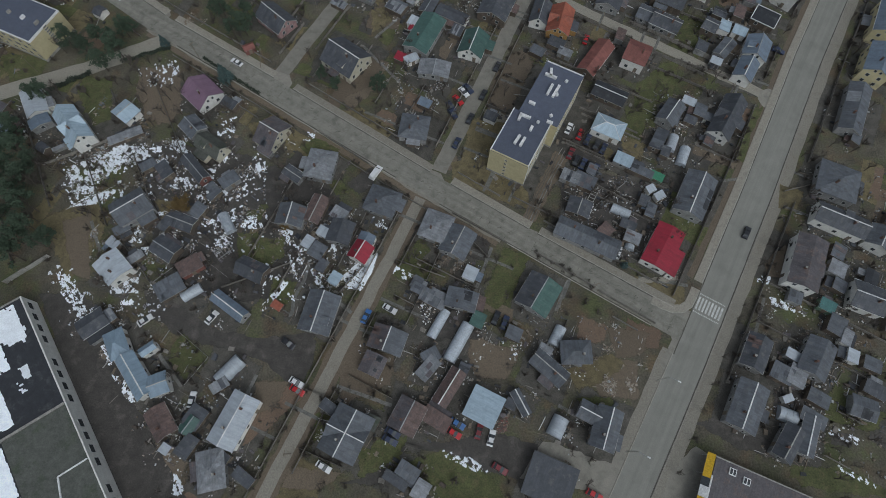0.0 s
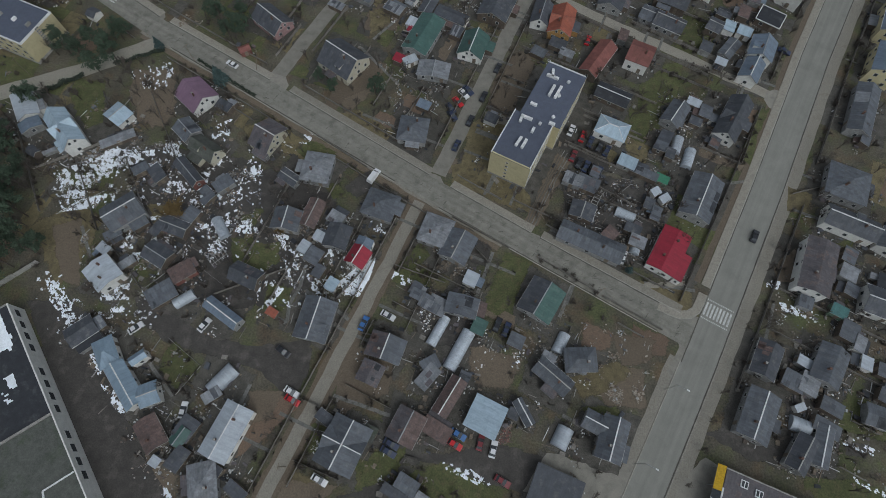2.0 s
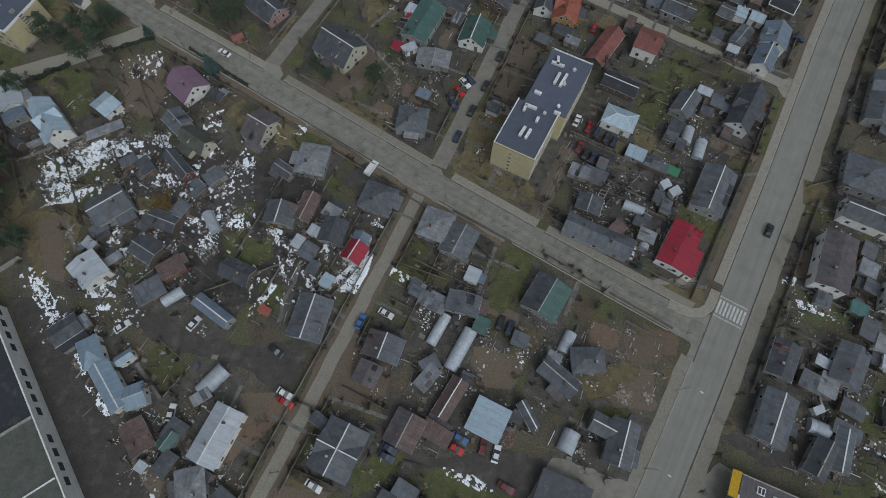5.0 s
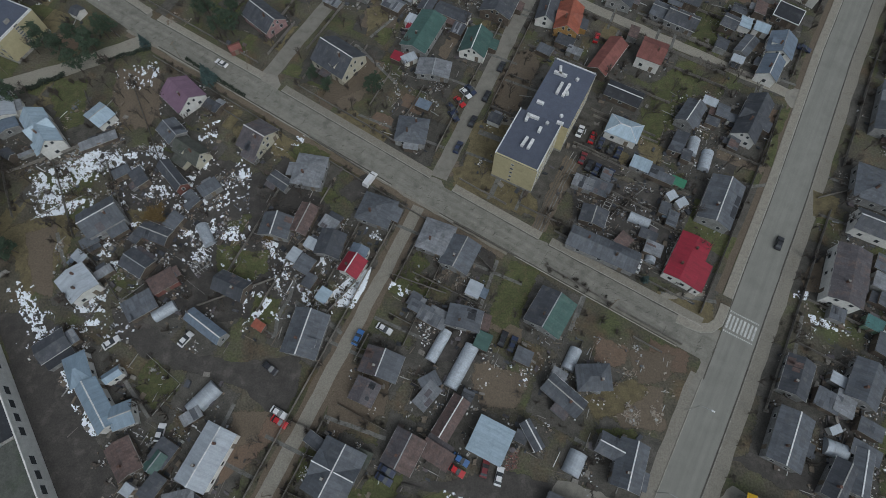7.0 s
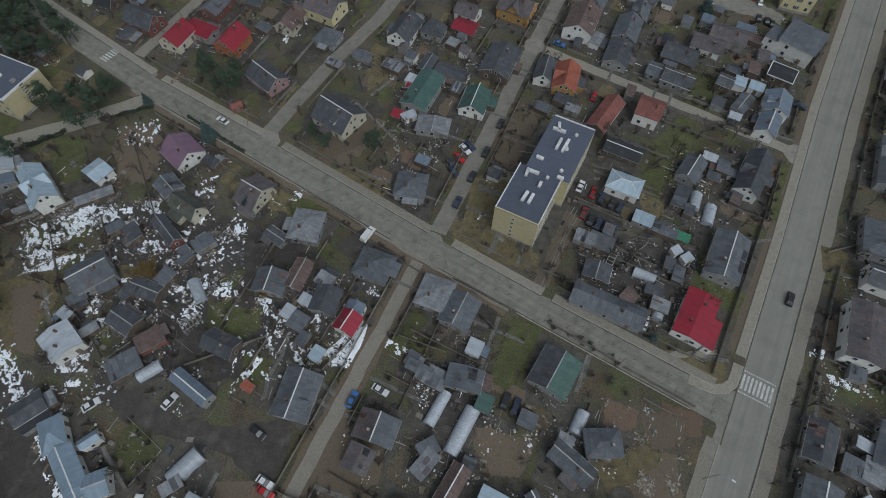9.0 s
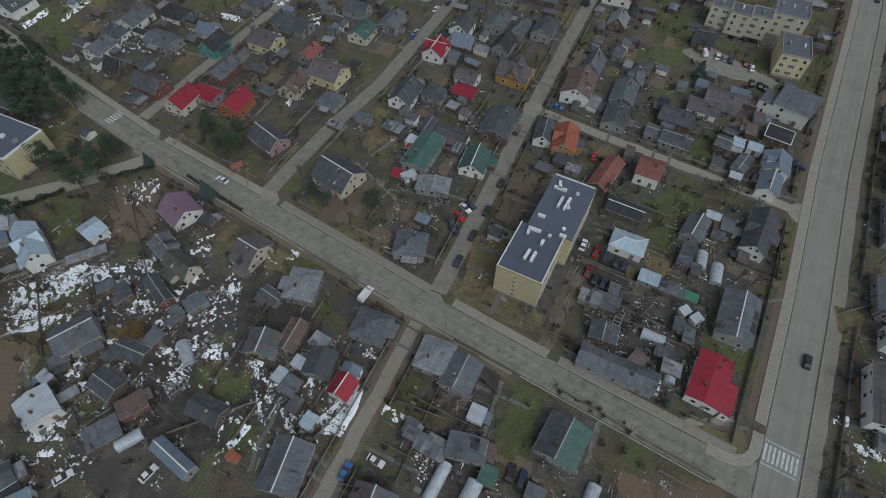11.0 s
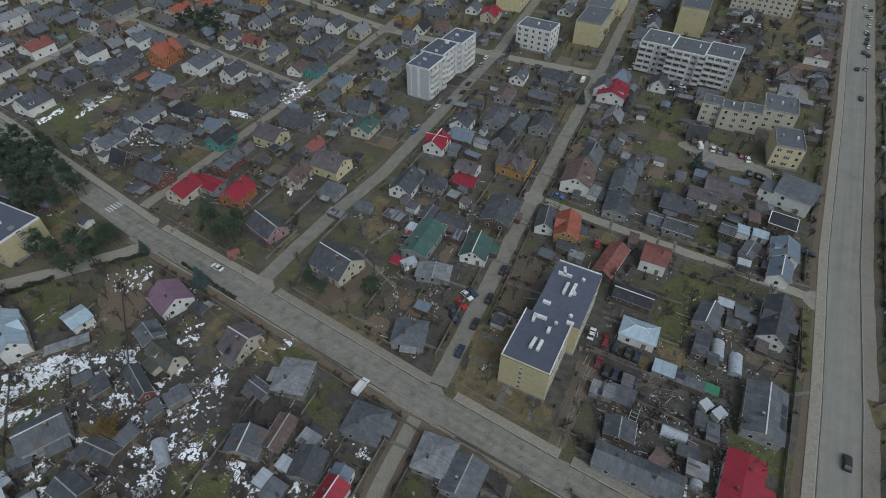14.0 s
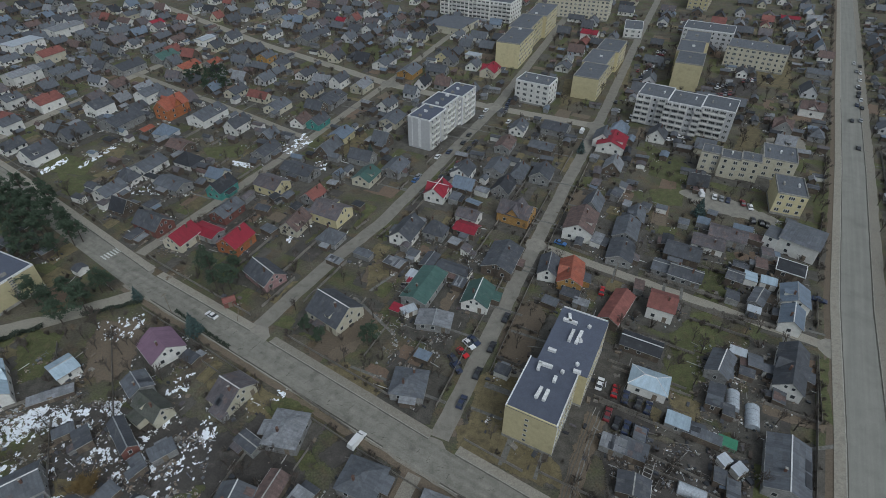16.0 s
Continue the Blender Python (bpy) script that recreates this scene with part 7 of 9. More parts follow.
snow([(107.4, -1.1), (119.2, -7.0), (118.8, -8.4), (108.4, -3.1)], 0.33, scale=.9)
snow([(95.8, 51.7), (99.9, 51.0), (98.6, 48.3), (95.3, 49.1)], 0.53)
snow([(97.9, 44.8), (107.5, 42.4), (105.3, 39.8), (98.2, 42.2)], 0.38, scale=.9)
snow([(-45.4, 96.7), (-41.8, 97.9), (-42.3, 93.6), (-46.0, 93.5)], 0.58)
snow([(-80.9, 232.1), (-71.7, 250.0), (-65.6, 241.1), (-73.0, 226.8)], 0.48, scale=.7)
snow([(-61.9, 229.9), (-55.2, 222.0), (-54.0, 209.6), (-59.9, 214.3)], 0.38, scale=.9)
snow([(-22.1, 68.8), (-15.9, 69.0), (-16.4, 62.4), (-20.0, 64.1)], 0.48)
snow([(-74.8, 100.1), (-67.9, 98.2), (-68.0, 92.8), (-73.9, 94.7)], 0.38, scale=.8)
snow([(-69.6, -5.0), (-65.9, -9.0), (-63.6, -13.3), (-67.9, -13.3)], 0.38, scale=.9)
snow([(-178.7, 209.4), (-174.2, 222.3), (-170.8, 218.2), (-175.4, 206.1)], 0.68, scale=.7)
snow([(-164.4, 213.3), (-159.7, 235.4), (-156.1, 231.6), (-161.9, 211.4)], 0.58, scale=.7)
snow([(-98.2, 221.3), (-85.8, 217.5), (-85.4, 213.5), (-96.7, 216.7)], 0.83)
snow([(-59.5, 162.9), (-58.3, 171.8), (-52.4, 174.1), (-50.5, 171.2), (-56.4, 168.2), (-57.3, 160.6)], 0.58, scale=.7)
snow([(-135.8, 198.0), (-117.9, 200.7), (-111.9, 192.0), (-130.3, 191.5)], 0.38, scale=.9)
snow([(-120.5, 80.8), (-109.8, 86.8), (-100.5, 90.1), (-95.4, 89.4), (-94.6, 85.7), (-102.2, 81.7), (-108.2, 76.7), (-108.5, 72.7), (-113.2, 72.0)], 0.66, scale=.7)
snow([(-115.5, 67.5), (-109.7, 72.1), (-102.3, 74.3), (-102.0, 72.9), (-108.0, 68.8)], 0.88)
snow([(-96.8, 81.5), (-94.9, 89.4), (-89.6, 90.4), (-89.6, 85.8)], 0.65)
snow([(-107.3, 91.5), (-55.5, 89.0), (-52.5, 54.0), (-81.2, 53.2), (-99.4, 58.1)], 0.14, scale=.8)
snow([(-87.3, 78.1), (-81.4, 80.9), (-74.1, 74.1), (-75.8, 71.7), (-85.8, 75.8)], 0.4, scale=.7)
snow([(-74.1, 76.1), (-66.9, 75.3), (-67.0, 72.0), (-73.9, 73.0)], 0.5)
snow([(-62.6, 87.1), (-58.5, 88.0), (-57.6, 80.0), (-61.1, 79.5)], 0.35, scale=.7)
snow([(-52.1, 63.2), (-20.6, 60.4), (-25.9, 40.6), (-52.0, 38.2)], 0.14, scale=.6)
snow([(-120.0, 46.7), (-82.3, 58.6), (-77.5, 34.2), (-104.7, 27.0)], 0.08, scale=.9)
# lawns, beds, paths and edgings of the nearer plots
patch("lawn", [(-151.4, 125.5), (-137.0, 123.6), (-138.0, 116.5), (-147.6, 113.5)], M_LAWN, 0.013, "dull green grass of a garden", 0.3)
patch("lawn", [(-119.7, 114.3), (-113.6, 117.3), (-110.1, 100.1), (-114.8, 97.2), (-119.9, 105.3)], M_LAWN, 0.013, "dull green grass of a garden", 0.3)
patch("lawn", [(-46.9, 91.6), (-40.5, 95.5), (-32.4, 90.3), (-42.1, 86.8)], M_LAWN, 0.013, "dull green grass of a garden", 0.3)
patch("lawn", [(14.9, 47.7), (20.4, 57.9), (27.0, 54.8), (21.4, 44.0), (17.1, 38.6), (13.1, 41.0)], M_LAWN, 0.013, "dull green grass of a garden", 0.3)
patch("lawn", [(66.3, 120.1), (74.7, 125.5), (70.7, 102.7), (62.2, 100.3)], M_LAWN, 0.013, "dull green grass of a garden", 0.3)
patch("lawn", [(84.9, 137.6), (92.8, 144.9), (95.3, 140.4), (89.1, 131.3)], M_LAWN, 0.013, "dull green grass of a garden", 0.3)
patch("lawn", [(108.2, 13.7), (111.7, 19.4), (120.8, 15.9), (117.5, 7.2), (109.4, 9.6)], M_LAWN, 0.013, "dull green grass of a garden", 0.3)
patch("lawn", [(95.2, -1.5), (114.4, -3.7), (112.7, -7.4), (94.4, -4.9)], M_LAWN, 0.013, "dull green grass of a garden", 0.3)
patch("lawn", [(1.9, -0.2), (12.9, -5.3), (11.7, -9.4), (-9.0, -8.6), (-10.7, -4.7)], M_LAWN, 0.013, "dull green grass of a garden", 0.3)
patch("lawn", [(-15.7, 1.7), (-7.3, 3.2), (-10.8, -7.6), (-20.2, -7.0)], M_LAWN, 0.013, "dull green grass of a garden", 0.3)
patch("lawn", [(119.5, 63.7), (125.9, 65.7), (121.7, 58.3), (117.6, 55.0)], M_LAWN, 0.013, "dull green grass of a garden", 0.3)
patch("lawn", [(-49.0, 46.7), (-41.7, 45.2), (-43.8, 39.1), (-49.9, 39.3)], M_LAWN, 0.013, "dull green grass of a garden", 0.3)
patch("lawn", [(104.8, 110.7), (109.5, 113.1), (97.8, 89.1), (94.2, 91.1)], M_LAWN, 0.013, "dull green grass of a garden", 0.3)
patch("lawn", [(-12.5, 53.1), (-5.8, 60.4), (-2.7, 56.6), (-9.1, 50.8)], M_LAWN, 0.013, "dull green grass of a garden", 0.3)
patch("lawn", [(-75.0, 26.1), (-72.2, 29.4), (-65.8, 22.8), (-69.6, 16.4), (-75.3, 21.9)], M_LAWN, 0.013, "dull green grass of a garden", 0.3)
patch("lawn", [(-31.9, 8.8), (-28.6, 8.0), (-29.7, 1.6), (-32.6, 1.8)], M_LAWN, 0.013, "dull green grass of a garden", 0.3)
patch("lawn", [(39.0, 14.4), (48.1, 14.3), (49.4, 11.7), (40.4, 12.2)], M_LAWN, 0.013, "dull green grass of a garden", 0.3)
patch("lawn", [(-90.3, 53.8), (-87.2, 54.8), (-84.1, 47.9), (-87.2, 46.1)], M_LAWN, 0.013, "dull green grass of a garden", 0.3)
patch("lawn", [(-60.3, 71.1), (-53.3, 69.9), (-55.6, 64.6), (-59.7, 64.9)], M_LAWN, 0.013, "dull green grass of a garden", 0.3)
patch("lawn", [(-37.2, 80.5), (-31.7, 78.6), (-28.8, 74.8), (-33.1, 74.3)], M_LAWN, 0.013, "dull green grass of a garden", 0.3)
patch("dry_grass", [(59.2, 99.7), (66.9, 95.7), (64.3, 89.0), (59.3, 93.4)], M_STRAW, 0.013, "yellowish dry winter grass", 0.3)
patch("dry_grass", [(6.5, 83.3), (14.3, 83.5), (26.1, 78.3), (22.8, 72.0), (11.4, 77.5)], M_STRAW, 0.013, "yellowish dry winter grass", 0.3)
patch("dry_grass", [(12.2, 104.4), (20.5, 102.5), (15.7, 86.4), (6.8, 88.2)], M_STRAW, 0.013, "yellowish dry winter grass", 0.3)
patch("dry_grass", [(36.5, 22.0), (49.3, 26.6), (53.7, 23.6), (47.0, 19.0), (39.2, 16.6)], M_STRAW, 0.013, "yellowish dry winter grass", 0.3)
patch("dry_grass", [(-61.7, 60.8), (-50.1, 59.3), (-46.0, 53.7), (-57.7, 54.1)], M_STRAW, 0.013, "yellowish dry winter grass", 0.3)
patch("dry_grass", [(-111.5, 83.2), (-103.2, 85.0), (-102.9, 76.7), (-109.5, 75.3)], M_STRAW, 0.013, "yellowish dry winter grass", 0.3)
patch("dry_grass", [(108.8, 82.5), (116.2, 79.8), (112.0, 72.9), (106.4, 73.7)], M_STRAW, 0.013, "yellowish dry winter grass", 0.3)
patch("dry_grass", [(-27.0, 149.2), (-18.1, 152.1), (-19.7, 144.2), (-26.3, 138.9)], M_STRAW, 0.013, "yellowish dry winter grass", 0.3)
patch("bare_ground", [(19.2, 122.4), (28.4, 131.8), (31.0, 127.5), (22.7, 107.8), (16.7, 109.4)], M_EARTH, 0.016, "bare trodden brown earth", 0.3)
patch("bare_ground", [(-32.2, 130.8), (-20.2, 126.4), (-25.2, 115.4), (-32.5, 112.4), (-35.7, 105.6), (-39.5, 106.8)], M_EARTH, 0.016, "bare trodden brown earth", 0.3)
patch("bare_ground", [(-115.9, 62.7), (-107.8, 66.2), (-106.1, 56.0), (-102.8, 44.7), (-108.7, 46.2)], M_EARTH, 0.016, "bare trodden brown earth", 0.3)
patch("bare_ground", [(-50.3, 16.5), (-41.2, 16.4), (-43.3, 9.7), (-48.7, 8.2)], M_EARTH, 0.016, "bare trodden brown earth", 0.3)
patch("bare_ground", [(49.1, 34.2), (61.0, 32.8), (58.7, 26.8), (50.7, 25.4)], M_EARTH, 0.016, "bare trodden brown earth", 0.3)
patch("bare_ground", [(-101.8, 110.3), (-94.5, 119.7), (-88.0, 106.3), (-90.0, 98.4), (-98.9, 100.7)], M_EARTH, 0.016, "bare trodden brown earth", 0.3)
patch("bare_ground", [(9.5, 32.0), (19.7, 25.9), (19.5, 18.4), (10.3, 19.6)], M_EARTH, 0.016, "bare trodden brown earth", 0.3)
patch("bare_ground", [(99.0, 56.0), (106.6, 61.5), (102.9, 50.8), (98.3, 51.0)], M_EARTH, 0.016, "bare trodden brown earth", 0.3)
patch("bare_ground", [(-38.4, -5.2), (-24.0, -6.3), (-29.3, -10.5), (-39.2, -10.2)], M_EARTH, 0.016, "bare trodden brown earth", 0.3)
patch("bare_ground", [(83.3, 95.8), (96.6, 90.3), (94.6, 87.4), (82.1, 92.8)], M_EARTH, 0.016, "bare trodden brown earth", 0.3)
patch("dirt_yard", [(40.3, 80.6), (58.3, 83.1), (60.7, 73.0), (54.9, 67.6), (39.6, 69.0)], M_MUD, 0.019, "dark damp yard between the sheds", 0.3)
patch("dirt_yard", [(-53.2, 82.0), (-38.7, 78.5), (-40.7, 72.6), (-52.1, 74.2)], M_MUD, 0.019, "dark damp yard between the sheds", 0.3)
patch("dirt_yard", [(-47.1, 90.3), (-41.5, 84.4), (-44.2, 80.7), (-50.3, 84.1)], M_MUD, 0.019, "dark damp yard between the sheds", 0.3)
patch("dirt_yard", [(-30.0, 78.7), (-22.5, 84.9), (-21.2, 78.9), (-26.1, 74.5)], M_MUD, 0.019, "dark damp yard between the sheds", 0.3)
patch("dirt_yard", [(10.3, 62.7), (15.4, 59.2), (13.7, 52.9), (8.7, 55.4)], M_MUD, 0.019, "dark damp yard between the sheds", 0.3)
patch("dirt_yard", [(-98.8, 88.9), (-86.7, 90.9), (-80.2, 85.3), (-95.6, 82.8)], M_MUD, 0.019, "dark damp yard between the sheds", 0.3)
patch("dirt_yard", [(-90.3, 83.0), (-76.1, 77.4), (-76.1, 64.1), (-88.7, 67.5)], M_MUD, 0.019, "dark damp yard between the sheds", 0.3)
patch("dirt_yard", [(94.5, 18.5), (104.6, 15.8), (100.2, 10.0), (93.1, 11.9)], M_MUD, 0.019, "dark damp yard between the sheds", 0.3)
patch("dirt_yard", [(108.5, 7.3), (114.1, 6.0), (111.8, 2.9), (106.9, 3.7)], M_MUD, 0.019, "dark damp yard between the sheds", 0.3)
patch("dirt_yard", [(-23.8, -8.9), (-11.2, -4.7), (-9.6, -8.6)], M_MUD, 0.019, "dark damp yard between the sheds", 0.3)
patch("dirt_yard", [(34.3, 67.0), (59.5, 62.1), (57.0, 54.9), (37.3, 59.7)], M_MUD, 0.019, "dark damp yard between the sheds", 0.3)
patch("dirt_yard", [(-38.3, 43.9), (-29.9, 40.8), (-30.7, 32.6), (-37.3, 35.7)], M_MUD, 0.019, "dark damp yard between the sheds", 0.3)
for line in ([(-38.6, 55.6), (-39.9, 46.4), (-42.4, 40.4), (-42.4, 35.2)], [(-38.4, 44.9), (-29.5, 39.8), (-25.2, 36.6)], [(-48.9, 39.0), (-42.7, 35.2)], [(-78.4, 23.4), (-70.2, 14.6)], [(-50.1, 18.3), (-54.4, 6.4)], [(-27.5, 15.8), (-12.1, 11.0)], [(15.7, 58.1), (10.7, 43.7)], [(38.5, 48.2), (34.4, 38.7)], [(41.2, 77.5), (34.8, 62.6)], [(97.6, 84.2), (89.4, 83.0)], [(54.5, 47.0), (63.0, 43.0)], [(76.1, 38.4), (78.2, 39.1)], [(27.9, 37.2), (25.9, 48.9)], [(-102.1, 53.5), (-107.2, 63.3)], [(59.8, 49.7), (74.3, 47.5)], [(-31.4, 9.3), (-23.4, 6.6)], [(33.6, 12.1), (40.8, 8.0)], [(-15.3, 117.6), (-28.8, 132.6)], [(-25.1, 136.5), (-13.9, 149.6)]):
    LAYER[0] += 0.0001
    strip("garden_path", dense(line, 2.0, 0.08), -0.5, 0.5, 0.0115 + LAYER[0], M_PATH, "narrow worn concrete garden path", category="path")
fence([(-126.6, 42.6), (-116.3, 51.4)], 2.2, M_CONCRETE, "pale concrete panel wall at the edge of the works yard")
fence([(-115.7, 66.8), (-108.5, 71.5), (-102.6, 75.5)], 0.4, M_BOARD, "low pale board edging of a garden plot")
fence([(-84.5, 44.1), (-74.1, 53.7)], 0.4, M_BOARD, "low pale board edging of a garden plot")
fence([(-74.2, 54.2), (-62.6, 46.3)], 0.4, M_BOARD, "low pale board edging of a garden plot")
fence([(-69.6, 14.9), (-64.2, 22.8), (-74.2, 30.0)], 0.4, M_BOARD, "low pale board edging of a garden plot")
fence([(46.6, 70.2), (50.8, 75.1), (58.4, 81.1)], 0.4, M_BOARD, "low pale board edging of a garden plot")
fence([(51.2, 74.1), (58.4, 81.1)], 0.4, M_BOARD, "low pale board edging of a garden plot")
fence([(38.6, 75.1), (47.9, 70.2)], 0.4, M_BOARD, "low pale board edging of a garden plot")
fence([(-127.0, 82.0), (-113.4, 88.8), (-99.5, 96.8)], 1.3)
fence([(-96.2, 56.3), (-90.7, 51.1), (-84.9, 44.1)], 1.3)
fence([(-22.6, 51.1), (-31.4, 39.4)], 1.3)
fence([(-12.9, 53.1), (1.8, 47.9)], 1.3)
fence([(8.7, 60.8), (14.7, 54.5)], 1.3)
fence([(-75.5, 21.5), (-69.3, 14.6)], 1.3)
fence([(-13.3, 31.4), (-21.3, 32.8)], 1.3)
fence([(-36.5, 14.9), (-25.6, 10.8)], 1.3)
fence([(83.3, 95.8), (95.0, 89.8), (105.7, 112.1)], 1.3)
fence([(120.8, 82.9), (109.1, 79.6)], 1.3)
fence([(102.6, 121.2), (91.8, 125.6), (80.8, 130.5)], 1.3)
fence([(37.4, 35.8), (32.9, 26.2)], 1.3)
fence([(-36.1, -0.5), (-24.1, -5.0)], 1.3)
fence([(-40.6, 96.8), (-23.4, 85.3)], 1.3)
fence([(-83.2, 115.5), (-61.4, 101.6)], 1.3)
fence([(3.5, 69.0), (20.4, 59.3)], 1.3)
fence([(28.7, 56.8), (46.2, 46.0)], 1.3)
fence([(47.0, 45.1), (62.9, 35.6)], 1.3)
tagged(patch("track", [(24.9, 67.1), (29.2, 66.5), (40.9, 89.7), (36.6, 92.7)], M_EARTH, 0.017, "rutted earth track to the flats"), category="track")
for off in (-1.5, -0.8, 0.3, 1.2):
    strip("rut", dense([(27.1, 67.2), (31.3, 76.5), (36.3, 86.5), (39.7, 92.8)], 1.5, 0.18), off, off + 0.28, 0.0312, M_PATH if off > 0 else M_SEAM, "dried wheel rut of an earth track", category="track")
clutter([(16.8, 7.6), (19.9, 9.2), (20.6, 5.5), (17.5, 4.3), (15.5, 5.1)], 5.0, mats=(ROOF["T"], M_WOOD, ROOF["M"]), size=0.5, label="heap of split orange-brown firewood in a yard", name="firewood_heap")
clutter([(45.4, 18.9), (53.5, 20.6), (55.5, 16.8), (52.9, 14.5), (45.9, 15.8)], 4.0, mats=(M_RUBBLE, M_RUBBLE, M_WOOD), size=0.6, label="heap of pale broken rubble on cleared ground", name="rubble_heap")
clutter([(47.9, 30.0), (51.1, 29.3), (50.1, 26.8), (46.9, 27.6)], 1.2, mats=(M_RUBBLE, M_WOOD), size=0.6, label="heap of old bricks and boards on cleared ground", name="rubble_heap")
clutter([(-2.3, 56.3), (3.7, 54.6), (8.0, 48.5), (6.4, 46.7), (-1.4, 52.7)], 1.0, mats=(M_WOOD, M_WOOD, M_RUBBLE), size=1.5, label="stack of weathered timber and boards in a yard", name="timber_stack")
patch("apron", [(66.7, 37.6), (72.8, 39.5), (77.1, 38.2), (71.2, 27.9), (65.4, 20.4), (63.1, 24.0), (67.3, 31.3)], M_PATCHED, 0.022, "grey patched asphalt forecourt beside the road")
patch("dirt_yard", [(37.0, 86.6), (47.0, 85.9), (71.8, 78.5), (64.6, 62.8), (55.7, 61.6), (38.8, 69.7)], M_MUD, 0.018, "dark muddy yard between the houses")
patch("dirt_yard", [(-94.5, 91.9), (-57.1, 86.8), (-56.3, 68.8), (-78.3, 64.3), (-92.8, 75.6)], M_MUD, 0.018, "dark muddy yard between the houses")
patch("dirt_yard", [(-7.9, 46.3), (12.2, 43.3), (12.2, 29.9), (-2.3, 29.6)], M_MUD, 0.018, "dark muddy yard between the houses")
patch("dirt_yard", [(-54.6, 68.9), (-31.3, 63.8), (-35.2, 50.8), (-56.4, 57.5)], M_MUD, 0.018, "dark muddy yard between the houses")
patch("dry_grass", [(-89.5, 70.7), (-81.5, 72.0), (-77.4, 65.3), (-85.1, 63.8)], M_STRAW, 0.012, "yellowish dry winter grass")
patch("lawn", [(-111.6, 83.1), (-102.5, 84.6), (-101.1, 76.9), (-110.6, 75.6)], M_LAWN, 0.012, "dull green grass of a garden")
patch("lawn", [(-61.9, 60.9), (-46.1, 59.6), (-47.3, 52.7), (-59.2, 52.9)], M_LAWN, 0.012, "dull green grass of a garden")
clutter([(-123.7, 87.9), (-97.3, 96.1), (-82.1, 94.5), (-78.0, 82.1), (-94.6, 75.5), (-117.7, 68.9)], 0.25, mats=(M_SNOW, M_SNOW, M_BOARD), size=0.34, label="scattered scraps of old snow and pale litter", name="snow_scraps")
clutter([(-92.3, 81.6), (-57.1, 86.8), (-52.8, 55.8), (-74.5, 53.3), (-88.2, 62.2)], 0.13, mats=(M_SNOW, M_SNOW, M_BOARD), size=0.34, label="scattered scraps of old snow and pale litter", name="snow_scraps")
clutter([(-107.1, 61.6), (-88.2, 62.2), (-78.5, 39.2), (-101.3, 38.6)], 0.12, mats=(M_SNOW, M_SNOW, M_BOARD), size=0.34, label="scattered scraps of old snow and pale litter", name="snow_scraps")
clutter([(-52.1, 63.2), (-20.6, 60.4), (-22.7, 42.4), (-48.7, 38.3)], 0.17, mats=(M_SNOW, M_SNOW, M_BOARD), size=0.34, label="scattered scraps of old snow and pale litter", name="snow_scraps")
clutter([(-76.1, 12.1), (-57.9, 14.1), (-54.8, -4.7), (-68.8, -9.1)], 0.12, mats=(M_SNOW, M_SNOW, M_BOARD), size=0.34, label="scattered scraps of old snow and pale litter", name="snow_scraps")
clutter([(-6.6, 57.1), (12.3, 55.8), (12.2, 36.5), (-5.8, 36.1)], 0.09, mats=(M_SNOW, M_SNOW, M_BOARD), size=0.34, label="scattered scraps of old snow and pale litter", name="snow_scraps")
clutter([(97.0, 49.1), (118.1, 44.4), (128.1, 26.4), (98.8, 16.3), (92.2, 32.0)], 0.1, mats=(M_SNOW, M_SNOW, M_BOARD), size=0.34, label="scattered scraps of old snow and pale litter", name="snow_scraps")
clutter([(39.8, 87.7), (72.0, 80.5), (64.4, 60.9), (38.6, 65.8)], 0.1, mats=(M_SNOW, M_SNOW, M_BOARD), size=0.34, label="scattered scraps of old snow and pale litter", name="snow_scraps")
clutter([(13.8, 31.6), (25.2, 30.3), (23.4, 23.8), (13.8, 26.7)], 0.1, mats=(M_SNOW, M_SNOW, M_BOARD), size=0.34, label="scattered scraps of old snow and pale litter", name="snow_scraps")
clutter([(-21.3, 128.5), (0.7, 117.3), (-2.8, 105.8), (-19.6, 100.8)], 0.07, mats=(M_SNOW, M_SNOW, M_BOARD), size=0.34, label="scattered scraps of old snow and pale litter", name="snow_scraps")
clutter([(-106.9, 123.1), (-91.9, 126.1), (-89.6, 114.3), (-104.4, 111.5)], 0.1, mats=(M_SNOW, M_SNOW, M_BOARD), size=0.34, label="scattered scraps of old snow and pale litter", name="snow_scraps")
clutter([(70.7, 117.4), (106.0, 118.5), (96.4, 95.8), (68.2, 94.9)], 0.06, mats=(M_SNOW, M_SNOW, M_BOARD), size=0.34, label="scattered scraps of old snow and pale litter", name="snow_scraps")
clutter([(-20.8, 154.1), (12.4, 155.4), (2.3, 139.3), (-17.9, 138.6)], 0.07, mats=(M_SNOW, M_SNOW, M_BOARD), size=0.34, label="scattered scraps of old snow and pale litter", name="snow_scraps")
clutter([(-123.7, 87.9), (-97.3, 96.1), (-82.1, 94.5), (-78.0, 82.1), (-94.6, 75.5), (-117.7, 68.9)], .5)
clutter([(-90.7, 73.6), (-57.1, 86.8), (-52.8, 55.8), (-74.5, 53.3), (-88.2, 62.2)], .5)
clutter([(-107.1, 61.6), (-88.2, 62.2), (-78.5, 39.2), (-101.3, 38.6)], .35)
clutter([(-52.1, 63.2), (-20.6, 60.4), (-22.7, 42.4), (-48.7, 38.3)], .4)
clutter([(38.0, 87.7), (72.0, 80.5), (63.8, 55.4), (38.4, 62.0)], .35)
clutter([(-23.3, 128.5), (0.7, 117.3), (-2.8, 105.8), (-19.6, 100.8)], .4)
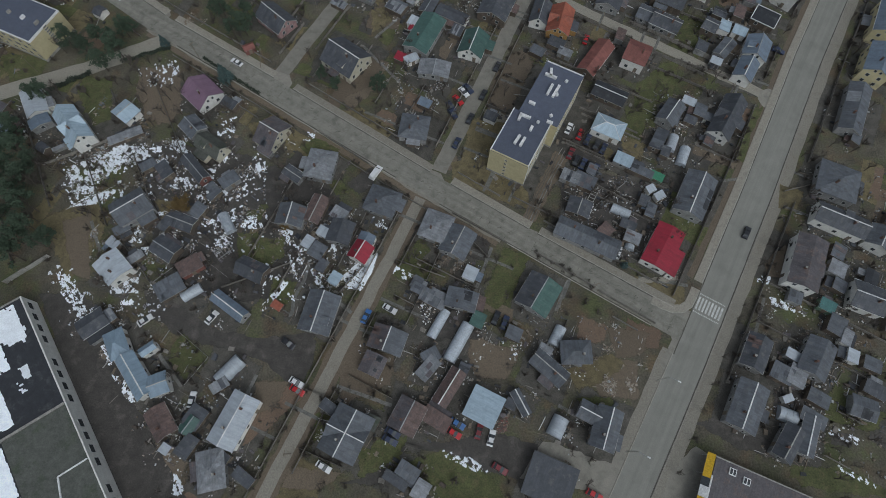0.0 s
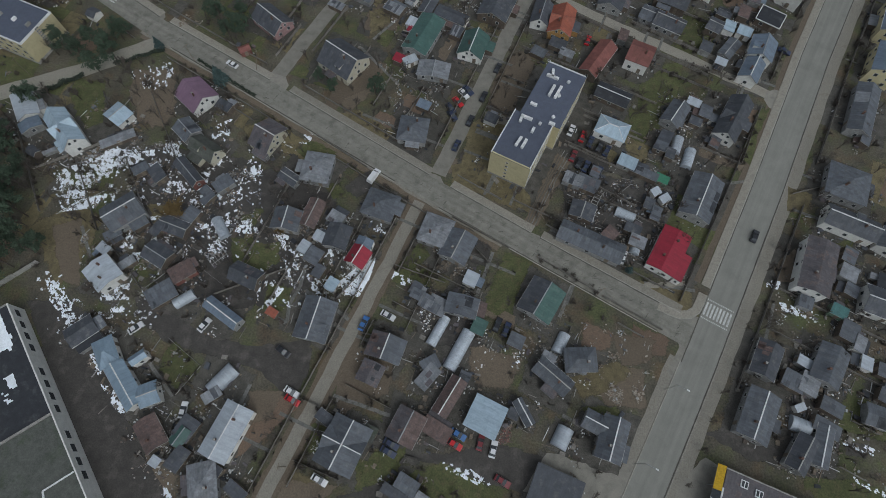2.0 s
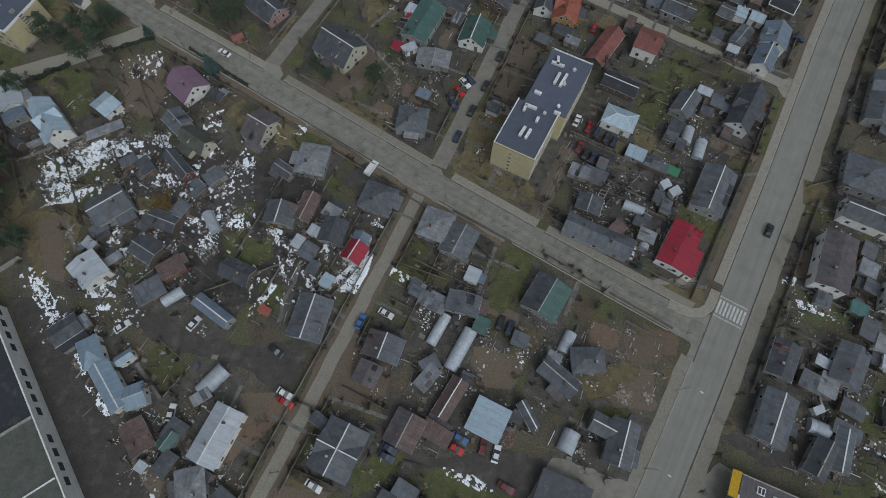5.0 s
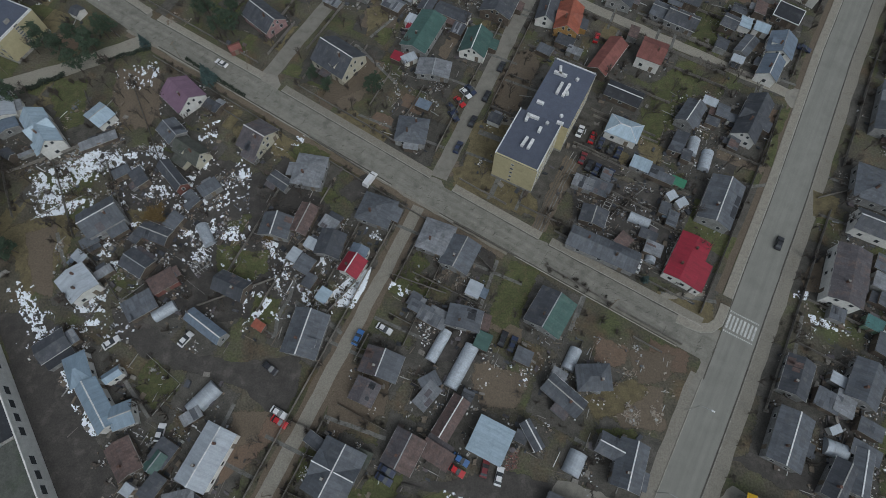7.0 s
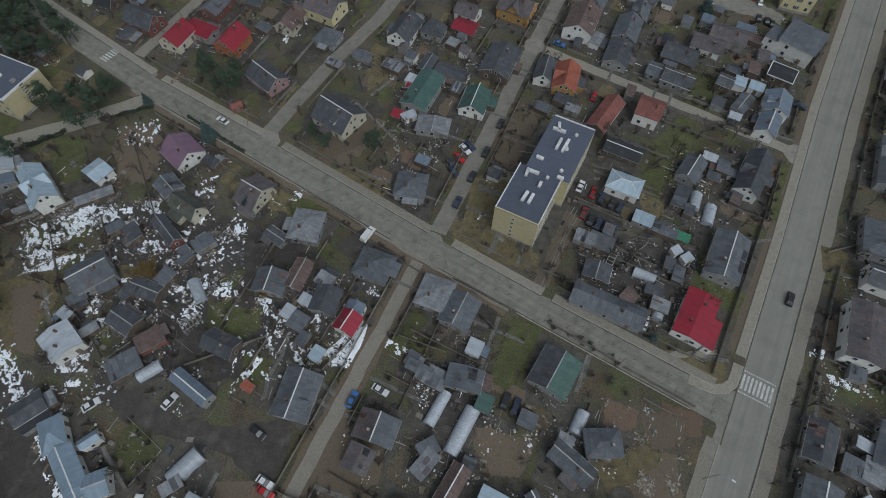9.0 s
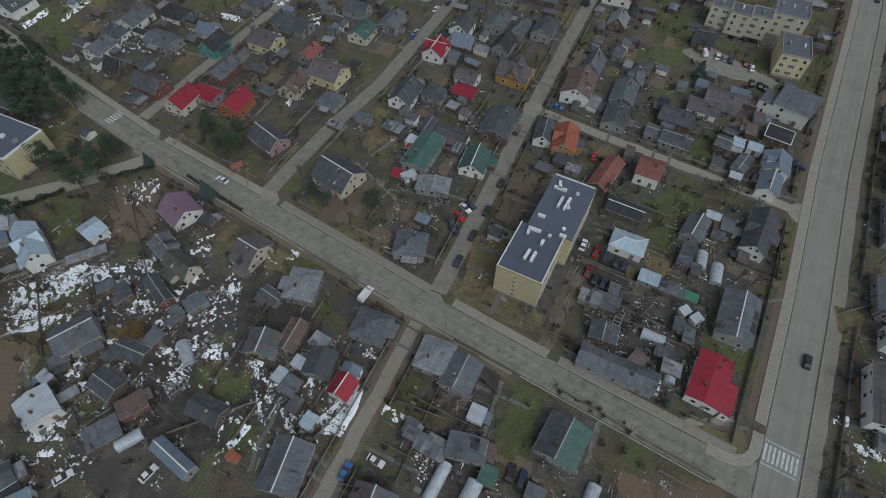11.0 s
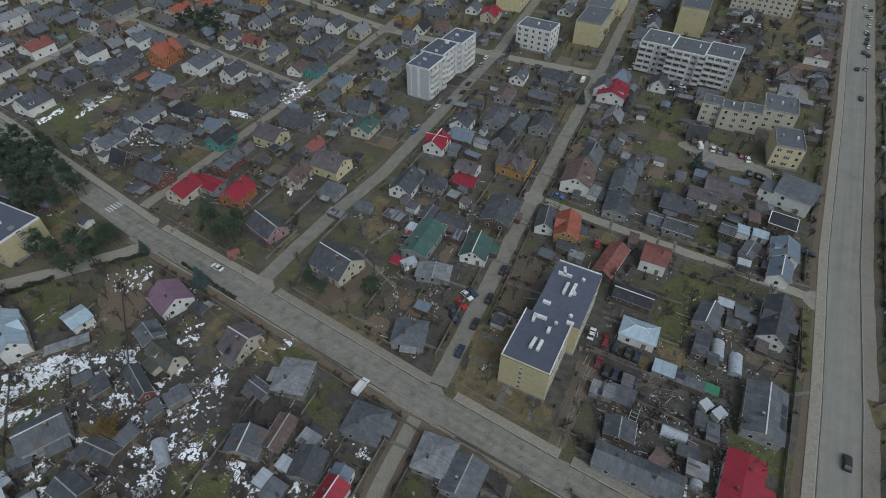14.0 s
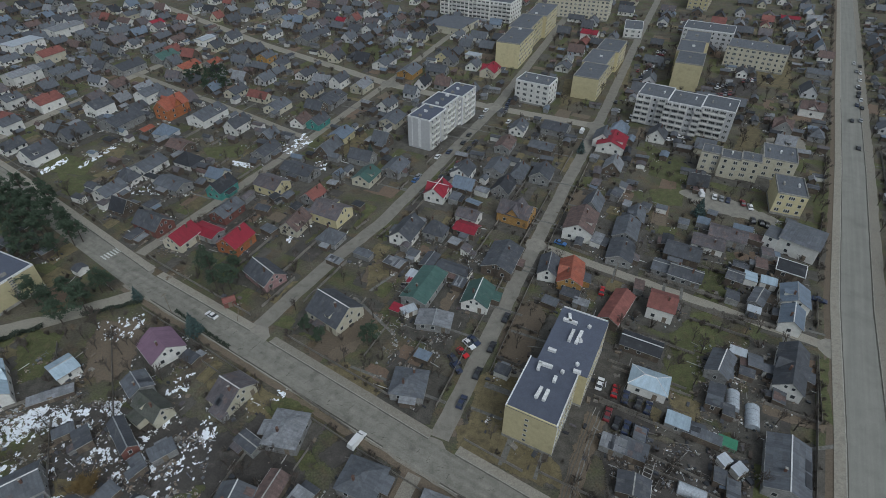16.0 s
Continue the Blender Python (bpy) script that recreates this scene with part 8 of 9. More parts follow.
clutter([(46.9, 37.4), (64.5, 32.9), (54.2, 12.2), (42.2, 18.0)], .3)
clutter([(-6.6, 57.1), (8.8, 55.7), (12.2, 36.5), (-5.8, 36.1)], .3)
clutter([(-11.8, -2.3), (0.2, -4.8), (-1.0, -11.9), (-11.3, -12.1)], .35)
clutter([(-76.1, 12.1), (-57.9, 14.1), (-54.8, -4.7), (-68.8, -9.1)], .3)
clutter([(97.0, 49.1), (118.1, 44.4), (128.1, 26.4), (98.8, 16.3), (92.2, 32.0)], .3)
clutter([(25.4, 36.9), (46.9, 37.4), (42.6, 24.3), (25.0, 23.8)], .25)
clutter([(70.7, 117.4), (106.0, 118.5), (96.4, 95.8), (68.2, 94.9)], .3)
clutter([(-18.7, 154.2), (12.4, 155.4), (2.2, 141.9), (-17.9, 138.6)], .3)
clutter([(-87.3, 27.4), (-68.2, 27.9), (-66.5, 18.4), (-78.0, 13.6)], .25)
clutter([(17.1, 31.7), (25.2, 30.3), (23.4, 23.8), (13.8, 26.7)], .3)
clutter([(106.6, 71.6), (144.8, 88.9), (135.4, 53.7), (114.1, 49.6)], .25)
clutter([(103.3, 22.6), (126.0, 18.5), (119.7, -5.0), (92.2, -1.4)], .25)

# ---------------------------------------------------------------- works building, shop and other flat-roofed buildings
def works():
    """The long works building: dark felt roofs in two sections, a pale wall with dark window pairs."""
    ob = thing("works_building", -116.1, 36.9, -54.4)
    tagged(ob, "long pale industrial building with black felt roof under snow", "industrial building")
    L, W, H = 66.0, 34.0, 6.5
    link("wall", *box(-0.5, -W, 0, L, 0, H - 0.3), WALL["w"], ob)
    link("roof_section", *box(-0.2, -W + 0.3, H - 0.28, 33.6, -0.35, H - 0.1), ROOF["K"], ob, "black felt roof")
    link("roof_section", *box(34.4, -17, H - 0.28, L - 0.3, -0.35, H + 0.25), ROOF["V"], ob, "olive grey felt roof")
    link("roof_section", *box(34.4, -W + 0.3, H - 0.28, L - 0.3, -17.3, H - 0.05), ROOF["K"], ob, "black felt roof")
    link("parapet", *box(-0.5, -0.3, H - 0.3, L, 0.05, H + 0.25), WALL["w"], ob)
    link("parapet", *box(-0.55, -W, H - 0.3, -0.2, -0.3, H + 0.25), M_CONCRETE, ob)
    link("fire_wall", *box(33.7, -W + 0.3, H - 0.3, 34.3, -0.3, H + 0.6), M_CONCRETE, ob)
    link("fire_wall", *box(50.0, -8, H + 0.2, 50.35, -0.4, H + 0.55), M_TRIM, ob)
    link("fire_wall", *turned(box(0, -0.18, 0, 15, 0.18, 0.35), pose(50.2, -8, H + 0.2, 0, 0, -12)), M_TRIM, ob)
    for k in range(17):
        if k % 5 == 4:
            continue
        s = 2.0 + k * 3.8
        window(ob, s, 0.03, 3.9, 180, 2.4, 2.0)
    return ob


works()
FOOT.append((-108, 0, 34))


def roof_snow(name, x, y, ang, L, W, z, cover):
    """Snow left on a flat roof."""
    v, f, seen, c = [], [], {}, 0.5
    m = pose(x, y, 0, 0, 0, ang)

    def corner(i, j):
        if (i, j) not in seen:
            p = m @ Vector((i * c - L / 2 + rng.uniform(-0.15, 0.15), j * c - W / 2 + rng.uniform(-0.15, 0.15), z + rng.uniform(0.05, 0.12)))
            seen[i, j] = len(v)
            v.append(tuple(p))
        return seen[i, j]

    for i in range(int(L / c)):
        for j in range(int(W / c)):
            e = min(i * c, L - i * c, j * c, W - j * c) / 2.5
            if noise.noise((i * 0.13 + x, j * 0.13 + y, 1)) + 0.4 * noise.noise((i * 0.5, j * 0.5, 2)) + min(e, 1) * 0.35 > 0.55 - cover:
                f.append((corner(i, j), corner(i + 1, j), corner(i + 1, j + 1), corner(i, j + 1)))
    if f:
        tagged(link(name, v, f, M_SNOW), "white melting snow on the felt roof", "snow", kind="stuff")


wm = pose(-116.1, 36.9, 0, 0, 0, -54.4)
for lx, ly, l, w, c in ((6, -9, 11, 13, 0.9), (14, -13, 8, 8, 0.65), (25, -18, 14, 10, 0.9), (46, -23, 22, 11, 0.85), (14, -27, 26, 12, 0.8), (22, -7, 7, 4, 0.45), (9, -3.5, 8, 3, 0.3)):
    q = wm @ Vector((lx, ly, 0))
    roof_snow("roof_snow", q.x, q.y, -54.4, l, w, 6.42, c)


def shop():
    ob = thing("shop_building", 72.6, 0.3, -22.3)
    tagged(ob, "low shop with dark felt roof and yellow front", "shop")
    link("wall", *box(0.3, -20, 0, 29, 0, 4.6), WALL["g"], ob)
    link("roof_deck", *box(0.6, -20, 4.6, 29, -0.3, 4.9), ROOF["N"], ob)
    link("parapet", *box(0.3, -0.3, 4.6, 29, 0, 5.1), M_CONCRETE, ob)
    for y0, y1, m, what in ((0.2, -6.0, PAINT["y"], "yellow painted canopy panel"), (-6.05, -8.2, M_GLASS, "dark glazed canopy panel"), (-8.25, -11.0, M_TRIM, "white canopy panel"), (-11.05, -20.0, PAINT["y"], "yellow painted canopy panel")):
        link("canopy_panel", *slab([(-1.5, y0, 4.3), (0.3, y0, 5.1), (0.3, y1, 5.1), (-1.5, y1, 4.3)], 0.35), m, ob, what)
    for k in range(5):
        link("canopy_post", *tube((-1.3, -0.5 - 4.7 * k, 0), (-1.3, -0.5 - 4.7 * k, 4.1), 0.07, 0.07, 6), M_METAL, ob)
    link("roof_edge", *box(0.35, -20, 4.9, 0.75, -5.0, 5.15), M_TRIM, ob)
    for x, y in ((5.2, -2.2), (9.0, -3.0)):
        s = link("skylight", *box(x - 0.9, y - 0.9, 4.9, x + 0.9, y + 0.9, 5.25), M_TRIM, ob)
        for dx in (-0.42, 0.42):
            link("pane", *box(x + dx - 0.3, y - 0.7, 5.25, x + dx + 0.3, y + 0.7, 5.29), M_GLASS, s)
    for k in range(5):
        window(ob, 4 + k * 5, 0.03, 1.8, 180, 1.8, 1.4)


shop()
FOOT.append((84, -10, 18))
house(30.0, -7.0, -22, 12.5, 11, 3.2, 0.2, "flat", "D", "g", chimneys=0)

def yellow_flats():
    """The four-storey block in two staggered sections, with blind end walls and a stair window row."""
    ob = thing("apartment_block", 14.3, 85.0, 63.5)
    tagged(ob, "four-storey yellow block of flats with blue-grey flat roof", "apartment block")
    H = 12.3
    for x0, x1, y0, y1 in ((0, 16.9, -12.7, 0), (16.9, 38.4, -14.8, -1.8)):
        link("wall", *box(x0, y0, 0.9, x1, y1, H - 0.5), WALL["y"], ob)
        link("plinth", *box(x0 + (0.02 if x0 else -0.1), y0 - 0.1, 0, x1 - (0.02 if not x0 else -0.1), y1 + 0.1, 0.9), M_CONCRETE, ob)
        link("roof_deck", *box(x0, y0, H - 0.5, x1, y1, H - 0.32), ROOF["A"], ob)
        for a, c, e, g in ((x0, y1 - 0.28, x1, y1), (x0, y0, x1, y0 + 0.28), (x0, y0 + 0.28, x0 + 0.28, y1 - 0.28), (x1 - 0.28, y0 + 0.28, x1, y1 - 0.28)):
            if abs(a - 16.9) < 0.5 or abs(e - 16.9) < 0.01 and e - a < 1:
                continue
            link("parapet", *box(a, c, H - 0.31, e, g, H + 0.05), M_TRIM if a or e > 1 else WALL["y"], ob, "white metal parapet capping")
        n = int((x1 - x0) / 3.2)
        for k in range(n):
            for f in range(4):
                d = x0 + (k + 0.5) * (x1 - x0) / n
                if x0 == 0 and k == n - 1:
                    for q in range(2):
                        window(ob, d, y0 - 0.03, 1.9 + f * 2.8 + q * 1.4, 0, 1.0, 0.7, True)
                else:
                    window(ob, d, y0 - 0.03, 2.2 + f * 2.8, 0, 1.6, 1.4, True)
                window(ob, d, y1 + 0.03, 2.2 + f * 2.8, 180, 1.6, 1.4, True)
    for f in range(5):
        window(ob, -0.03, -5.6, 2.0 + f * 2.0, 270, 0.9, 0.8, True)
    for x, y, f in ((2.5, -13.6, 0), (2.5, -13.6, 1), (2.5, -13.6, 2)):
        link("downpipe", *tube((0.4 + 5 * f, -12.78, 0.2), (0.4 + 5 * f, -12.78, H - 0.5), 0.07, 0.07, 6), M_TRIM, ob)


yellow_flats()
for fx, fy in ((18, 88), (24, 85), (22, 96), (29, 92), (28, 106), (35, 101), (34, 114), (40, 109)):
    FOOT.append((fx, fy, 6))

# ---------------------------------------------------------------- road markings and street furniture
for cx, cy, ang, n, gap, ln in ((79.6, 40.6, 61, 8, 1.0, 4.2), (-118.3, 153.2, 147, 6, 1.1, 3.4)):
    cw = thing("zebra_crossing", cx, cy, ang)
    tagged(cw, "worn white zebra crossing painted on the asphalt", "crossing")
    for k in range(n):
        off = (k + 0.5 - n / 2) * gap
        link("stripe", *box(-ln / 2, off - 0.27, 0.052, ln / 2, off + 0.27, 0.066), M_PAINT, cw)
    for k in range(n * 2 if n > 6 else 0):
        for s in (-1, 1):
            link("stop_mark", *box(s * (ln / 2 + 0.9) - 0.22, (k + 0.5 - n) * gap / 2 - 0.13, 0.052, s * (ln / 2 + 0.9) + 0.22, (k + 0.5 - n) * gap / 2 + 0.13, 0.066), M_PAINT, cw)
for k, (x, y) in enumerate(((61.6, 19.4), (51.4, 0.6))):
    pole(x, y, 9, 2.4, -29)
for x, y, b in ((-139.1, 117.8, 0), (-38.7, 109.6, 0), (-22.1, 99, 0), (8.9, 118.8, 0), (-62.2, 124.2, 1), (29, 68.4, 1), (-29, 28, 0), (-15, 60, 0), (-38, -2, 0), (35, 150, 0), (55, 143, 0), (90, 122, 0), (-33, 173, 0), (-46, 146, 0),
                (-10, 215, 0), (40, 172, 0), (58, 212, 0), (-97, 172, 0), (-80, 208, 0), (-140, 180, 0), (45, 45, 0), (-85, 125, 0)):
    pole(x, y, 8, brace=bool(b), ang=rng.uniform(0, 360))

STREETS = [(MAIN, 10), (DIAG, 7.5), (A_LOW, 3.4), (A_UP, 3.8), (B_ST, 4.2), (C_ST, 3.2), (D_ST, 3.4), (E_ST, 4.5), (X_ST, 4.8), (X2_ST, 3), (LANE, 4.5)]


def street_gap(x, y):
    """Metres from a point to the nearest street's edge."""
    best = 1e9
    for line, w in STREETS:
        for (ax, ay), (bx, by) in zip(line, line[1:]):
            dx, dy = bx - ax, by - ay
            t = max(0.0, min(1.0, ((x - ax) * dx + (y - ay) * dy) / (dx * dx + dy * dy)))
            best = min(best, math.hypot(x - ax - t * dx, y - ay - t * dy) - w)
    return best


CELLS, DONE = {}, 0


def free(x, y, r):
    """Whether a circle is clear of streets and of all that stands already."""
    global DONE
    for a, b, q in FOOT[DONE:]:
        for i in range(int((a - q) // 20), int((a + q) // 20) + 1):
            for j in range(int((b - q) // 20), int((b + q) // 20) + 1):
                CELLS.setdefault((i, j), []).append((a, b, q))
    DONE = len(FOOT)
    near = [p for i in (-1, 0, 1) for j in (-1, 0, 1) for p in CELLS.get((int(x // 20) + i, int(y // 20) + j), ())]
    return all((x - a) ** 2 + (y - b) ** 2 > (r + q) ** 2 for a, b, q in near) and street_gap(x, y) > r * 0.6


# fences along the streets, broken by gates and driveways
def street_fence(line, off, h=1.3, mat=None, label=""):
    pts = dense(line, 7.5)
    run = []
    for i in range(len(pts) - 1):
        (ax, ay), (bx, by) = pts[i], pts[i + 1]
        d = math.hypot(bx - ax, by - ay)
        x, y = ax + (by - ay) / d * off, ay - (bx - ax) / d * off
        if street_gap(x, y) > -0.6 and all((x - a) ** 2 + (y - b) ** 2 > (q * 0.8) ** 2 for a, b, q in FOOT) and rng.random() > 0.1 and y < 240:
            run.append((x, y))
        else:
            fence(run, h, mat, **({"label": label} if label else {}))
            run = []
    fence(run, h, mat, **({"label": label} if label else {}))


for line, w in STREETS[1:10]:
    for s in (-1, 1):
        street_fence(line, s * (w + 0.7), rng.choice((1.2, 1.4, 1.6)))
street_fence(MAIN[3:], -10.8, 1.4)
street_fence(MAIN[3:], 11.5, 1.4)

# plot fences across the blocks
for (ax, ay), d, length, n, step in (((-20, 60), -26, 42, 4, 13), ((-100, 118), -62, 60, 5, 14), ((4, 66), -112, 52, 5, 13), ((40, 110), -27, 60, 4, 13), ((-48, 112), 66, 40, 4, 12), ((-20, 168), 66, 90, 4, 16), ((-88, 150), 66, 90, 3, 16),
                                      ((40, 175), -27, 80, 6, 14), ((105, 60), -29, 45, 7, 13), ((60, 60), 150, 40, 2, 12), ((-150, 190), 67, 110, 4, 17), ((-28, 30), -157, 40, 3, 13), ((-10, 8), -25, 50, 2, 14)):
    u, nn = Vector((math.cos(radians(d)), math.sin(radians(d)))), Vector((-math.sin(radians(d)), math.cos(radians(d))))
    for k in range(n):
        run = []
        for j in range(int(length / 7)):
            q = Vector((ax, ay)) + nn * (-k * step if d < 0 else -k * step) + u * (j * 7.0)
            if street_gap(q.x, q.y) > 0.5 and all((q.x - a) ** 2 + (q.y - b) ** 2 > (r * 0.85) ** 2 for a, b, r in FOOT):
                run.append((q.x, q.y))
            else:
                fence(run, 1.2)
                run = []
        fence(run, 1.2)

# ---------------------------------------------------------------- further houses of the suburb, row by row along its streets
far = random.Random(5)
COVERS = "GGGGDDDDLBBNKGDGLMGDNDKG" + "GDTM"
WALLS = "ggbbglbbgcwbgbwcwl"


def in_view(x, y):
    return abs(math.degrees(math.atan2(x, y + 5))) < 46 + (14 if y < 170 else 0)


for row in range(40):
    for col in range(52):
        u, w = -420 + col * 18.5, -60 + row * 17.0
        x = u * math.cos(radians(67.5)) - w * math.sin(radians(67.5)) + 170 + far.uniform(-3, 3)
        y = u * math.sin(radians(67.5)) + w * math.cos(radians(67.5)) + 170 + far.uniform(-3, 3)
        if not (150 < y < 560 and in_view(x, y)) or far.random() < 0.12:
            continue
        L, W = far.uniform(8, 13), far.uniform(6.5, 9.2)
        if free(x, y, 0.42 * (L + W) / 2 + 0.6):
            row_ang = 67.5 + far.choice((0, 0, 90)) + far.uniform(-4, 4)
            e, r, c, q = far.choice((2.3, 2.4, 2.6, 2.8)), far.uniform(2.6, 4.6), far.choice(COVERS), far.choice(WALLS)
            if y < 280 and abs(x) < 180:
                house(x, y, row_ang, L, W, e, r, far.choice(("gable", "gable", "gable", "hip", "cross")), c, q)
            else:
                bulk_house(x, y, row_ang, L, W, e, r, c, q)
join_bulk("far_houses", "rows of small gabled suburban houses far off", "houses")

# ---------------------------------------------------------------- sheds, bare trees, shrubs, garden beds and scrap on the plots
garden = random.Random(11)
spots = []
for i in range(112):
    for j in range(115):
        x, y = -330 + i * 5.9 + garden.uniform(-2.6, 2.6), -40 + j * 4.6 + garden.uniform(-2.0, 2.0)
        if y > 470 or not (in_view(x, y) or (y < 160 and -135 < x < 175)) or (y < 60 and x < -100) or street_gap(x, y) < 0.8:
            continue
        spots.append((x, y))
sheds = scraps = trees = beds = 0
plots = {}
LOOSE = {}
for x, y in spots:
    k = garden.random()
    if k < 0.3 and y > 205 and free(x, y, 2.4):
        bulk_house(x, y, garden.choice((67, -23)) + garden.uniform(-5, 5), garden.uniform(3.6, 6.8), garden.uniform(2.8, 4.2), garden.uniform(2.0, 2.5), garden.uniform(0.4, 1.4), garden.choice("GGDDLNMKDBG"), garden.choice("bbbggw"))
    elif k < (0.025 if y < 130 and -125 < x < 128 else 0.11 if y < 150 else 0.26) and free(x, y, 2.5) and sheds < 150:
        sheds += 1
        house(x, y, garden.choice((67, -23, 60, -30)) + garden.uniform(-5, 5), garden.uniform(3.6, 7), garden.uniform(2.8, 4.2), garden.uniform(2.0, 2.5), garden.choice((0.3, 0.4, 0.9)), garden.choice(("mono", "mono", "gable")), garden.choice("GGDDLNMKDB"),
              garden.choice("bbbggw"), chimneys=0, windows=0, name="shed")
    elif k < 0.44 and free(x, y, 0.8):
        if y < 130 and trees < 60:
            trees += 1
            tree("bare", x, y, garden.uniform(0.6, 1.1))
        else:
            thicket("bare_trees", x, y, garden.uniform(0.6, 1.0))
    elif k < 0.6 and free(x, y, 0.3):
        thicket("shrubs", x, y, garden.uniform(0.7, 1.6))
    elif k < (0.68 if y < 130 else 0.8) and free(x, y, 1.0):
        beds += 1
        a, r, e = radians(garden.choice((64, 67, -25))), garden.uniform(2.5, 8), garden.uniform(1.5, 4.0)
        ring = [(x + math.cos(a) * p * r - math.sin(a) * q * e, y + math.sin(a) * p * r + math.cos(a) * q * e) for p, q in ((-1, -1), (1, -0.9), (1, 1), (-0.9, 1))]
        v, f, rim = ragged_patch(dense(ring, 1.6, 0.25, True), 0.0041 + 0.000007 * beds, 0.8)
        vs, fs, rs = plots.setdefault(garden.choice((M_EARTH, M_LAWN, M_STRAW, M_MUD, M_LAWN, M_YARD, M_CLAY)), ([], [], []))
        n = len(vs)
        vs += v
        fs += [tuple(i + n for i in t) for t in f]
        rs += rim
    elif k < 0.9 and scraps < 520 and free(x, y, -1):
        scraps += 1
        r = garden.uniform(2, 4.5)
        clutter([(x - r, y - r * 0.7), (x + r, y - r * 0.5), (x + r * 0.7, y + r), (x - r * 0.8, y + r * 0.8)], 0.5, gather=LOOSE.setdefault((int(x // 60), int(y // 60)), {}), size=garden.choice((0.6, 0.9, 1.2)), mats=garden.choice(((M_WOOD, M_CONCRETE), (M_RUBBLE, M_TRIM), (M_WOOD, M_METAL), (ROOF["G"], M_WOOD), (M_RUBBLE, M_WOOD))))
for m, (vs, fs, rs) in plots.items():
    ob = link("garden_plots", vs, fs, m)
    ob.data.attributes.new("rim", "FLOAT", "POINT").data.foreach_set("value", rs)
    tagged(ob, "garden plots of dull grass, dug earth and straw", "garden plots", kind="stuff")
# litter, firewood and old boards round the walls of houses and sheds
for a, b, q in list(FOOT):
    if b > 330 or q > 7 or (a, b, q) in OPEN or not (in_view(a, b) or b < 160):
        continue
    pool = LOOSE.setdefault((int(a // 60), int(b // 60)), {})
    near = b < 170

    def drop(x, y, s, w, h, m, turn):
        if street_gap(x, y) > 0.6:
            v, f = box(-s / 2, -w / 2, -0.05, s / 2, w / 2, h)
            pool.setdefault(m, []).append(turned(([(i * garden.uniform(0.8, 1.2), j * garden.uniform(0.8, 1.2), l) for i, j, l in v], f[1:]), pose(x, y, 0, garden.uniform(-6, 6), garden.uniform(-6, 6), turn)))

    for k in range(garden.choice((2, 3, 4)) if near else 1):
        t, d = garden.uniform(0, 6.28), q + garden.uniform(0.2, 2.5)
        x, y, spread = a + math.cos(t) * d, b + math.sin(t) * d, garden.uniform(0.4, 1.4)
        mix = garden.choice(((M_TRIM, M_RUBBLE, M_WOOD), (M_WOOD, M_BARK, M_FENCE), (M_RUBBLE, M_CONCRETE, M_TRIM), (M_BOARD, M_TRIM, ROOF["K"]), (ROOF["K"], M_WOOD, M_METAL)))
        for j in range(garden.randint(7, 16)):
            s = garden.choice((0.16, 0.2, 0.28, 0.4, 0.55))
            drop(x + garden.gauss(0, spread), y + garden.gauss(0, spread), s, s * garden.uniform(0.4, 0.9), s * garden.uniform(0.2, 0.6), garden.choice(mix), garden.uniform(0, 180))
    for k in range(6 if near else 3):
        t, d = garden.uniform(0, 6.28), q + abs(garden.gauss(0, 2.0))
        s = garden.uniform(0.7, 1.8)
        drop(a + math.cos(t) * d, b + math.sin(t) * d, s, s * garden.uniform(0.3, 0.8), garden.uniform(0.15, 0.7), garden.choice((M_WOOD, ROOF["K"], ROOF["D"], M_BARK, M_MUD, ROOF["N"], M_FENCE)), garden.choice((67, -23)) + garden.gauss(0, 10))
    for k in range(2 if near else 1):
        t, d = garden.uniform(0, 6.28), q + garden.uniform(0.5, 4.0)
        drop(a + math.cos(t) * d, b + math.sin(t) * d, garden.uniform(1.5, 4.5), garden.uniform(0.1, 0.18), garden.uniform(0.08, 0.3), garden.choice((M_BOARD, M_WOOD, M_WOOD, M_FENCE, M_FENCE, M_CONCRETE, M_TRIM)), garden.choice((67, -23)) + garden.gauss(0, 6))
for pool in LOOSE.values():
    heap("yard_scrap", "loose boards, firewood and pale litter about the yards", pool)
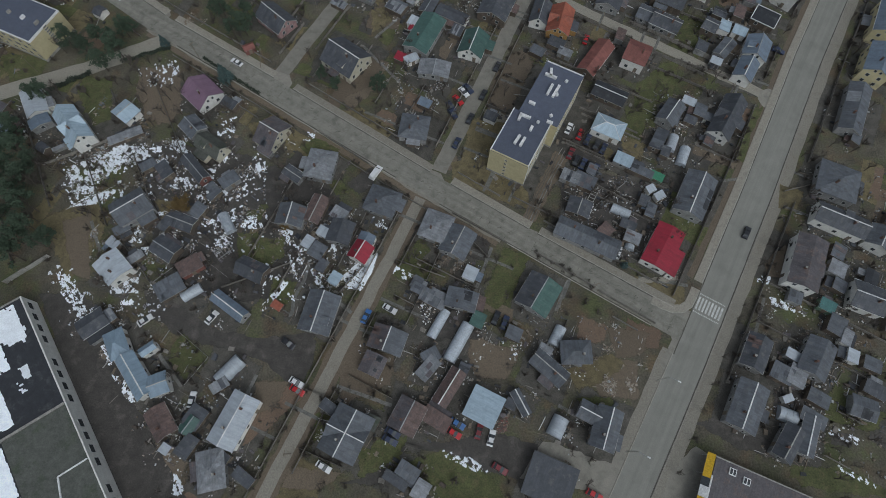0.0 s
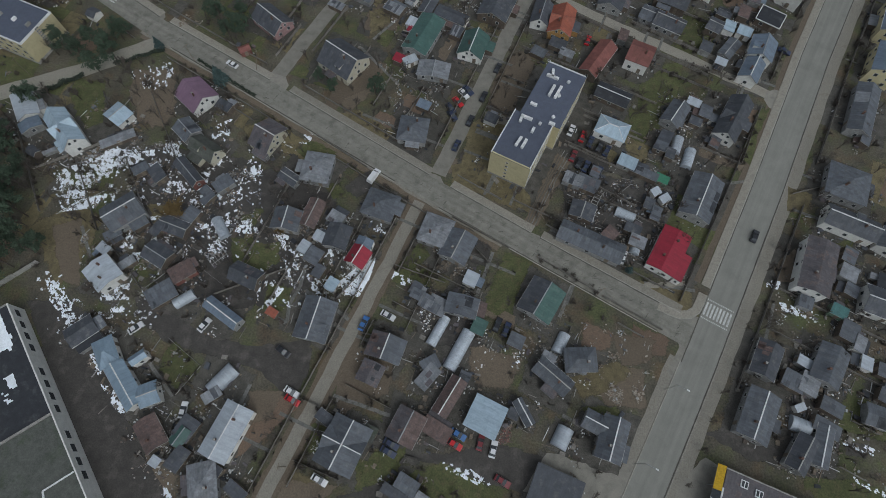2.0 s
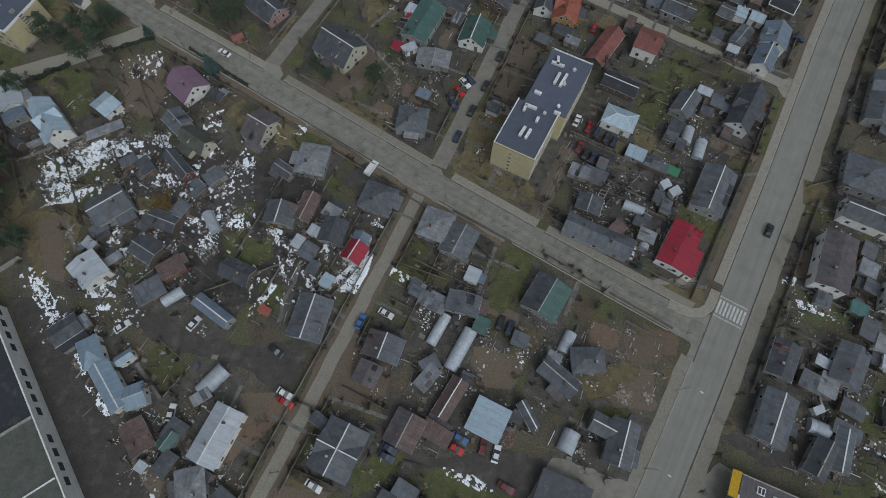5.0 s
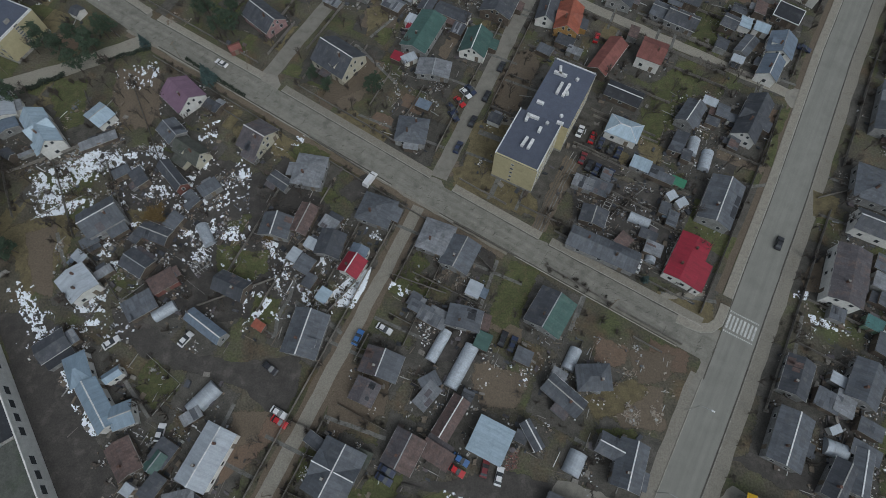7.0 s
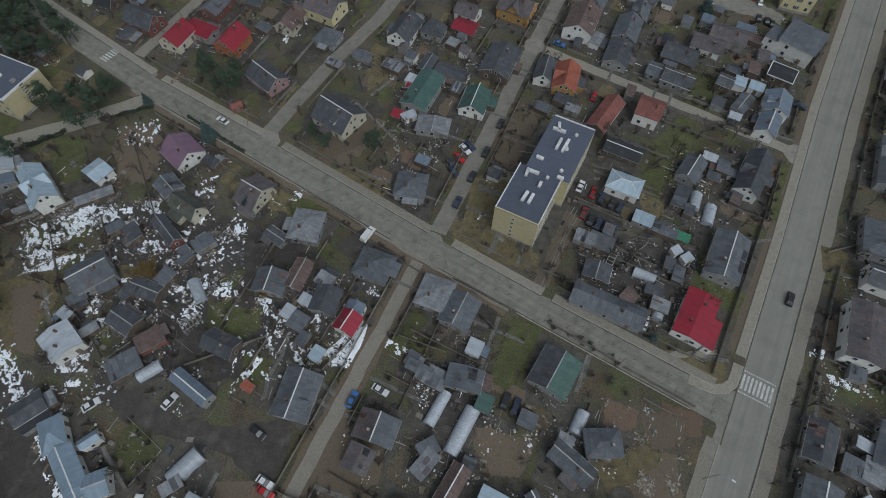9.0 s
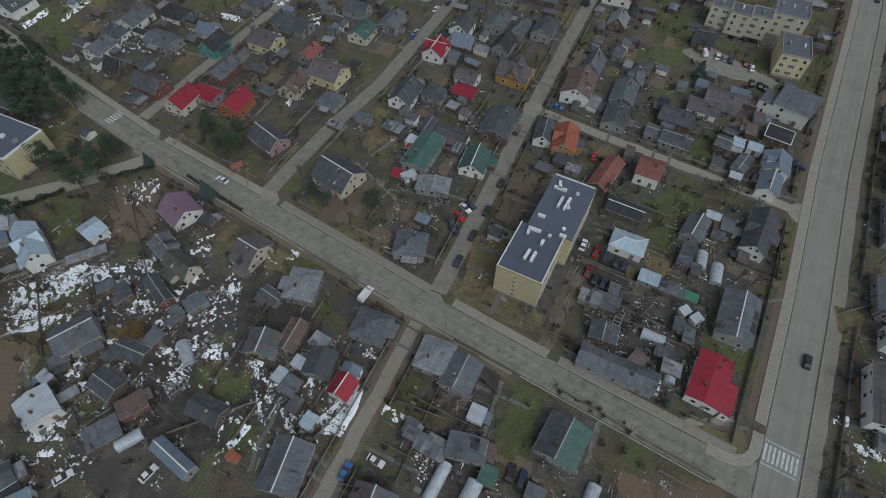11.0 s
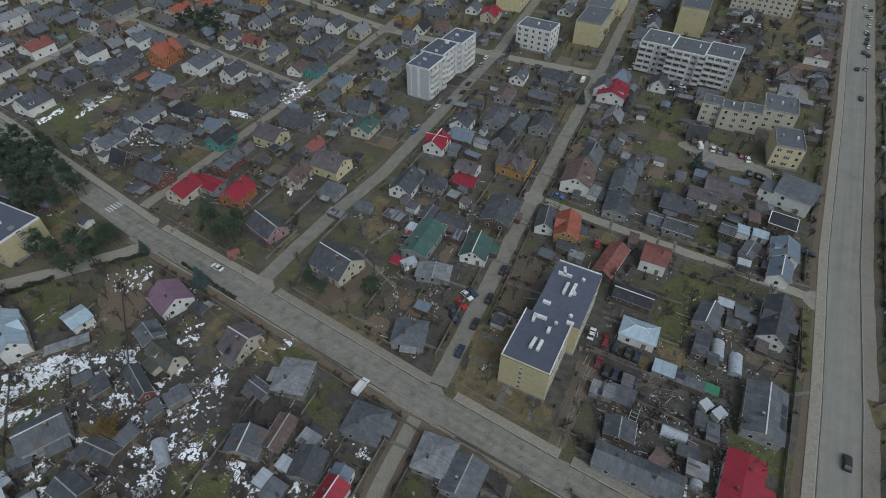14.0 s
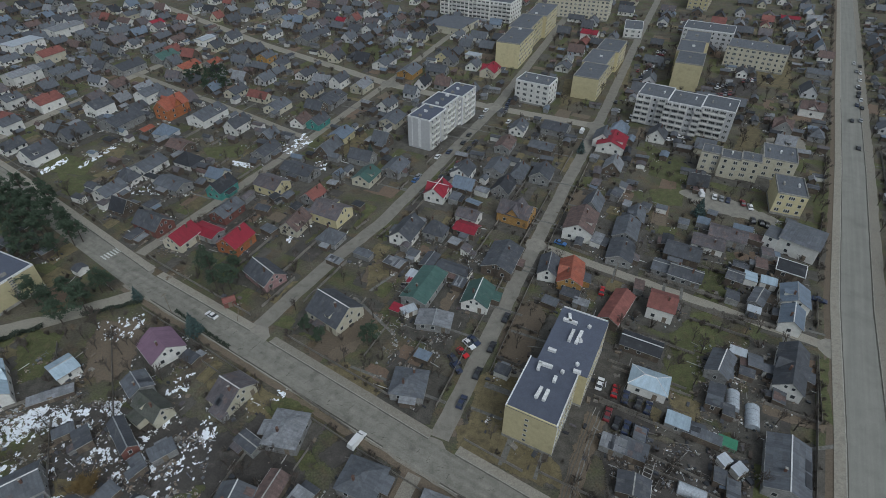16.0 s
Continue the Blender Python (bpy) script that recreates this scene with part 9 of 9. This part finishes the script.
# trodden ground round the houses, and concrete paths to the street
yards, paths = {}, []
for k, (a, b, q) in enumerate(FOOT):
    if b > 300 or q > 9 or q < 2.6 or (a, b, q) in OPEN or not (in_view(a, b) or b < 160):
        continue
    turn, ex, ey = radians(garden.choice((64, 67))), q * garden.uniform(1.2, 2.0), q * garden.uniform(1.2, 2.0)
    ring = [(a + math.cos(turn) * p * ex - math.sin(turn) * r * ey, b + math.sin(turn) * p * ex + math.cos(turn) * r * ey) for p, r in ((-1, -1), (1, -1), (1, 1), (-1, 1))]
    v, f, rim = ragged_patch(dense(ring, 1.8, 0.5, True), 0.007 + 0.00001 * (k % 400), 1.6)
    vs, fs, rs = yards.setdefault((int(a // 90), int(b // 90)), ([], [], []))
    n = len(vs)
    vs += v
    fs += [tuple(i + n for i in p) for p in f]
    rs += rim
    if q > 4 and garden.random() < 0.7:
        for d in range(4):
            t = radians(67 + 90 * d)
            for far_end in (q + 4, q + 8, q + 12):
                if 0 < street_gap(a + math.cos(t) * far_end, b + math.sin(t) * far_end) < 3.5:
                    paths.append(turned(box(q * 0.6, -0.45, -0.05, far_end + 2, 0.45, 0.034 + 0.0004 * (len(paths) % 50)), pose(a, b, 0, 0, 0, 67 + 90 * d)))
                    break
for vs, fs, rs in yards.values():
    ob = link("trodden_yard", vs, fs, M_YARD)
    ob.data.attributes.new("rim", "FLOAT", "POINT").data.foreach_set("value", rs)
    tagged(ob, "trodden dark grey earth round the houses", "yard ground", kind="stuff")
tagged(link("garden_paths", *merged(*paths), M_PATH), "narrow grey concrete paths from houses to the street", "paths", kind="stuff")
# leafless trees on the greens between the flats
for a, b, q in OPEN:
    for k in range(3 if b > 230 else 0):
        thicket("bare_trees", a + garden.uniform(-q, q), b + garden.uniform(-q, q), garden.uniform(0.7, 1.2))
# bare trees in rows along the main road
for k in range(60):
    for s in ((-9.6, 9.8) if k % 3 == 0 else (-9.6,)):
        a = k * 7.5 + garden.uniform(-2, 2)
        x, y = 130 + math.cos(radians(61)) * a + math.sin(radians(61)) * s, 138 + math.sin(radians(61)) * a - math.cos(radians(61)) * s
        if all((x - p) ** 2 + (y - q) ** 2 > (r * 0.8) ** 2 for p, q, r in FOOT):
            (tree if k < 24 else lambda a, *b: thicket("bare_trees", *b))("bare", x, y, garden.uniform(0.5, 0.9))
for k in range(14):
    a = k * 9 + garden.uniform(-3, 3)
    tree("bare", 56 + math.cos(radians(61)) * a + 8.8, 2 + math.sin(radians(61)) * a - 5.0, garden.uniform(0.4, 0.7))

join_bulk("far_sheds", "small grey sheds between the far houses", "sheds")
for kind, label in (("bare_trees", "leafless grey-brown trees and saplings among the gardens"), ("shrubs", "low brown leafless bushes among the gardens")):
    vs, fs = [], []
    for v, f in THICKET[kind]:
        n = len(vs)
        vs += v
        fs += [tuple(i + n for i in q) for q in f]
    tagged(link(kind, vs, fs, M_TWIG), label, "shrubs", kind="stuff")
